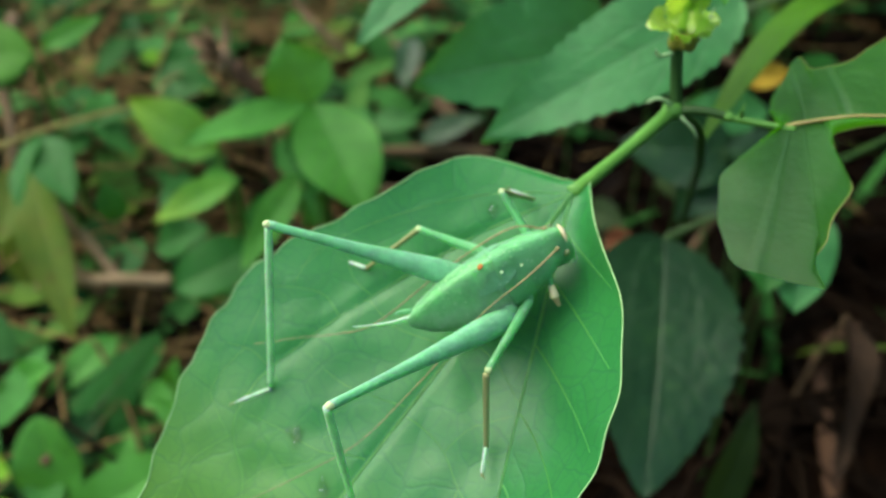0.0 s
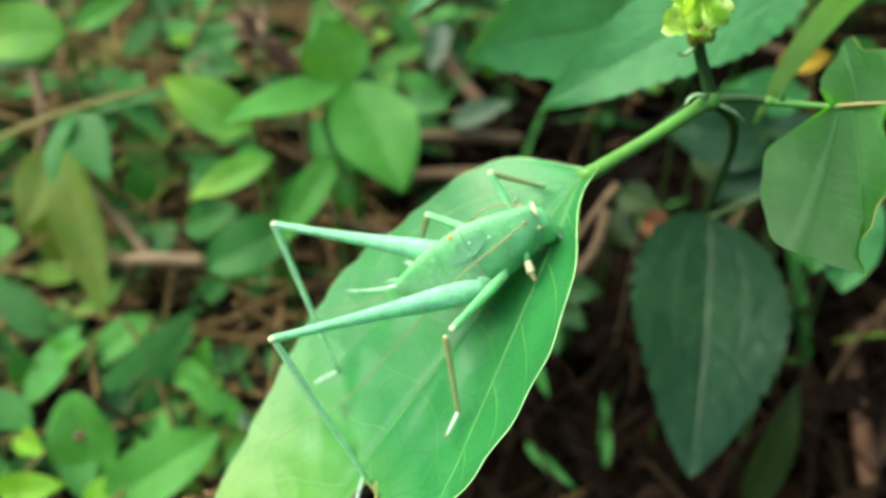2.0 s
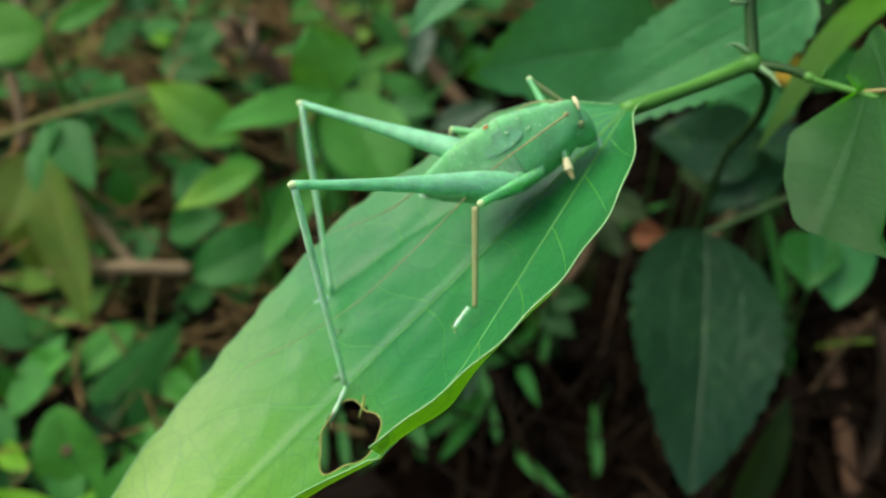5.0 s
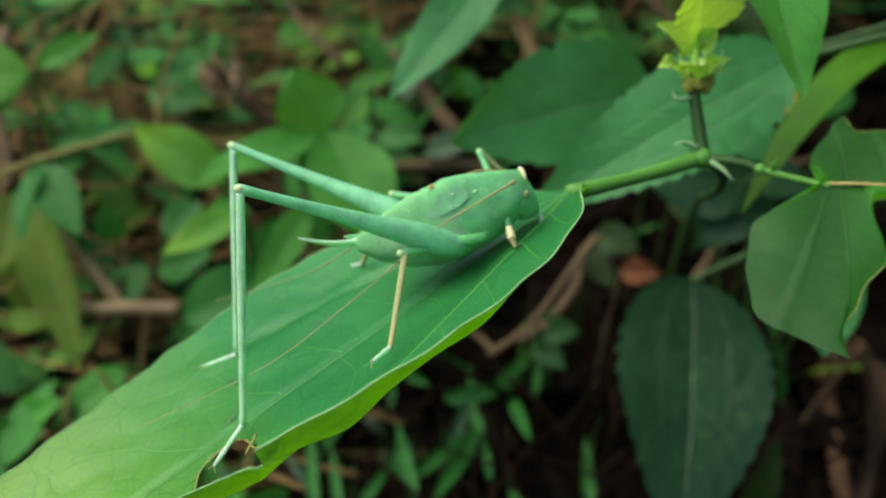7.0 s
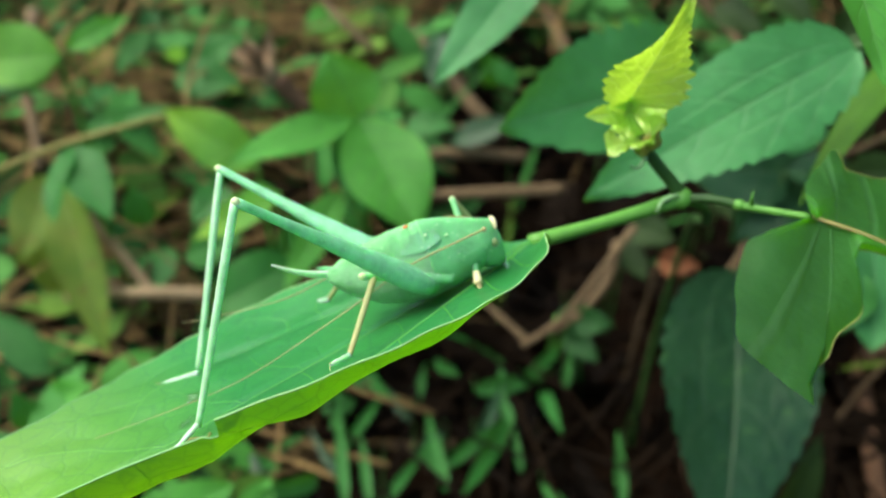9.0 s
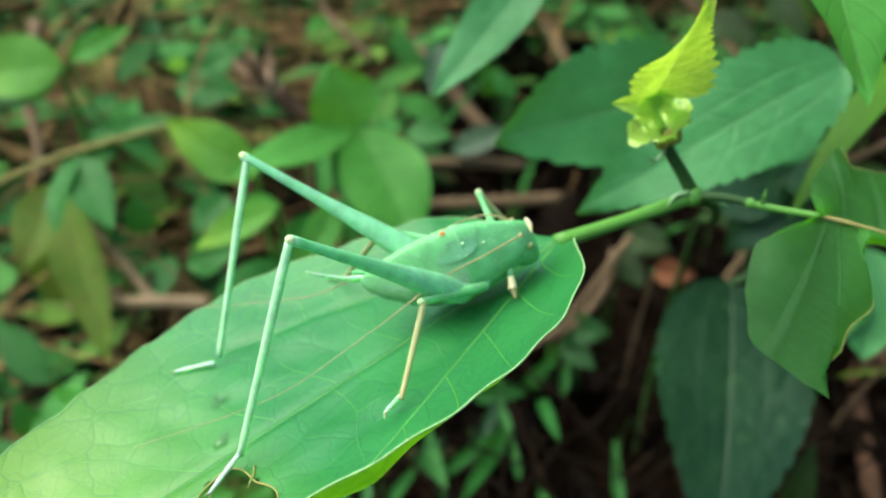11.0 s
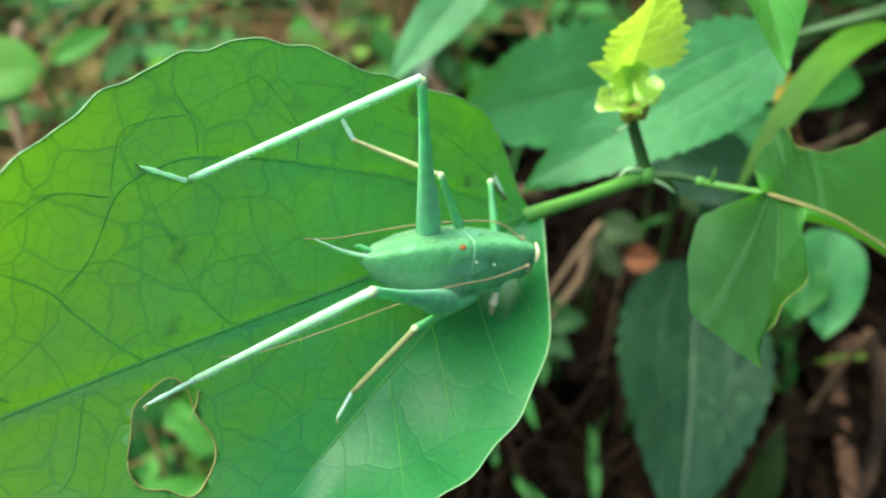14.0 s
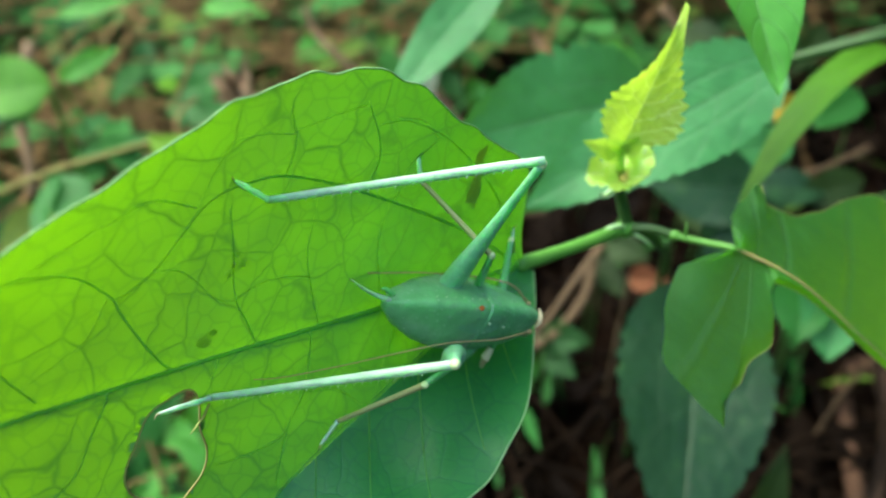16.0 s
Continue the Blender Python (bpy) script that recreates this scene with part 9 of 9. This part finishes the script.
    key(LEGS["front thigh"], [
        (0, 0.013, 0.00296, 0.00577, 54.67, -19.27, -6.02), (0.5, 0.013, 0.00296, 0.00577, 49.22, -13.8, -4.22),
        (1, 0.013, 0.00296, 0.00577, 43.53, -14.51, -4.45), (1.5, 0.013, 0.00296, 0.00577, 42.72, -17.29, -5.36),
        (2, 0.013, 0.00296, 0.00577, 46.56, -17.79, -5.52), (2.5, 0.013, 0.00296, 0.00577, 49.08, -18.1, -5.63),
        (3, 0.013, 0.00296, 0.00577, 55.81, -18.49, -5.76), (3.5, 0.013, 0.00296, 0.00577, 56.76, -19.97, -6.26),
        (6, 0.013, 0.00296, 0.00577, 62.76, -31.6, -10.64), (6.2, 0.013, 0.00296, 0.00577, 62.42, -33.09, -11.28),
        (6.5, 0.013, 0.00296, 0.00577, 62.95, -32.28, -10.92), (7, 0.013, 0.00296, 0.00577, 61.78, -31.37, -10.54),
        (7.5, 0.013, 0.00296, 0.00577, 62.86, -30.47, -10.16), (8, 0.013, 0.00296, 0.00577, 61.12, -31.79, -10.72),
        (8.5, 0.013, 0.00296, 0.00577, 55.99, -29.57, -9.8), (9, 0.013, 0.00296, 0.00577, 61.21, -31.18, -10.46),
        (11.5, 0.013, 0.00296, 0.00577, 67.25, -29.15, -9.63), (12, 0.013, 0.00296, 0.00577, 73.76, -38.48, -13.8),
        (12.5, 0.013, 0.00296, 0.00577, 71.82, -30.16, -10.04), (13, 0.013, 0.00296, 0.00577, 67.55, -21.67, -6.85),
        (13.6, 0.013, 0.00296, 0.00577, 66.52, -20.16, -6.33), (14, 0.013, 0.00296, 0.00577, 68.46, -24.39, -7.82),
        (14.5, 0.013, 0.00296, 0.00577, 64.66, -25.97, -8.4), (14.9, 0.013, 0.00296, 0.00577, 66.15, -28.38, -9.33),
        (15.5, 0.013, 0.00296, 0.00577, 66.71, -26.31, -8.53), (16, 0.013, 0.00296, 0.00577, 65.69, -24.06, -7.7)])
    key(LEGS["front shin"], [
        (0, 0.00973, -0.00645, 0.01226, 173.21, -26.68, -171.33), (0.5, 0.01052, -0.00577, 0.01322, 176.87, -27.28, -171.1),
        (1, 0.01026, -0.0049, 0.01397, 178, -25.55, -171.75), (1.5, 0.00975, -0.00462, 0.01389, 174.39, -28.61, -170.58),
        (2, 0.00975, -0.00523, 0.0134, 170.14, -27.91, -170.86), (2.5, 0.00977, -0.00559, 0.01304, 171.58, -26.25, -171.49),
        (3, 0.00997, -0.00642, 0.01198, 171.13, -23.91, -172.36), (3.5, 0.00975, -0.00655, 0.01181, 170.11, -24.19, -172.26),
        (6, 0.00831, -0.00676, 0.01034, 144.42, -17.1, -174.7), (6.2, 0.00805, -0.00667, 0.01033, 142.39, -18.11, -174.37),
        (6.5, 0.00822, -0.00677, 0.01029, 141.99, -19.44, -173.92), (7, 0.00826, -0.0067, 0.01052, 151.07, -15.67, -175.17),
        (7.5, 0.00849, -0.00683, 0.01038, 151.98, -15.03, -175.38), (8, 0.00815, -0.0066, 0.0106, 155.48, -17.73, -174.49),
        (8.5, 0.00815, -0.00608, 0.01148, 165.68, -21.75, -173.13), (9, 0.00823, -0.00668, 0.01063, 162.15, -20.07, -173.71),
        (11.5, 0.00919, -0.00688, 0.00955, 152.44, -17.4, -174.6), (12, 0.00857, -0.00695, 0.0082, 159.42, -16.48, -174.91),
        (12.5, 0.00928, -0.00759, 0.0089, 155.53, -20.57, -173.54), (13, 0.01007, -0.00759, 0.00992, 165.29, -27.9, -170.86),
        (13.6, 0.01022, -0.00753, 0.01014, 161.47, -32.41, -169.02), (14, 0.00976, -0.00761, 0.00969, 163.75, -32.99, -168.77),
        (14.5, 0.00914, -0.00757, 0.01044, 163.66, -30.51, -169.82), (14.9, 0.00885, -0.00775, 0.01014, 159.17, -32.16, -169.13),
        (15.5, 0.00928, -0.00764, 0.01003, 163.65, -32.96, -168.78), (16, 0.00959, -0.00744, 0.01021, 162.35, -35.06, -167.85)])
    key(LEGS["front foot"], [
        (0, 0.00481, -0.00591, 0.00274, 84.79, 32.41, 10.98), (0.5, 0.00558, -0.00595, 0.00369, 82.33, 34.39, 11.85),
        (1, 0.00563, -0.00519, 0.00429, 85.73, 37.01, 13.07), (1.5, 0.00455, -0.00443, 0.00454, 89.89, 40.98, 15.1),
        (2, 0.00458, -0.0042, 0.00408, 98.88, 48.56, 19.87), (2.5, 0.0049, -0.00473, 0.00353, 104.4, 55.14, 25.51),
        (3, 0.00549, -0.00535, 0.00228, 103.26, 56.16, 26.58), (3.5, 0.00521, -0.00531, 0.00217, 107.39, 59.04, 30.01),
        (6, 0.00517, -0.00077, 0.00198, 108.07, 49.96, 20.92), (6.2, 0.00475, -0.00036, 0.00218, 118.66, 60.33, 31.77),
        (6.5, 0.00463, -0.00034, 0.00211, 117.95, 59.66, 30.83), (7, 0.00527, -0.0017, 0.0014, 129.32, 67.44, 46.22),
        (7.5, 0.00563, -0.002, 0.00122, 145.21, 71.44, 63.3), (8, 0.00473, -0.00242, 0.00122, 173.33, 73.3, 91.43),
        (8.5, 0.00401, -0.00391, 0.00184, 143.61, 71, 60.59), (9, 0.00434, -0.00376, 0.00093, -168.41, 72.08, 111.93),
        (11.5, 0.00598, -0.00233, 0.00072, 111.45, 58.96, 29.9), (12, 0.00545, -0.00351, -0.00127, 94.73, 35.87, 12.53),
        (12.5, 0.00537, -0.00356, -0.00024, 88.23, 21.81, 6.89), (13, 0.00485, -0.00567, 0.00075, 78.13, 15.98, 4.93),
        (13.6, 0.00422, -0.00522, 0.00155, 71.82, 12.54, 3.83), (14, 0.00367, -0.00575, 0.00105, 65.79, 9.58, 2.9),
        (14.5, 0.00348, -0.00553, 0.0016, 62.79, 8.49, 2.57), (14.9, 0.0029, -0.00502, 0.00167, 62.66, 7.04, 2.12),
        (15.5, 0.00321, -0.00578, 0.0014, 57.46, 6.04, 1.82), (16, 0.00317, -0.0055, 0.00184, 56.66, 5.53, 1.67)])
    key(LEGS["far thigh"], [
        (0, 0.0175, -0.0015, 0.0078, 64.76, 52.31, 0), (0.5, 0.0175, -0.0015, 0.0078, 58.2, 46.89, 0),
        (1, 0.0175, -0.0015, 0.0078, 57.97, 46.16, 0), (1.5, 0.0175, -0.0015, 0.0078, 62.12, 45.69, 0),
        (2, 0.0175, -0.0015, 0.0078, 68.15, 64.49, 0), (2.5, 0.0175, -0.0015, 0.0078, 67.5, 74.55, 0),
        (3, 0.0175, -0.0015, 0.0078, 63.96, 79.68, 0), (3.5, 0.0175, -0.0015, 0.0078, 65.35, 84.65, 0),
        (6, 0.0175, -0.0015, 0.0078, 72.02, 71.21, 0), (6.2, 0.0175, -0.0015, 0.0078, 73.91, 70.72, 0),
        (6.5, 0.0175, -0.0015, 0.0078, 74.37, 67.78, 0), (7, 0.0175, -0.0015, 0.0078, 70.03, 77.67, 0),
        (7.5, 0.0175, -0.0015, 0.0078, 68.6, 83.75, 0), (8, 0.0175, -0.0015, 0.0078, 72.8, 87.66, 0),
        (8.5, 0.0175, -0.0015, 0.0078, 74.89, 83.85, 0), (9, 0.0175, -0.0015, 0.0078, 72.36, 96.49, 0),
        (11.5, 0.0175, -0.0015, 0.0078, 48.87, 70.13, 0), (12, 0.0175, -0.0015, 0.0078, 51.2, 70.51, 0),
        (12.5, 0.0175, -0.0015, 0.0078, 53.31, 56.81, 0), (13, 0.0175, -0.0015, 0.0078, 47.63, 40.2, 0),
        (13.6, 0.0175, -0.0015, 0.0078, 42.44, 26.28, 0), (14, 0.0175, -0.0015, 0.0078, 37.22, 20.43, 0),
        (14.5, 0.0175, -0.0015, 0.0078, 31.8, 18.92, 0), (14.9, 0.0175, -0.0015, 0.0078, 30.01, 18.39, 0),
        (15.5, 0.0175, -0.0015, 0.0078, 22.56, 19.24, 0), (16, 0.0175, -0.0015, 0.0078, 21.46, 18.4, 0)])
    key(LEGS["far shin"], [
        (0, 0.02195, -0.01344, 0.01124, 30.71, 132.63, 0), (0.5, 0.02258, -0.01272, 0.01255, 28.83, 128.55, 0),
        (1, 0.02255, -0.01269, 0.01265, 26.74, 130.2, 0), (1.5, 0.02192, -0.01317, 0.01211, 22.12, 136.53, 0),
        (2, 0.02193, -0.01375, 0.00992, 21.18, 140.31, 0), (2.5, 0.02237, -0.0137, 0.00915, 22.53, 139.66, 0),
        (3, 0.0232, -0.01336, 0.00884, 23.76, 137.31, 0), (3.5, 0.02298, -0.0135, 0.00831, 23.64, 138.62, 0),
        (6, 0.02136, -0.01406, 0.00911, 16.66, 144.16, 0), (6.2, 0.02095, -0.01418, 0.00901, 14.89, 145.48, 0),
        (6.5, 0.02079, -0.01421, 0.00915, 15.15, 145.49, 0), (7, 0.0219, -0.01391, 0.00876, 17.99, 142.98, 0),
        (7.5, 0.02229, -0.01379, 0.00832, 19.01, 142.31, 0), (8, 0.0214, -0.01411, 0.00796, 21.37, 143.64, 0),
        (8.5, 0.02092, -0.01424, 0.00817, 27.23, 142.67, 0), (9, 0.02148, -0.01408, 0.00735, 25.11, 143.03, 0),
        (11.5, 0.02567, -0.01144, 0.01075, 29.42, 153.17, 0), (12, 0.0253, -0.01179, 0.01056, 36.53, 154.22, 0),
        (12.5, 0.0241, -0.01209, 0.01212, 38.87, 150.18, 0), (13, 0.02324, -0.01125, 0.01459, 49.07, 140.87, 0),
        (13.6, 0.02181, -0.01041, 0.01653, 48.17, 136.16, 0), (14, 0.02117, -0.00948, 0.01765, 52.1, 134.15, 0),
        (14.5, 0.02114, -0.00846, 0.01841, 54.97, 132.73, 0), (14.9, 0.02111, -0.0081, 0.01865, 57.27, 138.01, 0),
        (15.5, 0.02152, -0.00656, 0.01931, 63.28, 132.21, 0), (16, 0.02138, -0.00633, 0.01946, 63.89, 130.09, 0)])
    key(LEGS["far foot"], [
        (0, 0.03081, -0.02059, 0.00309, 93.64, 72.06, 19.57), (0.5, 0.03217, -0.01947, 0.00491, 87.52, 70.59, 16.23),
        (1, 0.0321, -0.01899, 0.00458, 97.56, 74.03, 25.32), (1.5, 0.03084, -0.01844, 0.0027, 116.26, 77.5, 43.07),
        (2, 0.03027, -0.01881, -0.00013, 169.86, 78.35, 94.98), (2.5, 0.03074, -0.01906, -0.00071, -174.3, 76.24, 111.84),
        (3, 0.03189, -0.019, -0.00058, 177.38, 77.25, 105.45), (3.5, 0.03146, -0.01911, -0.00131, -172.97, 75.64, 114.85),
        (6, 0.02921, -0.01807, -0.00176, -150.94, 70.66, 130.22), (6.2, 0.02862, -0.01778, -0.00214, -144.34, 66.35, 137.36),
        (6.5, 0.02845, -0.01787, -0.00199, -144.34, 66.43, 137.25), (7, 0.02992, -0.01823, -0.00187, -148.38, 67.29, 136.06),
        (7.5, 0.03038, -0.01835, -0.00215, -147.11, 65.68, 138.23), (8, 0.02913, -0.01921, -0.00254, -143.56, 62.71, 141.51),
        (8.5, 0.02847, -0.02065, -0.00173, -145.53, 65.11, 138.91), (9, 0.0291, -0.02002, -0.00278, -144.46, 61.9, 142.28),
        (11.5, 0.03117, -0.01832, -0.00013, -162.13, 73.38, 123.38), (12, 0.03019, -0.02012, 0.00043, 143.55, 79.07, 66.2),
        (12.5, 0.02952, -0.02087, 0.00266, 101.76, 72.97, 22.01), (13, 0.02903, -0.02183, 0.00748, 77.85, 58.06, 1.2),
        (13.6, 0.02828, -0.02084, 0.0098, 70.48, 49.18, -3.89), (14, 0.02734, -0.02053, 0.01166, 64.51, 41.53, -6.93),
        (14.5, 0.02704, -0.01992, 0.01296, 61.78, 38.25, -8.01), (14.9, 0.02617, -0.01988, 0.01302, 62.08, 36.84, -8.45),
        (15.5, 0.02618, -0.01907, 0.01508, 57, 32.44, -9.71), (16, 0.02609, -0.0189, 0.01549, 56.45, 31.41, -9.98)])


motions()
